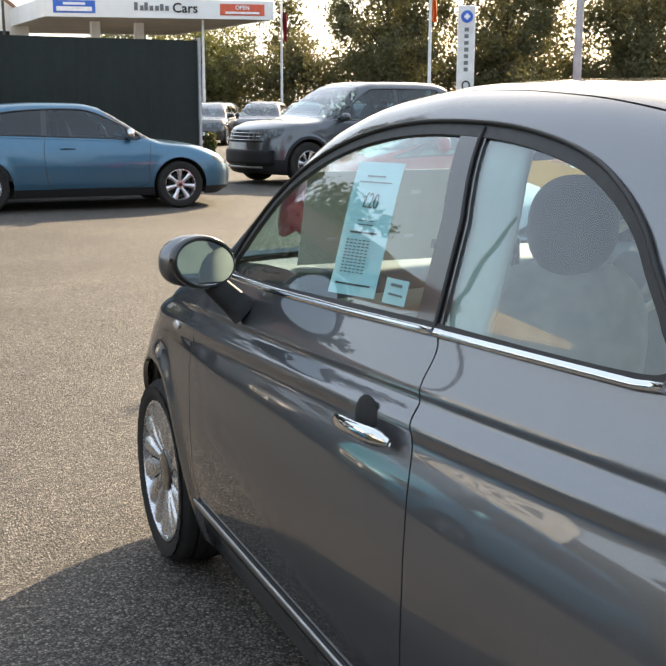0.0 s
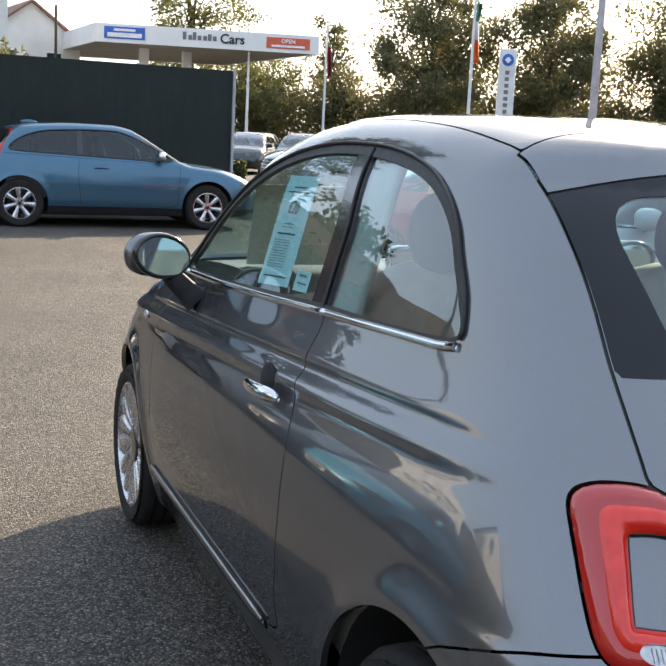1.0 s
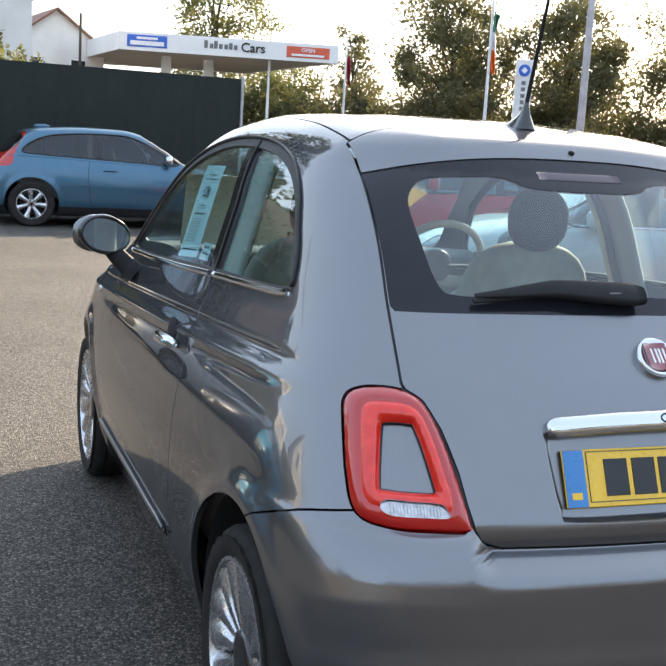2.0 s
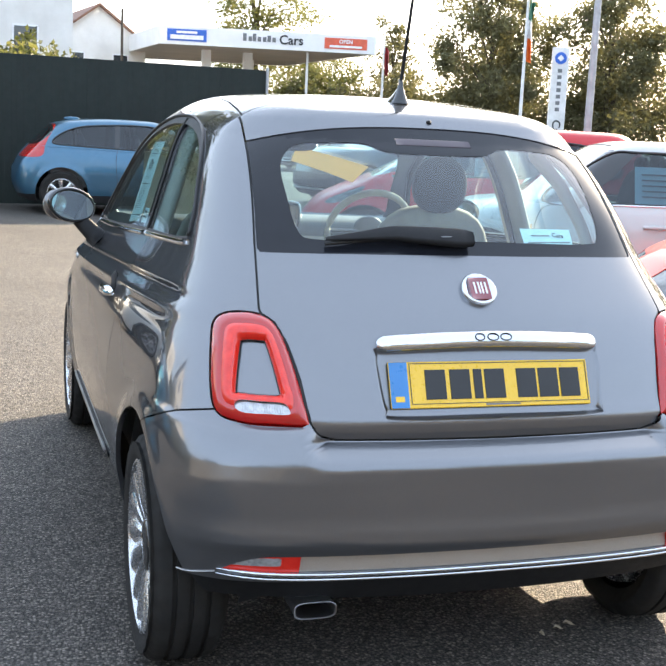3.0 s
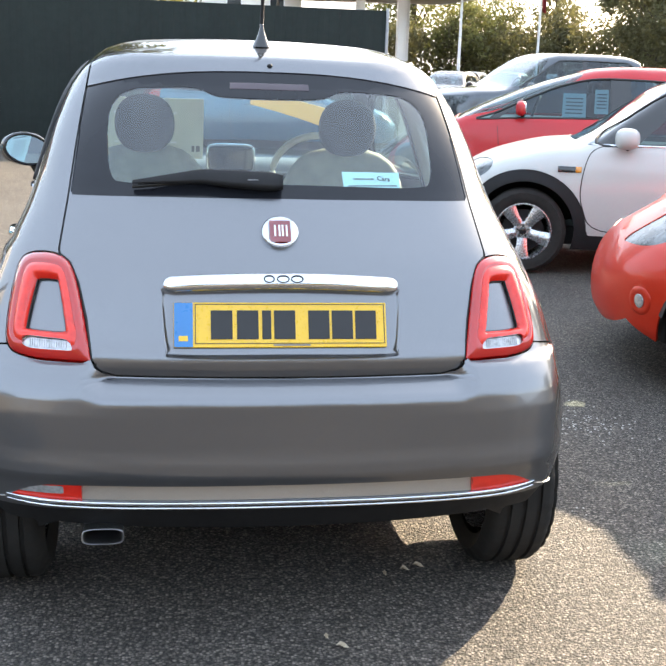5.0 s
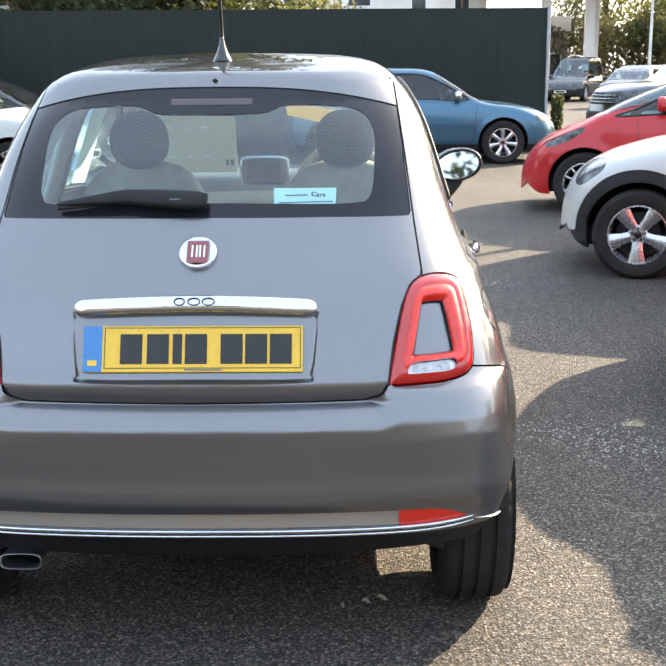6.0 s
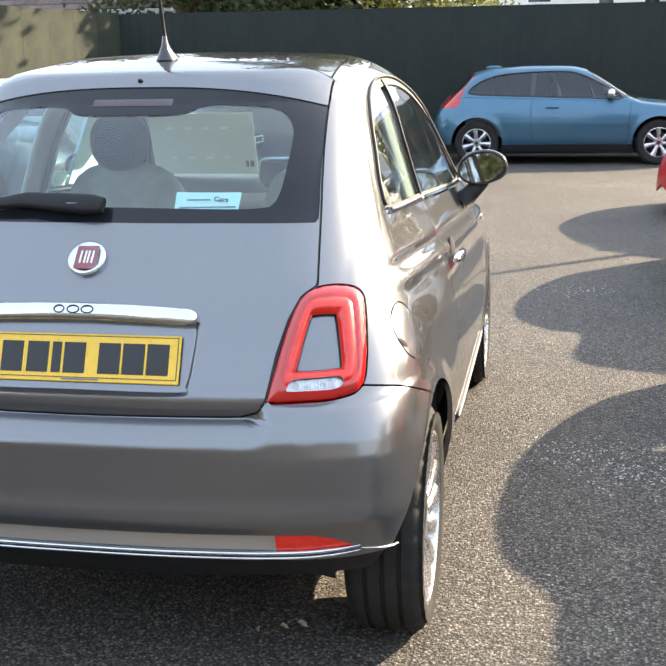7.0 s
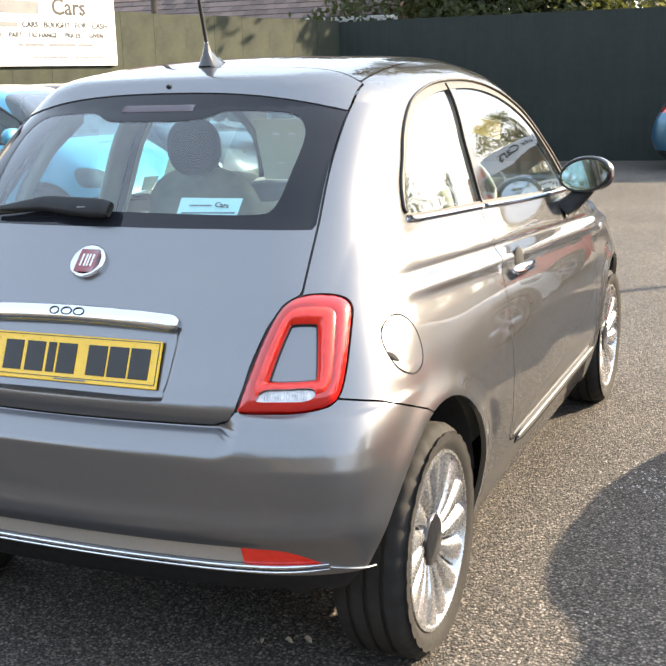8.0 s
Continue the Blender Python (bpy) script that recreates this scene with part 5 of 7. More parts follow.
def glass_paper():
    """The price sheet and stickers behind the hatchback's glass."""
    sheet = thing("price_sheet", None, "pale aqua price sheet taped inside the driver side glass", "price sheet")
    def on_glass(y, z, out=-0.012):
        return FIAT.on_side(np.atleast_1d(y), np.atleast_1d(z), -1, out)
    def quad(name, ys, zs, mat, out, par, n=6):
        vs, fs = [], []
        for j in range(n + 1):
            b = j / n
            for i in range(n + 1):
                a = i / n
                y = (ys[0] * (1 - a) + ys[1] * a) * (1 - b) + (ys[3] * (1 - a) + ys[2] * a) * b
                z = (zs[0] * (1 - a) + zs[1] * a) * (1 - b) + (zs[3] * (1 - a) + zs[2] * a) * b
                vs.append(on_glass(y, z, out)[0])
        for j in range(n):
            for i in range(n):
                fs.append((j * (n + 1) + i, j * (n + 1) + i + 1, (j + 1) * (n + 1) + i + 1, (j + 1) * (n + 1) + i))
        return part(name, (vs, fs), mat, par)
    ys, zs = (0.050, -0.178, -0.135, 0.092), (1.032, 1.050, 1.324, 1.318)
    quad("paper", ys, zs, M_SHEET, -0.012, sheet)
    at = lambda a, b: ((ys[0] * (1 - a) + ys[1] * a) * (1 - b) + (ys[3] * (1 - a) + ys[2] * a) * b, (zs[0] * (1 - a) + zs[1] * a) * (1 - b) + (zs[3] * (1 - a) + zs[2] * a) * b)
    lines = [(0.30, 0.70, 0.885, 0.012), (0.15, 0.85, 0.84, 0.010), (0.12, 0.88, 0.07, 0.014), (0.20, 0.78, 0.455, 0.016)]
    lines += [(0.30 + 0.02 * (i % 2), 0.66, 0.52 + 0.03 * i, 0.008) for i in range(2)]
    for i in range(11):
        lines += [(0.16 + 0.09 * k, 0.16 + 0.09 * k + 0.06, 0.40 - 0.024 * i, 0.009) for k in range(6)]
    for a0, a1, b, h in lines:
        c = [at(a0, b), at(a1, b), at(a1, b + h), at(a0, b + h)]
        quad("bar", [q[0] for q in c], [q[1] for q in c], M_INK if h > 0.0095 else M_GREYINK, -0.0105, sheet, 1)
    y, z = at(0.5, 0.70)
    c, nn = on_glass(y, z, -0.0105)[0], Vector(FIAT.normal(on_glass(y, z))[0])
    u = Vector((0, -1, 0)) - nn * Vector((0, -1, 0)).dot(nn)
    u.normalize()
    w = nn.cross(u)
    m = Matrix.Translation(c) @ Matrix((u, w, nn)).transposed().to_4x4()
    plate_text("£20", 0.050, m, M_GREYINK, sheet, "price", 0.0004)
    small = thing("window_sticker", None, "small aqua sticker in the corner of the glass", "sticker")
    quad("paper", (-0.215, -0.312, -0.305, -0.208), (1.050, 1.055, 1.103, 1.099), M_SHEET, -0.012, small, 2)
    quad("bar", (-0.235, -0.285, -0.285, -0.235), (1.085, 1.087, 1.093, 1.091), M_GREYINK, -0.0105, small, 1)
    quad("bar", (-0.235, -0.295, -0.295, -0.235), (1.068, 1.070, 1.074, 1.072), M_GREYINK, -0.0105, small, 1)
    dealer = thing("rear_sticker", None, "pale aqua dealer sticker inside the rear window", "sticker")
    def on_back(x, z, out=-0.011):
        return FIAT.on_tail([x], [z], out)[0]
    part("paper", ([on_back(x, z) for x, z in ((0.178, 1.118), (0.255, 1.117), (0.332, 1.116), (0.334, 1.155), (0.255, 1.156), (0.176, 1.157))], [(0, 1, 4, 5), (1, 2, 3, 4)]), M_SHEET, dealer)
    c = on_back(0.288, 1.139, -0.009)
    nn = Vector(FIAT.normal(FIAT.on_tail([0.288], [1.139]))[0])
    u = Vector((1, 0, 0)) - nn * nn.x
    u.normalize()
    plate_text("Cars", 0.019, Matrix.Translation(c) @ Matrix((u, nn.cross(u), nn)).transposed().to_4x4(), M_INK, dealer, "word", 0.0003, True)
    for x0, x1, z in ((0.205, 0.262, 1.139), (0.19, 0.325, 1.1225)):
        part("bar", ([on_back(x, q, -0.0095) for x, q in ((x0, z - 0.0016), (x1, z - 0.0016), (x1, z + 0.0016), (x0, z + 0.0016))], [(0, 1, 2, 3)]), M_GREYINK, dealer)


def display_sheet():
    """A broad sheet stood on the dashboard behind the windscreen."""
    m = Matrix.Translation((-0.335, 0.50, 1.022)) @ Matrix.Rotation(radians(18), 4, "X")
    sheet = thing("display_sheet", m, "large pale display sheet stood on the dashboard", "paper sheet")
    part("paper", block(-0.22, 0.22, -0.001, 0.001, 0.0, 0.262, 0), M_BACKLIT, sheet)
    for i in range(4):
        for z, h in ((0.195, 0.009), (0.068, 0.007)):
            part("bar", block(-0.145 + 0.075 * i, -0.115 + 0.075 * i, -0.003, -0.0012, z, z + h, 0), M_WHITEPRINT, sheet)
    part("bar", block(0.172, 0.184, -0.003, -0.0012, 0.032, 0.058, 0), M_GREYINK, sheet)
    part("bar", block(0.190, 0.206, -0.003, -0.0012, 0.032, 0.058, 0), M_GREYINK, sheet)


glass_paper()


display_sheet()


def windscreen_strip():
    """A long buff strip of card stuck inside the top of the windscreen, askew."""
    tl, tr, br, bl = [np.array(c) for c in ((0.087, 0.512), (0.438, 0.600), (0.405, 0.715), (0.090, 0.606))]
    grid = [(tl * (1 - a) + tr * a) * (1 - b) + (bl * (1 - a) + br * a) * b for b in np.linspace(0, 1, 4) for a in np.linspace(0, 1, 9)]
    x, y = np.array(grid).T
    top, low = FIAT.on_top(x, y, -0.010), FIAT.on_top(x, y, -0.0116)
    vs = [tuple(v) for v in top] + [tuple(v) for v in low]
    quads = [(j * 9 + i, j * 9 + i + 1, j * 9 + i + 10, j * 9 + i + 9) for j in range(3) for i in range(8)]
    edge = [*range(9), 17, 26, *range(35, 26, -1), 18, 9]
    fs = quads + [tuple(k + 36 for k in reversed(q)) for q in quads] + [(a, a + 36, b + 36, b) for a, b in zip(edge, edge[1:] + edge[:1])]
    strip = thing("windscreen_strip", Matrix.Identity(4), "long buff card strip stuck inside the windscreen", "paper sheet")
    part("card", (vs, fs, None, False), M_BUFF, strip)


windscreen_strip()
# ---- the other parked cars ----
def generic(length, width, height, base, front, bonnet=0.95, belt=0.93, tail_kind="hatch", screen_foot=0.95, roof_front=0.10, roof_back=None, nose_high=0.72, flare=0.01):
    """Curves of a common car: y = 0 midway between the axles."""
    nose, tail = base / 2 + front, base / 2 + front - length
    rb = roof_back if roof_back is not None else tail + 0.30
    w, h = width / 2, height
    top = [(tail - 0.05, belt + 0.02), (tail + 0.10, belt + 0.22), (rb, h - 0.07), (rb + 0.45, h - 0.015), (rb + 0.9, h), (roof_front - 0.35, h - 0.005), (roof_front, h - 0.06), ((roof_front + screen_foot) / 2, (h + bonnet) / 2 + 0.05),
           (screen_foot, bonnet + 0.06), (screen_foot + 0.13, bonnet), ((screen_foot + nose) / 2, bonnet - 0.055), (nose - 0.22, nose_high + 0.03), (nose, 0.50)]
    if tail_kind == "pickup":
        top = [(tail - 0.05, 1.09), (tail + 0.2, 1.12), (rb - 0.12, 1.13), (rb - 0.05, 1.35), (rb + 0.05, h - 0.10), (rb + 0.4, h - 0.015), (rb + 0.9, h), (roof_front - 0.3, h - 0.01), (roof_front, h - 0.06),
               ((roof_front + screen_foot) / 2, (h + bonnet) / 2 + 0.04), (screen_foot, bonnet + 0.05), (screen_foot + 0.13, bonnet), (nose - 0.4, bonnet - 0.06), (nose - 0.05, bonnet - 0.16), (nose + 0.03, 0.6)]
    side = [(0.10, w - 0.09), (0.25, w - 0.035), (0.40, w - 0.008), (0.60, w), (0.75, w - 0.012), (belt - 0.06, w - 0.05), (belt, w - 0.085), (belt + 0.15, w - 0.14), (h - 0.12, w - 0.26), (h + 0.02, w - 0.34)]
    plan = [(tail, 0.90), (tail + 0.4, 0.965), (-base / 2 + 0.3, 0.995), (0, 1.0), (base / 2 - 0.2, 1.0), (nose - 0.35, 0.95), (nose, 0.84)]
    back = [(0.10, tail + 0.25), (0.30, tail + 0.06), (0.5, tail), (0.7, tail + 0.02), (belt, tail + 0.10), (belt + 0.2, tail + 0.20), (h, tail + 0.45)]
    fore = [(0.10, nose - 0.20), (0.28, nose - 0.03), (0.5, nose), (nose_high, nose - 0.07), (nose_high + 0.15, nose - 0.25), (h, nose - 0.5)]
    return side, plan, top, back, fore, nose, tail


def parked(name, label, m, paint, size, wheel, windows, doors=(), lamp=None, rear_lamp=None, step=0.045, mirror=(0.55, 1.0), grille=True, cladding=None, papers=(), glass=None, group="parked cars", handles=(), tail_kind="hatch", tailside=None, curves=None, strips=(), plate=True, cap=None, deep=0.055, **more):
    """A parked car: skin with wheel arches, windows, lamps, seams, wheels, mirrors and a simple cabin."""
    length, width, height, base, front = size
    side, plan, top, back, fore, nose, tail = generic(*size, tail_kind=tail_kind, **more)
    if curves:
        top, back, fore = curves.get("top", top), curves.get("back", back), curves.get("fore", fore)
    r = wheel[0]
    arches = [(-base / 2, r, r + 0.055), (base / 2, r, r + 0.055)]
    s_ = Shape(side, plan, top, back, fore, arches, crown=0.06, tail_bow=(0.12, 0.12), nose_bow=0.45, round_top=0.20, round_tail=0.30, round_nose=0.34, flare=more.get("flare", 0.01))
    car = thing(name, m, label, "car" if tail_kind != "pickup" else "pickup truck", group)
    v, t = shell(s_, tail, nose, step, top=height + 0.14, half=width / 2 + 0.12)
    _, (v, t) = clip(v, t, v[:, 2] - 0.19)
    for ya, za, ra in arches:
        _, (v, t) = clip(v, t, np.maximum(np.hypot(v[:, 1] - ya, v[:, 2] - za) - ra, 0.40 - np.abs(v[:, 0])))
    glass = glass or M_GLASS_DARK
    belt, h = more.get("belt", 0.93), height
    panes = []
    for poly in windows:
        q = spline(poly, steps=4)
        cutp, (v, t) = clip(v, t, np.maximum(apart_from(v[:, 1], v[:, 2], q), 0.35 - np.abs(v[:, 0])))
        panes.append((cutp, q))
    foot, rf, w = more.get("screen_foot", 0.95), more.get("roof_front", 0.10), width / 2
    ws = spline([(-w + 0.24, rf + 0.14), (-0.3, rf + 0.04), (0.3, rf + 0.04), (w - 0.24, rf + 0.14), (w - 0.12, foot - 0.06), (0.3, foot + 0.04), (-0.3, foot + 0.04), (-w + 0.12, foot - 0.06)], steps=4)
    screen, (v, t) = clip(v, t, np.maximum(apart_from(v[:, 0], v[:, 1], ws), belt - 0.05 - v[:, 2]))
    rs = spline([(-w + 0.24, belt + 0.08), (-w + 0.34, h - 0.16), (0, h - 0.11), (w - 0.34, h - 0.16), (w - 0.24, belt + 0.08), (0, belt + 0.06)], steps=4)
    edge = more.get("roof_back") or tail + 0.30
    rear, (v, t) = clip(v, t, np.maximum(apart_from(v[:, 0], v[:, 2], rs), v[:, 1] - edge - (0.05 if tail_kind == "hatch" else 0.25)))
    # seams and claddings in the skin
    pieces = []
    if cladding:
        low, (v, t) = clip(v, t, np.minimum(v[:, 2] - cladding[0], np.min([np.hypot(v[:, 1] - ya, v[:, 2] - za) - ra - cladding[1] + np.maximum(0.4 - np.abs(v[:, 0]), 0) * 9 for ya, za, ra in arches], 0)))
        pieces.append(("cladding", low, M_PLASTIC, "black lower cladding"))
    if lamp is not None:
        q = spline(lamp, steps=4)
        one, (v, t) = clip(v, t, np.maximum(apart_from(v[:, 1], v[:, 2], q), 0.25 - np.abs(v[:, 0])))
        for s in (-1, 1):
            pieces.append(("headlamp", clip(*one, 0.05 - s * one[0][:, 0])[0], M_HEADLAMP, "clear headlamp"))
    if tailside is not None:
        q = spline(tailside, steps=4)
        one, (v, t) = clip(v, t, np.maximum(apart_from(v[:, 1], v[:, 2], q), 0.25 - np.abs(v[:, 0])))
        for s in (-1, 1):
            pieces.append(("tail_lamp", clip(*one, 0.05 - s * one[0][:, 0])[0], M_LAMPRED, "red tail lamp"))
    if grille:
        g = spline(grille if grille is not True else [(-0.48, 0.50), (-0.55, 0.36), (-0.35, 0.28), (0.35, 0.28), (0.55, 0.36), (0.48, 0.50)], steps=4)
        one, (v, t) = clip(v, t, np.maximum(apart_from(v[:, 0], v[:, 2], g), nose - 0.6 - v[:, 1]))
        pieces.append(("grille", one, M_PLASTIC, "black front grille"))
    body = panel("body", s_, (v, t), paint, car)
    for nm, one, mat, lab in pieces:
        panel(nm, s_, one, mat, car, lab, out=-0.004)
    for cutp, q in panes:
        for s in (-1, 1):
            one = clip(*cutp, 0.05 - s * cutp[0][:, 0])[0]
            for (ya, za), (yb, zb), half in strips:
                if len(one[1]):
                    post, one = clip(*one, np.abs(one[0][:, 1] - np.interp(one[0][:, 2], [za, zb], [ya, yb])) - half)
                    panel("pillar", s_, post, M_GLOSSBLACK, car, "black window pillar", out=-0.004, rim=0)
            panel("side_window", s_, one, glass, car, out=-0.006, rim=0)
            p = s_.on_side(q[:, 0], q[:, 1], s, 0.001)
            part("window_seal", sweep(p, 0.011, 0.005, s_.normal(p), 6, True), M_GASKET, car)
    panel("windscreen", s_, screen, M_GLASS, car, out=-0.004, rim=0)
    panel("rear_window", s_, rear, glass, car, out=-0.004, rim=0)
    for line in doors:
        q = spline(line, False, 5)
        for s in (-1, 1):
            p = s_.on_side(q[:, 0], q[:, 1], s, 0.0)
            part("door_seam", sweep(p, 0.004, 0.0022, s_.normal(p), 6), M_GASKET, car)
    for y, z in handles:
        for s in (-1, 1):
            p = s_.on_side(np.linspace(y - 0.10, y + 0.10, 7), np.full(7, z), s, 0.0)
            p = p + s_.normal(p) * (0.006 + 0.022 * np.sin(np.linspace(0.2, math.pi - 0.2, 7)))[:, None]
            part("door_handle", sweep(p, 0.014, 0.008, s_.normal(p), 8), paint, car)
    tx = w - 0.012
    for s in (-1, 1):
        for y in (-base / 2, base / 2):
            add_wheel(car, s * tx, y, *wheel, turn=0.31 * s + y)
        y, z = mirror
        c = s_.on_side([y], [z], s)[0]
        arm = part("door_mirror", blob((c[0] + s * 0.11, y + 0.02, z + 0.045), (0.105, deep, 0.075), 2.6, 20, 12), cap or paint, car)
        part("mirror_foot", sweep([(c[0] - s * 0.02, y, z - 0.03), (c[0] + s * 0.06, y + 0.01, z)], 0.03, 0.022, [(0, 1, 0)] * 2, 8), M_PLASTIC, arm)
        part("mirror_glass", blob((c[0] + s * 0.112, y - 0.022, z + 0.045), (0.086, 0.016, 0.058), 2.6, 18, 8), M_MIRROR, arm)
    for ya, za, ra in arches:
        for s in (-1, 1):
            part("wheel_arch", arch_liner(ya, za, ra, 0.45, w - 0.04, s), M_LINER, car)
    part("underbody", block(-w + 0.22, w - 0.22, tail + 0.3, nose - 0.3, 0.20, 0.34, 0.02), M_LINER, car)
    # cabin
    y0, y1 = max(tail + 0.35, edge - 0.1), foot - 0.15
    if tail_kind == "pickup":
        y0 = edge + 0.1
        part("load_bed", block(-w + 0.12, w - 0.12, tail + 0.06, edge - 0.12, 1.02, 1.06, 0.01), M_PLASTIC, car)
    part("cabin", block(-w + 0.14, w - 0.14, y0, y1, 0.40, belt - 0.04, 0.03), M_DASH, car)
    for y in ([-0.15, -0.98] if y1 - y0 > 2.0 else [-0.15]):
        for s in (-1, 1):
            seat = part("seat", blob((s * 0.36, y, belt - 0.05), (0.22, 0.08, 0.30), 3, 16, 10, Matrix.Rotation(radians(12), 4, "X")), M_SEATDARK, car)
            part("headrest", blob((s * 0.36, y - 0.08, belt + 0.28), (0.12, 0.05, 0.075), 2.6, 16, 10), M_SEATDARK, seat)
    ringp = [(0.36 + 0.17 * math.cos(a), 0.38 - 0.06 * math.sin(a), belt + 0.02 + 0.16 * math.sin(a)) for a in np.linspace(0, 2 * math.pi, 25)[:-1]]
    part("steering_wheel", sweep(ringp, 0.014, 0.014, None, 6, True), M_PLASTIC, car)
    # front plate with its characters as a bar
    if plate:
        q = s_.on_nose([0.22], [0.42], 0.002)[0]
        pl = part("number_plate", block(-0.26, 0.26, q[1], q[1] + 0.008, 0.365, 0.475, 0.002), M_PAPER, car, "white front number plate")
        part("bar", block(-0.2, 0.2, q[1] + 0.008, q[1] + 0.010, 0.385, 0.455, 0), M_INK, pl)
    for s, y, z, dy, dz in papers:
        sheet = tagged(new("price_sheet"), "pale aqua price sheet inside a parked car's side window", "price sheet")
        sheet.matrix_world = m
        corner = [(y - dy, z - dz), (y + dy, z - dz), (y + dy * 0.95, z + dz), (y - dy * 0.95, z + dz)]
        part("paper", ([s_.on_side([a], [b], s, -0.016)[0] for a, b in corner], [(0, 1, 2, 3)]), M_SHEET, sheet)
        for k in range(5):
            b = z + dz * (0.6 - 0.28 * k)
            part("bar", ([s_.on_side([a], [c], s, -0.013)[0] for a, c in ((y - dy * 0.7, b - 0.006), (y + dy * 0.7, b - 0.006), (y + dy * 0.7, b + 0.006), (y - dy * 0.7, b + 0.006))], [(0, 1, 2, 3)]), M_GREYINK, sheet)
    return car, s_


# blue three-door coupe before the fence, nose along +x
coupe, coupe_shape = parked("blue_coupe", "light blue metallic three-door coupe parked before the fence", pose(1.285, 13.98, 0, 0, 0, -90), M_BLUE, (4.22, 1.78, 1.447, 2.64, 0.92), (0.325, 0.205, 0.215, 7, "star"),
       [[(0.80, 0.965), (0.2, 0.975), (-0.47, 1.00), (-1.0, 1.02), (-1.38, 1.04), (-1.45, 1.08), (-1.36, 1.17), (-1.2, 1.255), (-0.95, 1.32), (-0.5, 1.352), (-0.15, 1.357), (0.10, 1.335), (0.40, 1.215)]],
       strips=[((-0.51, 1.0), (-0.49, 1.35), 0.035)],
       doors=[[(-0.50, 1.00), (-0.53, 0.80), (-0.50, 0.45), (-0.42, 0.32), (0.3, 0.31), (0.84, 0.34), (0.88, 0.6), (0.92, 0.93)]],
       lamp=[(1.82, 0.735), (1.98, 0.70), (2.10, 0.64), (2.09, 0.60), (1.95, 0.61), (1.83, 0.66)], tailside=[(-1.47, 1.33), (-1.39, 1.32), (-1.50, 1.14), (-1.56, 1.0), (-1.60, 0.87), (-1.76, 0.84), (-1.96, 0.86), (-1.84, 0.98), (-1.68, 1.12)],
       cap=M_CHROME, mirror=(0.60, 0.985), handles=[(-0.22, 0.84)], cladding=(0.30, 0.0), step=0.033, belt=0.97, bonnet=0.94, screen_foot=1.0, roof_front=0.22, roof_back=-1.40,
       curves=dict(top=[(-2.0, 0.72), (-1.9, 0.90), (-1.66, 1.14), (-1.47, 1.325), (-1.40, 1.36), (-1.09, 1.415), (-0.47, 1.447), (0.0, 1.440), (0.25, 1.395), (0.55, 1.24), (0.96, 0.995), (1.08, 0.95), (1.47, 0.90), (1.9, 0.80), (2.14, 0.68), (2.24, 0.5)],
                   back=[(0.1, -1.80), (0.3, -1.97), (0.5, -2.03), (0.7, -2.02), (0.86, -1.95), (1.1, -1.74), (1.3, -1.54), (1.45, -1.42)]))
c = coupe_shape.on_top([0.0], [-1.12])[0]
part("roof_fin", blob((0.0, -1.12, float(c[2]) + 0.012), (0.03, 0.12, 0.032), 2.2, 16, 8), M_BLUE, coupe, "small roof aerial fin")
for s in (-1, 1):
    p = coupe_shape.on_side(np.linspace(0.82, -1.62, 20), np.interp(np.linspace(0.82, -1.62, 20), [-1.62, -1.0, 0.2, 0.82], [1.005, 0.99, 0.945, 0.93]), s, 0.0)
    part("belt_fold", sweep(p, 0.010, 0.005, coupe_shape.normal(p), 8, taper=[0.3] + [1] * 18 + [0.3]), M_BLUE, coupe)

# white small car with black arches, nose along -x
mini, mini_shape = parked("white_hatchback", "white three-door hatchback with black wheel arch trims", pose(3.75, 3.92, 0, 0, 0, 73), M_WHITE, (3.82, 1.73, 1.43, 2.495, 0.70), (0.308, 0.195, 0.205, 5, "star"),
       [[(0.77, 0.952), (0.3, 0.955), (-0.40, 0.962), (-1.40, 0.975), (-1.48, 1.01), (-1.40, 1.26), (-1.0, 1.315), (-0.40, 1.335), (0.05, 1.34), (0.26, 1.325), (0.55, 1.14)]],
       doors=[[(-0.42, 0.95), (-0.45, 0.7), (-0.38, 0.4), (0.10, 0.33), (0.70, 0.34), (0.84, 0.5), (0.86, 0.68), (0.81, 0.88), (0.70, 0.945)]],
       strips=[((0.63, 0.95), (0.20, 1.34), 0.14), ((-0.44, 0.95), (-0.42, 1.34), 0.05)],
       lamp=[(1.50, 0.80), (1.60, 0.785), (1.70, 0.72), (1.73, 0.64), (1.67, 0.62), (1.58, 0.68), (1.51, 0.74)], grille=False, plate=False, deep=0.085, mirror=(0.55, 0.955), handles=[(-0.05, 0.80)], cladding=(0.30, 0.085), step=0.032, papers=[(-1, -0.08, 1.10, 0.18, 0.145)],
       belt=0.95, bonnet=0.96, screen_foot=0.86, roof_front=0.16, nose_high=0.78, roof_back=-1.42,
       curves=dict(top=[(-1.95, 0.95), (-1.75, 1.20), (-1.50, 1.36), (-1.0, 1.42), (-0.4, 1.43), (0.0, 1.425), (0.22, 1.385), (0.45, 1.235), (0.80, 0.995), (0.88, 0.962), (1.05, 0.945), (1.3, 0.895), (1.55, 0.82), (1.75, 0.72), (1.96, 0.45)],
                   fore=[(0.10, 1.76), (0.22, 1.88), (0.30, 1.86), (0.5, 1.85), (0.7, 1.82), (0.82, 1.72), (0.9, 1.55), (1.4, 1.3)]))

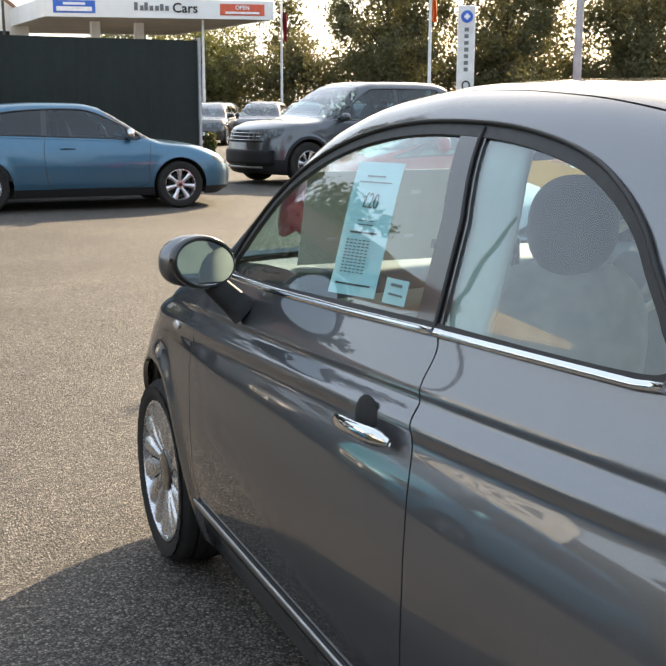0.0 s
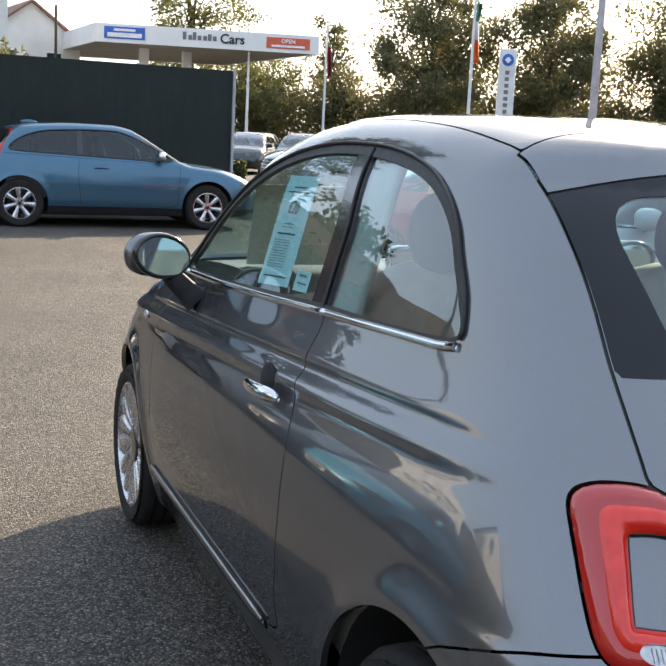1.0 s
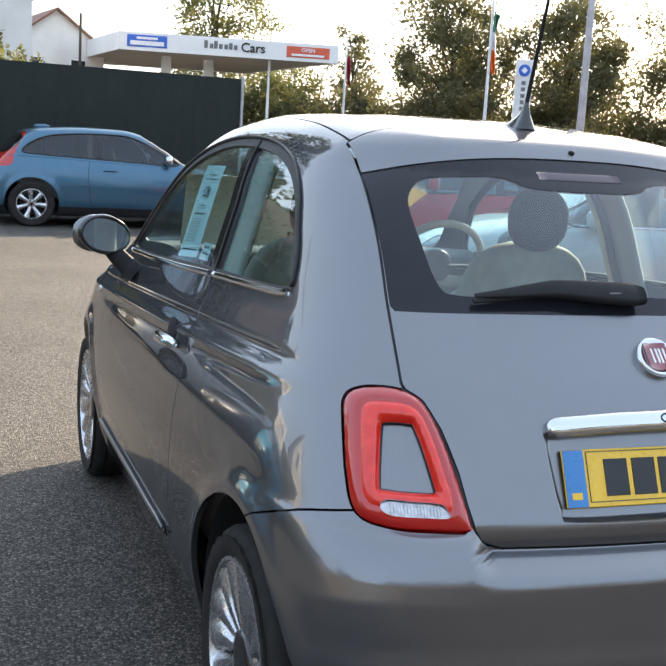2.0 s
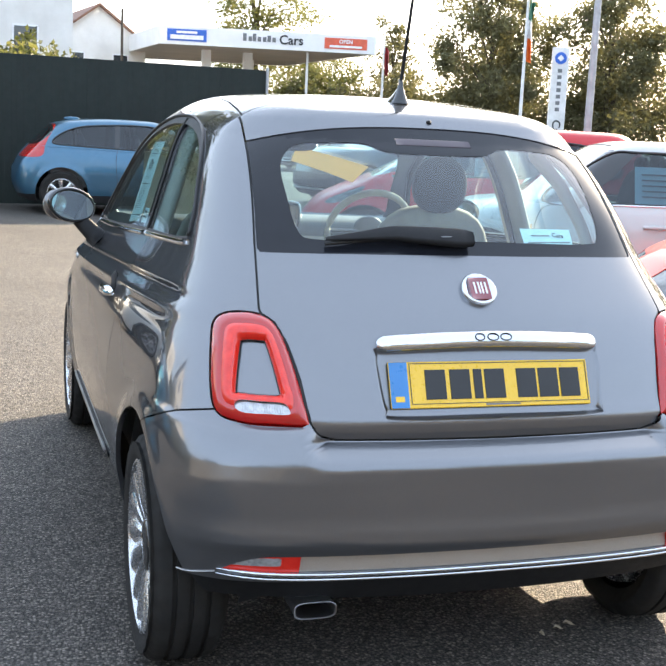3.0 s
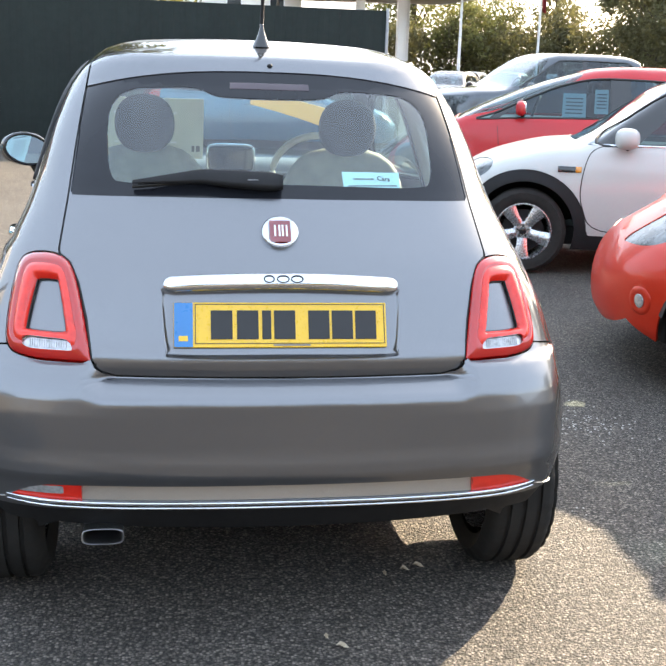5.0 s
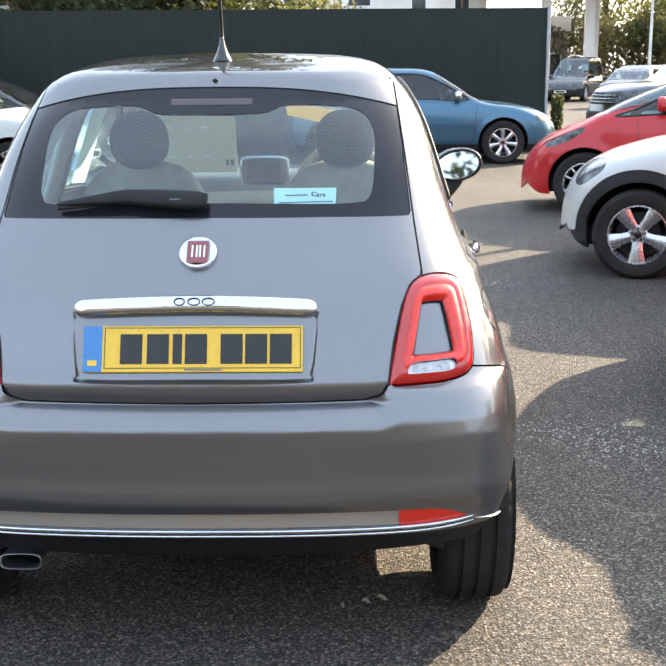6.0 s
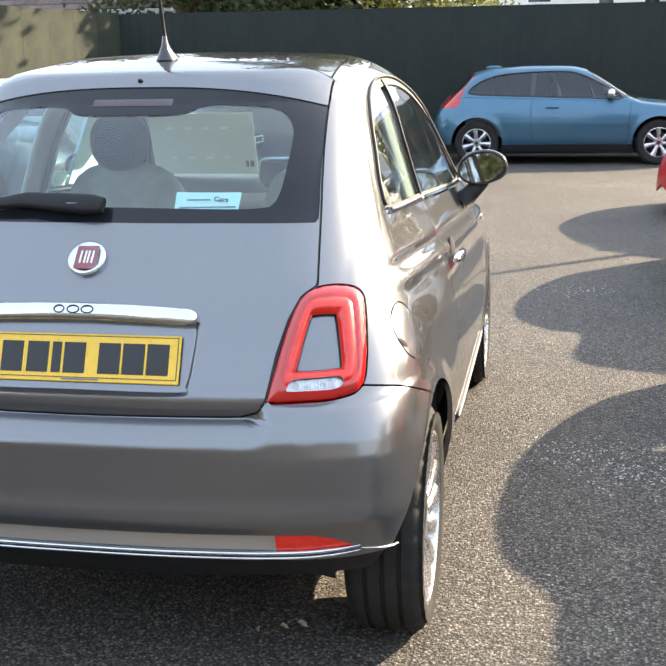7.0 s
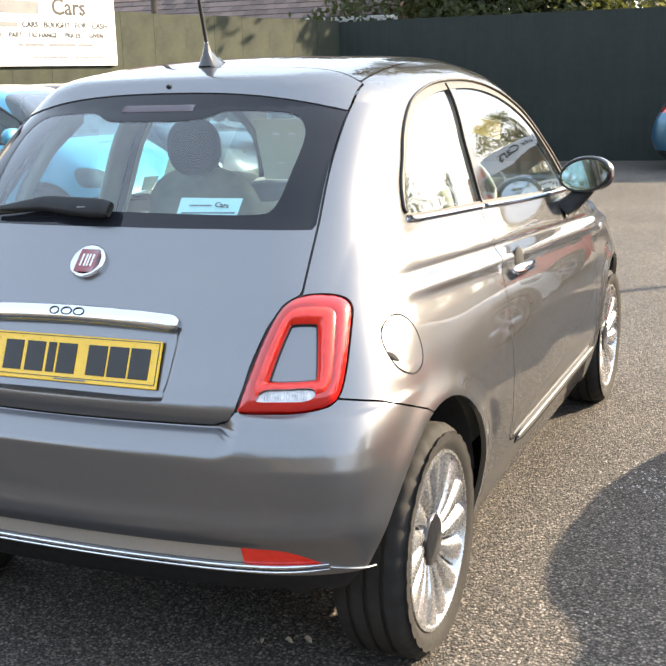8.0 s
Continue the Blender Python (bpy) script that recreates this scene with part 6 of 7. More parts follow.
# its side indicators and belt chrome
for s in (-1, 1):
    for nm, y0, y1, mat, lab in (("side_marker", 0.905, 1.03, M_GLOSSBLACK, "dark side marker with an amber end"), ("amber_lens", 0.865, 0.91, M_AMBER, "amber lens")):
        p = mini_shape.on_side(np.linspace(y0, y1, 5), np.full(5, 0.768), s, 0.004)
        ob = part(nm, sweep(p, 0.022, 0.008, mini_shape.normal(p), 10, power=3), mat, mini, lab)
    p = mini_shape.on_side(np.linspace(0.80, -1.45, 16), np.linspace(0.943, 0.966, 16), s, 0.003)
    part("belt_strip", sweep(p, 0.008, 0.005, mini_shape.normal(p), 8), M_CHROME, mini)

# orange-red hatchback, nose along -x
orange, orange_shape = parked("orange_hatchback", "bright orange-red five-door hatchback with slim headlamps", pose(3.715, 0.67, 0, 0, 0, 73), M_ORANGE, (3.87, 1.72, 1.48, 2.489, 0.62), (0.30, 0.195, 0.212, 16, "thin"),
       [[(0.85, 0.95), (0.2, 0.96), (-0.32, 0.97), (-0.32, 1.0), (-0.30, 1.33), (0.0, 1.36), (0.35, 1.27)], [(-0.40, 0.97), (-1.0, 1.0), (-1.35, 1.05), (-1.2, 1.25), (-0.9, 1.33), (-0.40, 1.34)]],
       doors=[[(-0.36, 0.96), (-0.38, 0.4), (0.0, 0.33), (0.6, 0.35), (0.74, 0.93)]], lamp=[(1.41, 0.798), (1.56, 0.790), (1.66, 0.757), (1.74, 0.692), (1.775, 0.650), (1.745, 0.632), (1.65, 0.650), (1.53, 0.708)],
       grille=False, plate=False, mirror=(0.62, 0.98), handles=[(-0.2, 0.80)], step=0.03, belt=0.95, bonnet=0.94, screen_foot=1.0, roof_front=0.18, nose_high=0.64,
       curves=dict(top=[(-2.05, 0.95), (-1.9, 1.2), (-1.65, 1.40), (-1.2, 1.465), (-0.6, 1.48), (-0.1, 1.465), (0.18, 1.42), (0.6, 1.20), (0.96, 0.98), (1.08, 0.93), (1.25, 0.895), (1.40, 0.86), (1.54, 0.82), (1.64, 0.765), (1.74, 0.69), (1.82, 0.57), (1.92, 0.4)]))

# its fog lamps in round pockets
for s in (-1, 1):
    p = orange_shape.on_side([1.68], [0.405], s, 0.0)
    c, nn = Vector(p[0]), Vector(orange_shape.normal(p)[0])
    m = Matrix.Translation(c) @ nn.to_track_quat("Y", "Z").to_matrix().to_4x4()
    ring = part("fog_lamp", moved(lathe([(0.030, 0.000), (0.046, 0.006), (0.062, 0.004), (0.070, -0.004)], 24, "y"), m), M_ORANGE, orange, "round bumper fog lamp")
    part("lens", moved(blob((0, 0.004, 0), (0.030, 0.007, 0.034), 2, 18, 8), m), M_LAMPCLEAR, ring)

# red hatchback beyond, nose along -x
parked("red_hatchback", "red five-door hatchback with a steep nose", pose(4.08, 7.46, 0, 0, 0, 73), M_RED, (4.0, 1.74, 1.53, 2.51, 0.74), (0.305, 0.195, 0.205, 10, "thin"),
       [[(0.98, 0.965), (0.5, 0.99), (-0.42, 1.01), (-1.0, 1.02), (-1.4, 1.07), (-1.3, 1.28), (-1.0, 1.375), (-0.52, 1.40), (-0.15, 1.39), (0.2, 1.30), (0.5, 1.17), (0.8, 1.03)]],
       strips=[((0.80, 0.99), (0.60, 1.12), 0.05), ((-0.46, 1.0), (-0.44, 1.4), 0.10)],
       doors=[[(-0.47, 1.0), (-0.48, 0.4), (0.0, 0.33), (0.62, 0.35), (0.78, 0.98)], [(-0.48, 0.4), (-0.8, 0.35), (-1.0, 0.6), (-1.3, 1.0)]], lamp=[(1.26, 0.86), (1.42, 0.81), (1.62, 0.72), (1.68, 0.665), (1.56, 0.67), (1.34, 0.77)],
       grille=False, plate=False, mirror=(0.52, 1.04), handles=[(-0.25, 0.88), (-1.2, 0.90)], step=0.036, papers=[(-1, 0.01, 1.125, 0.12, 0.13), (-1, -0.26, 1.18, 0.07, 0.12)], belt=1.01, bonnet=0.97, screen_foot=1.15, roof_front=-0.10, nose_high=0.74,
       curves=dict(top=[(-2.15, 1.0), (-2.0, 1.3), (-1.8, 1.46), (-1.27, 1.525), (-0.6, 1.53), (-0.24, 1.505), (0.1, 1.42), (0.85, 1.15), (1.15, 1.0), (1.28, 0.93), (1.55, 0.82), (1.76, 0.72), (1.98, 0.55)],
                   fore=[(0.10, 1.93), (0.20, 1.985), (0.28, 1.985), (0.5, 1.97), (0.72, 1.92), (0.87, 1.75), (1.53, 1.5)]))

# slate pickup past the end of the fence, nose towards the yard
pickup, pickup_shape = parked("slate_pickup", "slate grey double-cab pickup truck", pose(7.25, 17.75, 0, 0, 0, 101), M_SLATE, (5.25, 1.95, 1.86, 3.10, 0.92), (0.385, 0.245, 0.23, 7, "star"),
       [[(0.98, 1.15), (0.1, 1.17), (-0.48, 1.18), (-1.58, 1.20), (-1.66, 1.25), (-1.58, 1.66), (-1.1, 1.71), (-0.1, 1.71), (0.14, 1.66), (0.55, 1.42)]], strips=[((-0.52, 1.18), (-0.50, 1.7), 0.05), ((0.86, 1.15), (0.72, 1.34), 0.035)],
       doors=[[(-0.55, 1.19), (-0.56, 0.6), (-0.5, 0.5), (0.7, 0.5), (0.95, 0.8), (0.98, 1.13)], [(-0.56, 0.6), (-1.0, 0.55), (-1.4, 1.0), (-1.62, 1.2)]], lamp=[(2.02, 1.00), (2.22, 0.99), (2.40, 0.95), (2.43, 0.82), (2.28, 0.80), (2.10, 0.86)],
       mirror=(0.78, 1.16), step=0.04, grille=[(-0.58, 0.95), (-0.62, 0.80), (-0.50, 0.76), (0.50, 0.76), (0.62, 0.80), (0.58, 0.95), (0, 0.97)], handles=[(-0.35, 1.04), (-1.3, 1.04)], tail_kind="pickup", cladding=(0.46, 0.05),
       belt=1.18, bonnet=1.18, screen_foot=1.12, roof_front=0.20, nose_high=0.98, roof_back=-1.85, flare=0.035)
xs = np.linspace(-0.56, 0.56, 15)
for z in (0.80, 0.86, 0.92):
    p = pickup_shape.on_nose(xs, np.full(15, z), 0.004)
    part("grille_bar", sweep(p, 0.008, 0.008, pickup_shape.normal(p), 6), M_CHROME, pickup, "chrome grille bar")
p = pickup_shape.on_nose(np.linspace(-0.80, 0.80, 17), np.full(17, 0.50), 0.012)
part("bumper", sweep(p, 0.13, 0.03, pickup_shape.normal(p), 10, power=3), M_PLASTIC, pickup, "black lower front bumper")
p = pickup_shape.on_nose(np.linspace(-0.62, 0.62, 13), np.full(13, 0.33), 0.03)
part("skid_strip", sweep(p, 0.02, 0.015, pickup_shape.normal(p), 6), M_STEEL, pickup)

# the row along the boarded wall, noses along +x
parked("white_coupe", "white sporty car with slatted side lamps", pose(-5.05, 10.05, 0, 0, 0, -90), M_WHITE, (4.2, 1.75, 1.40, 2.6, 0.85), (0.315, 0.2, 0.21, 10, "thin"),
       [[(0.85, 0.95), (0.2, 0.96), (-0.42, 0.97), (-0.40, 1.26), (0.0, 1.28), (0.35, 1.20)], [(-0.50, 0.97), (-1.0, 1.0), (-1.4, 1.05), (-1.2, 1.2), (-0.9, 1.26), (-0.50, 1.27)]],
       lamp=[(1.45, 0.80), (1.72, 0.78), (1.92, 0.70), (1.90, 0.62), (1.70, 0.66)], mirror=(0.62, 0.98), belt=0.95, bonnet=0.96, screen_foot=1.05, roof_front=0.15)
parked("black_hatchback", "black hatchback beside the fence", pose(-5.45, 12.85, 0, 0, 0, -90), M_BLACKCAR, (4.2, 1.75, 1.45, 2.6, 0.85), (0.315, 0.2, 0.21, 10, "thin"),
       [[(0.85, 0.95), (0.2, 0.96), (-0.42, 0.97), (-0.40, 1.30), (0.0, 1.32), (0.35, 1.22)], [(-0.50, 0.97), (-1.0, 1.0), (-1.4, 1.05), (-1.2, 1.24), (-0.9, 1.30), (-0.50, 1.31)]],
       lamp=[(1.45, 0.80), (1.72, 0.78), (1.92, 0.70), (1.90, 0.62), (1.70, 0.66)], mirror=(0.62, 0.98), belt=0.95, bonnet=0.96, screen_foot=1.05, roof_front=0.15, step=0.06)
parked("navy_hatchback", "dark navy hatchback with a sheet in its window", pose(-6.05, 7.55, 0, 0, 0, -90), M_NAVY, (4.0, 1.72, 1.49, 2.5, 0.80), (0.305, 0.2, 0.205, 10, "thin"),
       [[(0.85, 0.97), (0.2, 0.97), (-0.32, 0.98), (-0.30, 1.34), (0.0, 1.36), (0.35, 1.26)], [(-0.42, 0.98), (-1.0, 1.0), (-1.35, 1.05), (-1.2, 1.26), (-0.9, 1.34), (-0.42, 1.35)]],
       lamp=[(1.45, 0.80), (1.68, 0.78), (1.86, 0.70), (1.84, 0.62), (1.66, 0.66)], mirror=(0.62, 0.98), papers=[(1, 0.1, 1.14, 0.14, 0.10)], step=0.06, belt=0.96, bonnet=0.96, screen_foot=1.0, roof_front=0.15)
parked("turquoise_hatchback", "bright turquoise small hatchback", pose(-5.75, 5.05, 0, 0, 0, -90), M_TURQ, (3.6, 1.64, 1.48, 2.3, 0.74), (0.29, 0.19, 0.20, 12, "thin"),
       [[(1.10, 0.97), (0.4, 0.97), (-0.12, 0.98), (-0.10, 1.33), (0.3, 1.35), (0.65, 1.24)], [(-0.22, 0.98), (-0.9, 1.0), (-1.2, 1.05), (-1.1, 1.26), (-0.8, 1.32), (-0.22, 1.34)]],
       lamp=[(1.45, 0.74), (1.58, 0.74), (1.70, 0.66), (1.66, 0.58), (1.50, 0.60)], mirror=(0.86, 0.98), papers=[(1, 0.30, 1.14, 0.14, 0.10)], step=0.05, belt=0.96, bonnet=0.96, screen_foot=1.2, roof_front=0.5)

# cars standing farther off, noses towards the yard
FAR = [("black_estate", "black estate car in a distant row", M_BLACKCAR, 10.3, 37.0, 1.48), ("black_suv", "black off-road car in a distant row", M_BLACKCAR, 9.9, 46.0, 1.86), ("navy_saloon", "dark navy saloon in a distant row", M_NAVY, 12.7, 38.0, 1.52),
       ("black_saloon", "black saloon in a distant row", M_BLACKCAR, 15.0, 39.4, 1.46), ("white_estate", "white estate in a distant row", M_WHITE, 13.8, 47.5, 1.50), ("grey_saloon", "slate grey saloon in a distant row", M_SLATE, 16.6, 38.0, 1.46),
       ("silver_saloon", "silver saloon in a distant row", M_SILVER, 19.0, 40.0, 1.46), ("white_estate", "white estate in a distant row", M_WHITE, 17.5, 46.0, 1.50), ("black_estate", "black estate car in a distant row", M_BLACKCAR, 21.8, 42.0, 1.48)]
for nm, lab, mat, x, y, hh in FAR:
    parked(nm, lab, pose(x, y, 0, 0, 0, 152), mat, (4.4, 1.78, hh, 2.65, 0.85), (0.33, 0.21, 0.21, 10, "far"),
           [[(0.85, 0.95), (0.2, 0.96), (-0.42, 0.97), (-0.40, hh - 0.15), (0.0, hh - 0.13), (0.35, hh - 0.25)], [(-0.50, 0.97), (-1.0, 0.98), (-1.5, 1.02), (-1.3, hh - 0.25), (-0.9, hh - 0.16), (-0.50, hh - 0.15)]],
           lamp=[(1.60, 0.80), (1.85, 0.77), (2.05, 0.70), (2.02, 0.62), (1.75, 0.66)], mirror=(0.62, 0.98), step=0.085, group="distant parked cars", belt=0.95, bonnet=0.97, screen_foot=1.05, roof_front=0.15)

# ---- beyond the yard: canopy, poles, houses, trees ----
def canopy():
    a, b, c = Vector((7.07, 52.0, 0)), Vector((17.4, 49.6, 0)), Vector((6.18, 66.2, 0))
    d = b + (c - a)
    top = thing("forecourt_canopy", None, "flat white filling station canopy with signs on its fascia", "canopy")
    ring = [a, b, d, c]
    mid = (a + b + c + d) / 4
    for i in range(4):
        p, q = ring[i], ring[(i + 1) % 4]
        u = (q - p).normalized()
        n = Vector((u.y, -u.x, 0))
        vs = [p, q, q - n * 0.12, p - n * 0.12]
        vs = [(v.x, v.y, z) for z in (5.33, 6.19) for v in vs]
        part("fascia", (vs, [(0, 1, 5, 4), (1, 2, 6, 5), (2, 3, 7, 6), (3, 0, 4, 7), (4, 5, 6, 7), (3, 2, 1, 0)], None, False), M_CANOPY, top)
    low = [mid + (v - mid) * 0.985 for v in ring]
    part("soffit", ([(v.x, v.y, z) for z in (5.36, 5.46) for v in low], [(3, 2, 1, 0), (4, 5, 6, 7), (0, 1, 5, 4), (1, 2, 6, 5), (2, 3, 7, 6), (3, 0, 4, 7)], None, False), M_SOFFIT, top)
    for k, j in ((0.30, 0.25), (0.52, 0.30), (0.70, 0.75)):
        p = a + (b - a) * k + (c - a) * j
        part("column", block(p.x - 0.22, p.x + 0.22, p.y - 0.22, p.y + 0.22, 0, 5.37, 0.02), M_CANOPY, top)
    u = (b - a).normalized()
    n = Vector((u.y, -u.x, 0))
    m = Matrix.Translation(a + n * 0.01) @ Matrix((u, Vector((0, 0, 1)), n)).transposed().to_4x4()
    L = (b - a).length
    def bar(name, x0, x1, z0, z1, mat, out):
        ob = part(name, block(x0, x1, z0, z1, out, out + 0.02, 0), mat, top)
        ob.matrix_local = m
        return ob
    bar("phone_panel", 0.40, 2.30, 5.50, 6.06, M_SIGNBLUE, 0.0)
    bar("bar", 0.85, 1.85, 5.86, 5.97, M_WHITEPRINT, 0.03)
    bar("bar", 0.55, 2.15, 5.58, 5.78, M_WHITEPRINT, 0.03)
    for i, (x, h) in enumerate(((4.15, 0.36), (4.42, 0.22), (4.62, 0.36), (4.86, 0.22), (5.12, 0.22), (5.34, 0.30), (5.58, 0.22))):
        bar("bar", x - 0.085, x + 0.085, 5.66, 5.66 + h, M_GREYINK, 0.0)
    ob = plate_text("Cars", 0.62, m @ Matrix.Translation((6.42, 5.78, 0.02)), M_INK, top, "word", 0.01, True)
    bar("open_panel", 8.05, 10.15, 5.50, 6.02, M_SIGNRED, 0.0)
    plate_text("OPEN", 0.26, m @ Matrix.Translation((9.1, 5.85, 0.04)), M_WHITEPRINT, top, "word", 0.01, True)
    bar("bar", 8.3, 9.9, 5.57, 5.67, M_WHITEPRINT, 0.03)
    return top


canopy()


def pole(name, label, category, x, y, height, r, mat, flag=None, head=False):
    p = thing(name, Matrix.Translation((x, y, 0)), label, category)
    part("shaft", lathe([(r * 1.25, 0), (r * 1.2, 0.6), (r, 0.7), (r * 0.72, height), (0, height + 0.03)], 16, "z"), mat, p)
    part("base", lathe([(r * 2.2, 0), (r * 2.2, 0.04), (r * 1.4, 0.10)], 16, "z"), M_GALV, p)
    if flag:
        n = 14
        for k, (z0, z1, fm) in enumerate(flag):
            vs, fs = [], []
            for j in range(5):
                z = z0 + (z1 - z0) * j / 4
                for i in range(n + 1):
                    a = i / n
                    vs.append((r + 0.22 * a + 0.05 * math.sin(9 * a + z * 3), 0.14 * math.sin(7 * a + z * 2.2), z - 0.25 * a))
            fs = [(j * (n + 1) + i, j * (n + 1) + i + 1, (j + 1) * (n + 1) + i + 1, (j + 1) * (n + 1) + i) for j in range(4) for i in range(n)]
            part("flag", (vs, fs), fm, p, "limp flag")
    return p


pole("flag_pole", "white flag pole with a limp dark red flag", "flag pole", 18.3, 51.0, 6.9, 0.07, M_POLE, [(4.6, 5.9, M_FLAG3)])
pole("flag_pole", "tall white flag pole with an orange and green flag", "flag pole", 20.7, 40.0, 8.2, 0.075, M_POLE, [(4.9, 5.8, M_FLAG1), (5.8, 6.5, M_WHITEPRINT), (6.5, 7.4, M_FLAG2)])
pole("lamp_column", "grey steel lamp column behind parked cars", "lamp post", 6.37, 9.15, 4.3, 0.055, M_GALV)
pole("lamp_column", "slim pale lamp column by the canopy", "lamp post", 14.3, 51.0, 5.3, 0.08, M_POLE)


def totem():
    t = thing("totem_sign", Matrix.Translation((22.4, 40.0, 0)) @ Matrix.Rotation(radians(-22), 4, "Z"), "tall white dealer totem with a blue emblem", "sign")
    part("slab", block(-0.36, 0.36, -0.11, 0.11, 0.0, 5.45, 0.03), M_POLE, t)
    ring = part("emblem", lathe([(0.0, 0.02), (0.25, 0.02), (0.25, 0.0)], 28, "y"), M_SIGNBLUE, t)
    ring.matrix_local = Matrix.Translation((0.0, -0.115, 5.0)) @ Matrix.Rotation(math.pi, 4, "Z")
    e = part("mark", block(-0.10, 0.10, -0.02, 0.0, -0.10, 0.10, 0.02), M_WHITEPRINT, t)
    e.matrix_local = Matrix.Translation((0, -0.135, 5.0)) @ Matrix.Rotation(radians(45), 4, "Y")
    for i in range(7):
        part("bar", block(-0.09, 0.09, -0.118, -0.108, 4.4 - 0.27 * i, 4.56 - 0.27 * i, 0), M_GREYINK, t)
    plate_text("Cars", 0.50, Matrix.Translation((0, -0.12, 1.95)) @ Matrix.Rotation(radians(90), 4, "X") @ Matrix.Rotation(radians(-90), 4, "Z"), M_INK, t, "word", 0.01, True)


totem()


def gable_house(name, label, m, w, d, eave, ridge, wall, roof, windows=()):
    h = thing(name, m, label, "house")
    vs = [(-w / 2, -d / 2, 0), (w / 2, -d / 2, 0), (w / 2, d / 2, 0), (-w / 2, d / 2, 0), (-w / 2, -d / 2, eave), (w / 2, -d / 2, eave), (w / 2, d / 2, eave), (-w / 2, d / 2, eave), (0, -d / 2, ridge), (0, d / 2, ridge)]
    part("wall", (vs, [(0, 1, 5, 8, 4), (1, 2, 6, 5), (2, 3, 7, 9, 6), (3, 0, 4, 7)], None, False), wall, h)
    k = (ridge - eave) / (w / 2)
    for s in (-1, 1):
        x = s * (w / 2 + 0.35)
        z = eave - 0.35 * k
        q = [(0, -d / 2 - 0.3, ridge), (x, -d / 2 - 0.3, z), (x, d / 2 + 0.3, z), (0, d / 2 + 0.3, ridge)]
        part("roof", (q + [(a, b, c + 0.14) for a, b, c in q], [(3, 2, 1, 0), (4, 5, 6, 7), (0, 1, 5, 4), (1, 2, 6, 5), (2, 3, 7, 6)], None, False), roof, h)
    for x, z, ww, hh in windows:
        wn = part("window", block(x - ww / 2, x + ww / 2, -d / 2 - 0.03, -d / 2 + 0.05, z - hh / 2, z + hh / 2, 0.01), M_WHITEPRINT, h)
        part("pane", block(x - ww / 2 + 0.07, x + ww / 2 - 0.07, -d / 2 - 0.035, -d / 2, z - hh / 2 + 0.07, z + hh / 2 - 0.07, 0), M_WINDOW, wn)
    return h


gable_house("house", "white house with a brown clay roof behind the fence", Matrix.Translation((4.3, 64, 0)) @ Matrix.Rotation(radians(8), 4, "Z"), 5.2, 9, 5.7, 7.6, M_RENDER, M_ROOFBROWN, [(-1.2, 4.6, 0.9, 1.1), (1.2, 4.6, 0.9, 1.1)])
gable_house("cottage", "low white building seen above the fence", Matrix.Translation((-1.0, 46, 0)) @ Matrix.Rotation(radians(4), 4, "Z"), 6.0, 8, 6.6, 8.6, M_RENDER, M_ROOFBROWN, [(-1.4, 4.4, 1.0, 1.2), (1.2, 4.4, 1.0, 1.2)])
gable_house("house", "white gabled house with dark slates beyond the boarded wall", Matrix.Translation((-19.5, 8.5, 0)) @ Matrix.Rotation(radians(82), 4, "Z"), 7.0, 8.0, 4.4, 7.4, M_RENDER, M_SLATES, [(-1.7, 3.2, 1.1, 1.3), (1.7, 3.2, 1.1, 1.3), (0.0, 5.4, 1.0, 1.1)])
pole("service_pole", "slim dark pole beyond the boarded wall", "utility pole", -8.5, 12.5, 5.1, 0.06, M_BARK)
pole("service_pole", "wooden cable pole beside a house", "utility pole", 6.0, 58.0, 7.4, 0.09, M_BARK)


def tiled_shed():
    """A low building whose tiled roof slopes down to the fence."""
    h = thing("tiled_outbuilding", Matrix.Translation((-11.6, 17.6, 0)) @ Matrix.Rotation(radians(5), 4, "Z"), "low brick outbuilding with a red clay tiled roof", "building")
    part("wall", block(-5, 5, 0, 6, 0, 2.75, 0.02), M_BRICK, h)
    part("roof", ([(-5.4, -0.45, 2.62), (5.4, -0.45, 2.62), (5.4, 3, 4.4), (-5.4, 3, 4.4), (-5.4, 6.4, 2.62), (5.4, 6.4, 2.62)], [(0, 1, 2, 3), (3, 2, 5, 4)], None, False), M_BRICK, h)
    part("gutter", block(-5.45, 5.45, -0.62, -0.50, 2.55, 2.65, 0.02), M_POLE, h)
    tile = mesh_of("tile", *block(-0.125, 0.125, 0, 0.30, 0, 0.03, 0.006, 1))
    tile.materials.append(M_ROOF)
    slope = math.atan2(1.78, 3.45)
    for row in range(7):
        for i in range(42):
            ob = part("tile", tile, M_ROOF, h)
            y, z = -0.50 + row * 0.255 * math.cos(slope), 2.64 + row * 0.255 * math.sin(slope)
            ob.matrix_local = Matrix.Translation((-5.3 + i * 0.254 + 0.127 * (row % 2), y, z + 0.012)) @ Matrix.Rotation(slope - 0.06, 4, "X")


def leaf_cloud(points, size, rng):
    """One mesh of small folded leaves at the points."""
    n = len(points)
    a = rng.normal(size=(n, 3))
    a /= np.linalg.norm(a, axis=1)[:, None]
    b = np.cross(a, rng.normal(size=(n, 3)))
    b /= np.linalg.norm(b, axis=1)[:, None]
    c = np.cross(a, b)
    s = size * rng.uniform(0.6, 1.3, (n, 1))
    v = np.stack([points - a * s, points + b * s * 0.55 + c * s * 0.15, points + a * s, points - b * s * 0.55 + c * s * 0.15], 1).reshape(-1, 3)
    f = np.arange(4 * n).reshape(n, 4)
    me = bpy.data.meshes.new("leaves")
    me.from_pydata(v.tolist(), [], f.tolist())
    return me


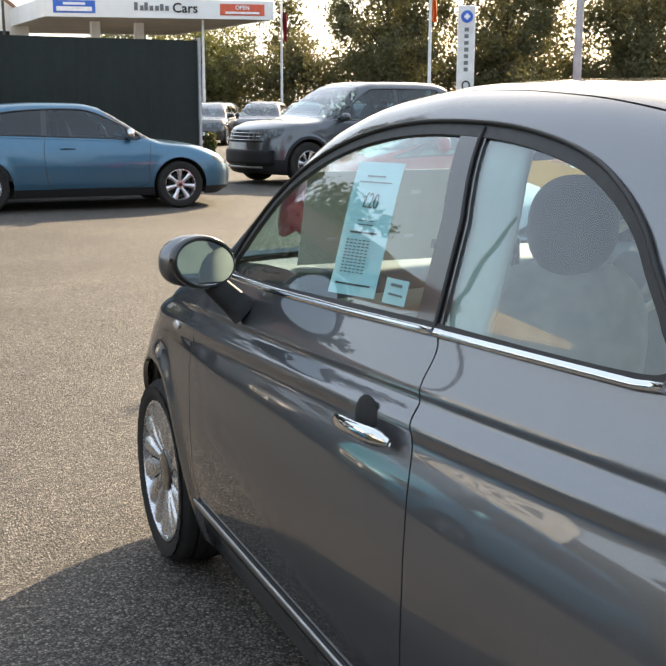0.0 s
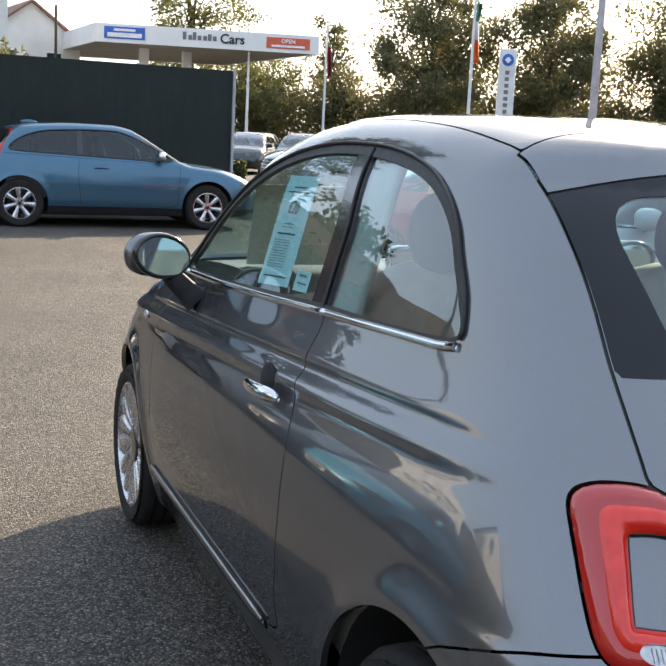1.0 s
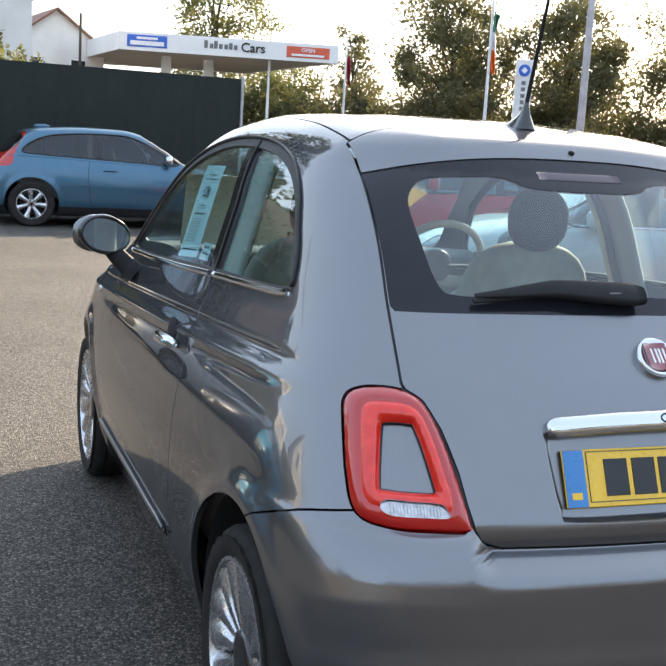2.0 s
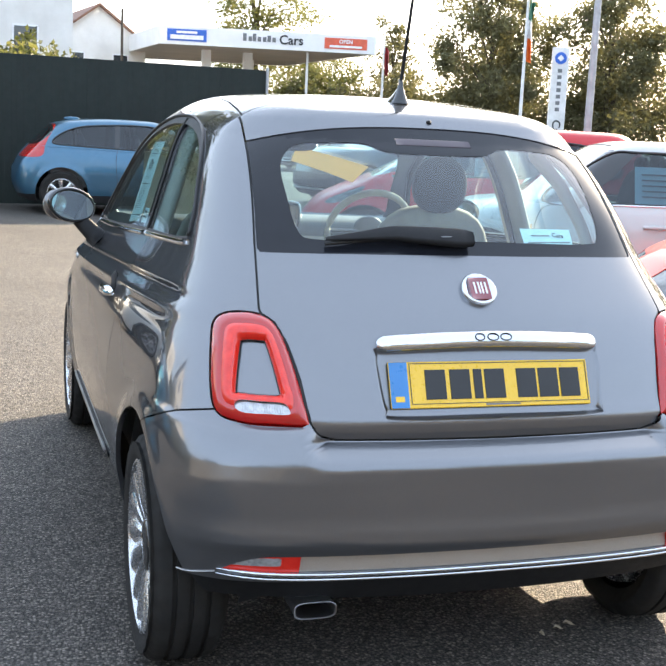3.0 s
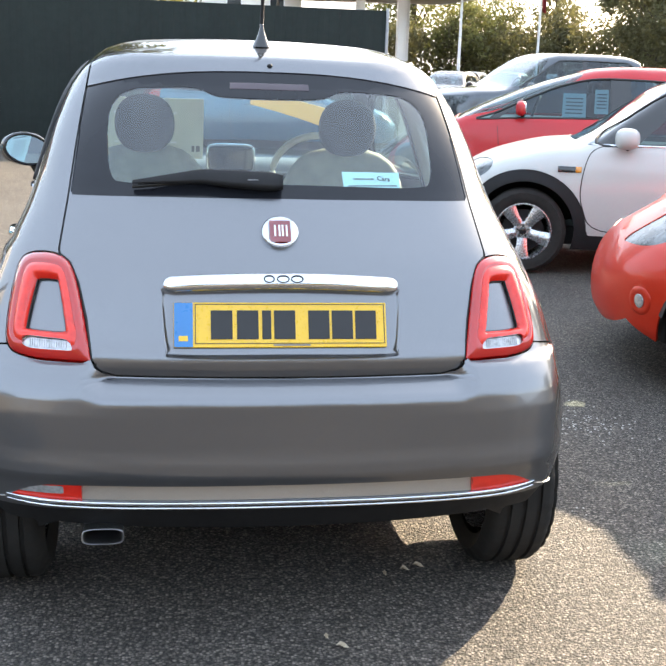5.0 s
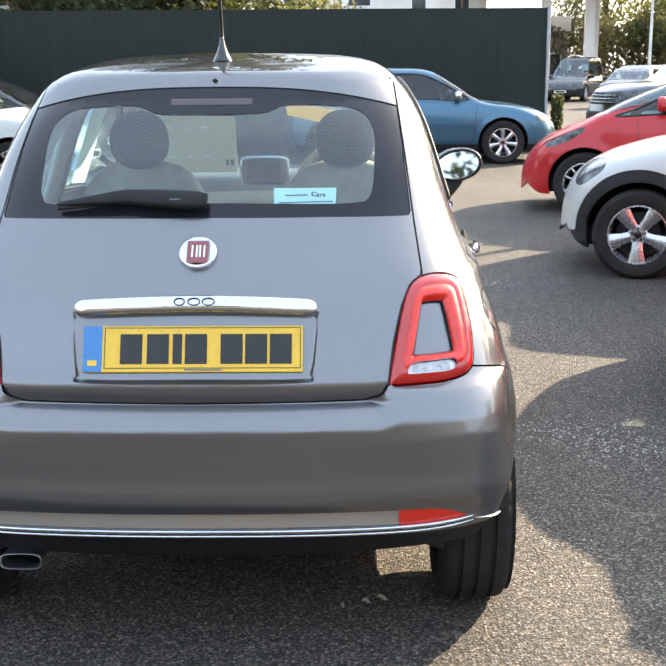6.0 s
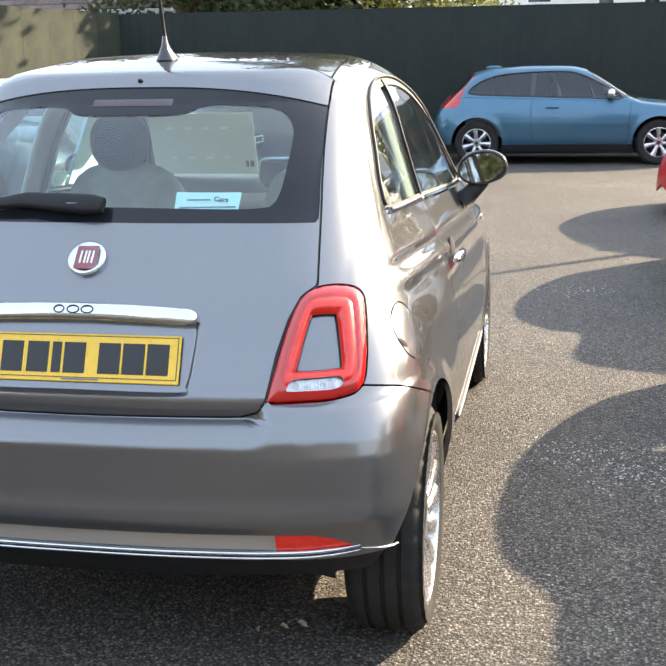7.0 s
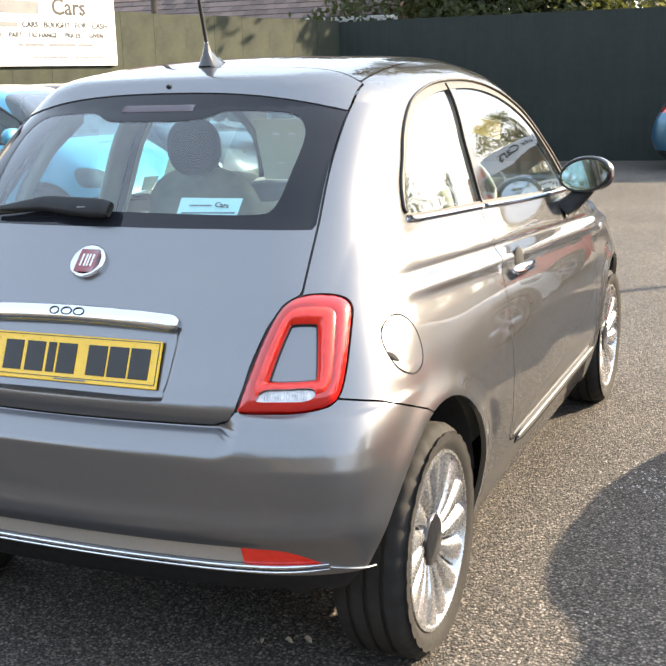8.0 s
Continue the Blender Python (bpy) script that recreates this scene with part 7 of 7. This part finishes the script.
def tree(label, x, y, height, spread, leaves, size, mat, seed, low=0.25, clumps=26, name="tree"):
    rng = np.random.default_rng(seed)
    t = thing(name, Matrix.Translation((x, y, 0)), label, "tree", "trees")
    pieces, ends = [], []
    trunk = [(0.15 * math.sin(k * 2 + seed), 0.15 * math.cos(k * 3 + seed), height * 0.72 * k) for k in np.linspace(0, 1, 7)]
    r0 = 0.022 * height
    pieces.append(sweep(trunk, r0, r0, None, 8, taper=list(np.linspace(1.2, 0.25, 7))))
    for i in range(clumps):
        h = low + (0.97 - low) * ((i + rng.uniform(0, 1)) / clumps)
        wide = spread * math.sin(math.pi * min(max((h - low) / (1.02 - low), 0.0), 1.0) ** 0.75) ** 0.7
        a = i * 2.4 + rng.uniform(-0.4, 0.4)
        rad = wide * rng.uniform(0.35, 0.95)
        end = Vector((rad * math.cos(a), rad * math.sin(a), h * height))
        k = min(0.95, max(0.12, h - 0.18) / 0.72)
        root = Vector((0, 0, height * 0.72 * k))
        bend = (root + end) / 2 + Vector((0, 0, 0.06 * height))
        pieces.append(sweep([root, bend, end], r0 * 0.30, r0 * 0.30, None, 5, taper=[1, 0.6, 0.25]))
        ends.append(end)
    part("trunk", join(*pieces), M_BARK, t)
    each = leaves // clumps
    pts = []
    for e in ends:
        g = spread * rng.uniform(0.22, 0.40)
        for _ in range(4):
            c = np.array(e) + rng.normal(size=3) * g * 0.8
            pts.append(c + rng.normal(size=(each // 4, 3)) * g * np.array([0.42, 0.42, 0.34]))
    me = leaf_cloud(np.concatenate(pts), size, rng)
    me.materials.append(mat)
    part("crown", me, mat, t)
    return t


tiled_shed()
BROWNISH = "leafy tree, olive brown against the light"
for i, (x, y, h, sp, n, mat) in enumerate([
        (28.4, 60, 10.6, 3.6, 6800, M_LEAF), (36.5, 60, 10.8, 3.9, 8200, M_LEAF), (45.5, 58, 10.8, 4.2, 9000, M_LEAF), (54, 56, 11.2, 4.6, 9800, M_LEAF), (33, 68, 7.2, 3.8, 3800, M_LEAF), (41, 66, 7.2, 4.0, 3800, M_LEAF),
        (50, 64, 9.5, 4.6, 4200, M_LEAF), (17.0, 74, 12.8, 3.6, 4600, M_LEAFGREEN), (26.5, 72, 9.2, 1.8, 1500, M_LEAF), (22.5, 72, 6.0, 3.0, 3400, M_LEAFGREEN), (19.0, 68, 5.6, 2.6, 3000, M_LEAFGREEN),
        (61, 52, 10.0, 4.6, 5200, M_LEAF), (24.8, 66, 5.2, 2.2, 2200, M_LEAF)]):
    tree(BROWNISH if mat is M_LEAF else "yellowish green leafy tree", x, y, h, sp, int(n * 2.6), 0.135 if h > 7 else 0.115, mat, 11 + i, 0.14 if h < 7 else 0.2)
# the trees on the yard's other sides, seen in the paint and the windows
for i, (x, y, h, sp, n) in enumerate([(-3.2, 21.0, 12.0, 3.1, 9000), (-9.0, 21.5, 4.7, 2.2, 5000), (-15, -8, 5.0, 2.6, 4000), (26, 9, 9.0, 3.8, 4200), (27, 18, 10.0, 4.0, 4200), (25, 0, 8.0, 3.5, 3600), (-9, -23.5, 7.5, 3.2, 3600), (-2.5, -24.5, 8.5, 3.4, 3600), (4, -23.5, 7.0, 3.2, 3600), (11, -24.5, 8.0, 3.4, 3600), (18, -23.5, 7.5, 3.2, 3600)]):
    tree("broad leafy tree beyond the yard", x, y, h, sp, int(n * 1.6), 0.14, M_LEAFDARK, 51 + i, 0.16)


def hedge(label, a, b, height, depth, n, size, mat, seed, name="hedge"):
    rng = np.random.default_rng(seed)
    a, b = np.array(a, float), np.array(b, float)
    t = rng.uniform(0, 1, n)
    length = np.linalg.norm(b - a)
    topz = height * (0.72 + 0.28 * np.abs(np.sin(t * length * 0.9 + seed)) * rng.uniform(0.7, 1.0, n))
    p = np.stack([a[0] + (b[0] - a[0]) * t, a[1] + (b[1] - a[1]) * t + rng.uniform(-depth, depth, n), topz * np.sqrt(rng.uniform(0, 1, n))], 1)
    me = leaf_cloud(p, size, rng)
    me.materials.append(mat)
    return tagged(new(name, me), label, "hedge", kind="stuff")


hedge("dark unclipped hedge behind the fence", (-8, 17.2), (-0.2, 17.6), 3.6, 0.7, 7000, 0.075, M_LEAFDARK, 3)
hedge("bright ivy growing over the fence", (-1.0, 16.4), (1.1, 16.6), 2.75, 0.35, 1700, 0.06, M_LEAFGREEN, 4, "ivy")
hedge("brown hedgerow along the far edge", (12, 70), (75, 50), 4.8, 2.0, 36000, 0.15, M_LEAF, 5)
# added mostly out of view, so that its shadow darkens the boarded wall's corner
hedge("tall dark evergreen screen added behind the fence to shade the boarded wall", (-6.0, 18.6), (-1.9, 18.9), 6.0, 0.8, 15000, 0.12, M_LEAFDARK, 7)
hedge("dark hedge beyond the boarded wall", (-12.5, 13), (-12.5, -14), 2.6, 0.8, 6000, 0.10, M_LEAFDARK, 6)

hedge("small dark shrub at the end of the fence", (3.78, 15.75), (3.98, 15.95), 0.98, 0.12, 1100, 0.045, M_LEAFDARK, 8, "shrub")


def kiosk():
    """The low shop behind the canopy."""
    k = thing("kiosk", Matrix.Translation((10.6, 68.5, 0)), "low greyish brick shop behind the canopy", "building")
    part("wall", block(-4.2, 3.0, 0, 5, 0, 3.6, 0.02), surface("pinkish grey brick", (0.30, 0.25, 0.22), (0.22, 0.18, 0.16), 3.0, 0.85), k)
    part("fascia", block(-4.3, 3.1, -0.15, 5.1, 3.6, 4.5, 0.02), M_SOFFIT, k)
    for x0, x1, z0, z1 in ((-3.4, -2.0, 0.1, 2.4), (-1.5, 0.6, 0.8, 2.3), (1.1, 2.6, 0.8, 2.3)):
        w = part("window", block(x0, x1, -0.06, 0.02, z0, z1, 0.01), M_WHITEPRINT, k)
        part("pane", block(x0 + 0.1, x1 - 0.1, -0.07, -0.02, z0 + 0.1, z1 - 0.1, 0), M_WINDOW, w)


kiosk()


def stray_leaf(x, y, turn, size):
    vs = [(0, -size, 0.003), (size * 0.45, -size * 0.2, 0.010), (size * 0.35, size * 0.5, 0.014), (0, size, 0.004), (-size * 0.4, size * 0.4, 0.012), (-size * 0.42, -size * 0.3, 0.006), (0, 0, 0.004)]
    solid("fallen_leaf", (vs, [(0, 1, 6), (1, 2, 6), (2, 3, 6), (3, 4, 6), (4, 5, 6), (5, 0, 6)]), M_FALLEN, "dry curled leaf lying on tarmac", "leaf", "fallen leaves", m=pose(x, y, 0, 0, 0, turn))


for x, y, turn, size in ((0.34, -1.40, 20, 0.012), (0.405, -1.375, 70, 0.015), (0.45, -1.355, 60, 0.019), (0.12, -1.75, 30, 0.010), (0.155, -1.80, 65, 0.018)):
    stray_leaf(x, y, turn, size)


def loose_grit():
    """Pale chippings scuffed loose from the tarmac."""
    rng = np.random.default_rng(77)
    vs, fs = [], []
    for cx, cy, spread, n in ((1.20, 0.10, 0.16, 170), (1.42, -0.05, 0.14, 110), (1.24, 3.35, 0.16, 90), (-1.62, 1.45, 0.25, 120), (1.05, -0.95, 0.05, 8)):
        for _ in range(n):
            x, y = cx + rng.normal() * spread, cy + rng.normal() * spread * 0.8
            r, a, b = rng.uniform(0.003, 0.0065), rng.uniform(0, 6.28), len(vs)
            vs += [(x + r * math.cos(a + k * 1.5708) * rng.uniform(0.7, 1.2), y + r * math.sin(a + k * 1.5708), 0.0005) for k in range(4)] + [(x, y, r * 0.7)]
            fs += [(b + k, b + (k + 1) % 4, b + 4) for k in range(4)]
    me = bpy.data.meshes.new("grit")
    me.from_pydata([tuple(v) for v in vs], [], fs)
    me.materials.append(surface("pale stone chippings", (0.55, 0.53, 0.50), (0.30, 0.28, 0.26), 60.0, 0.8))
    tagged(new("loose_grit", me), "pale loose chippings scattered on tarmac", "grit", kind="stuff")


loose_grit()
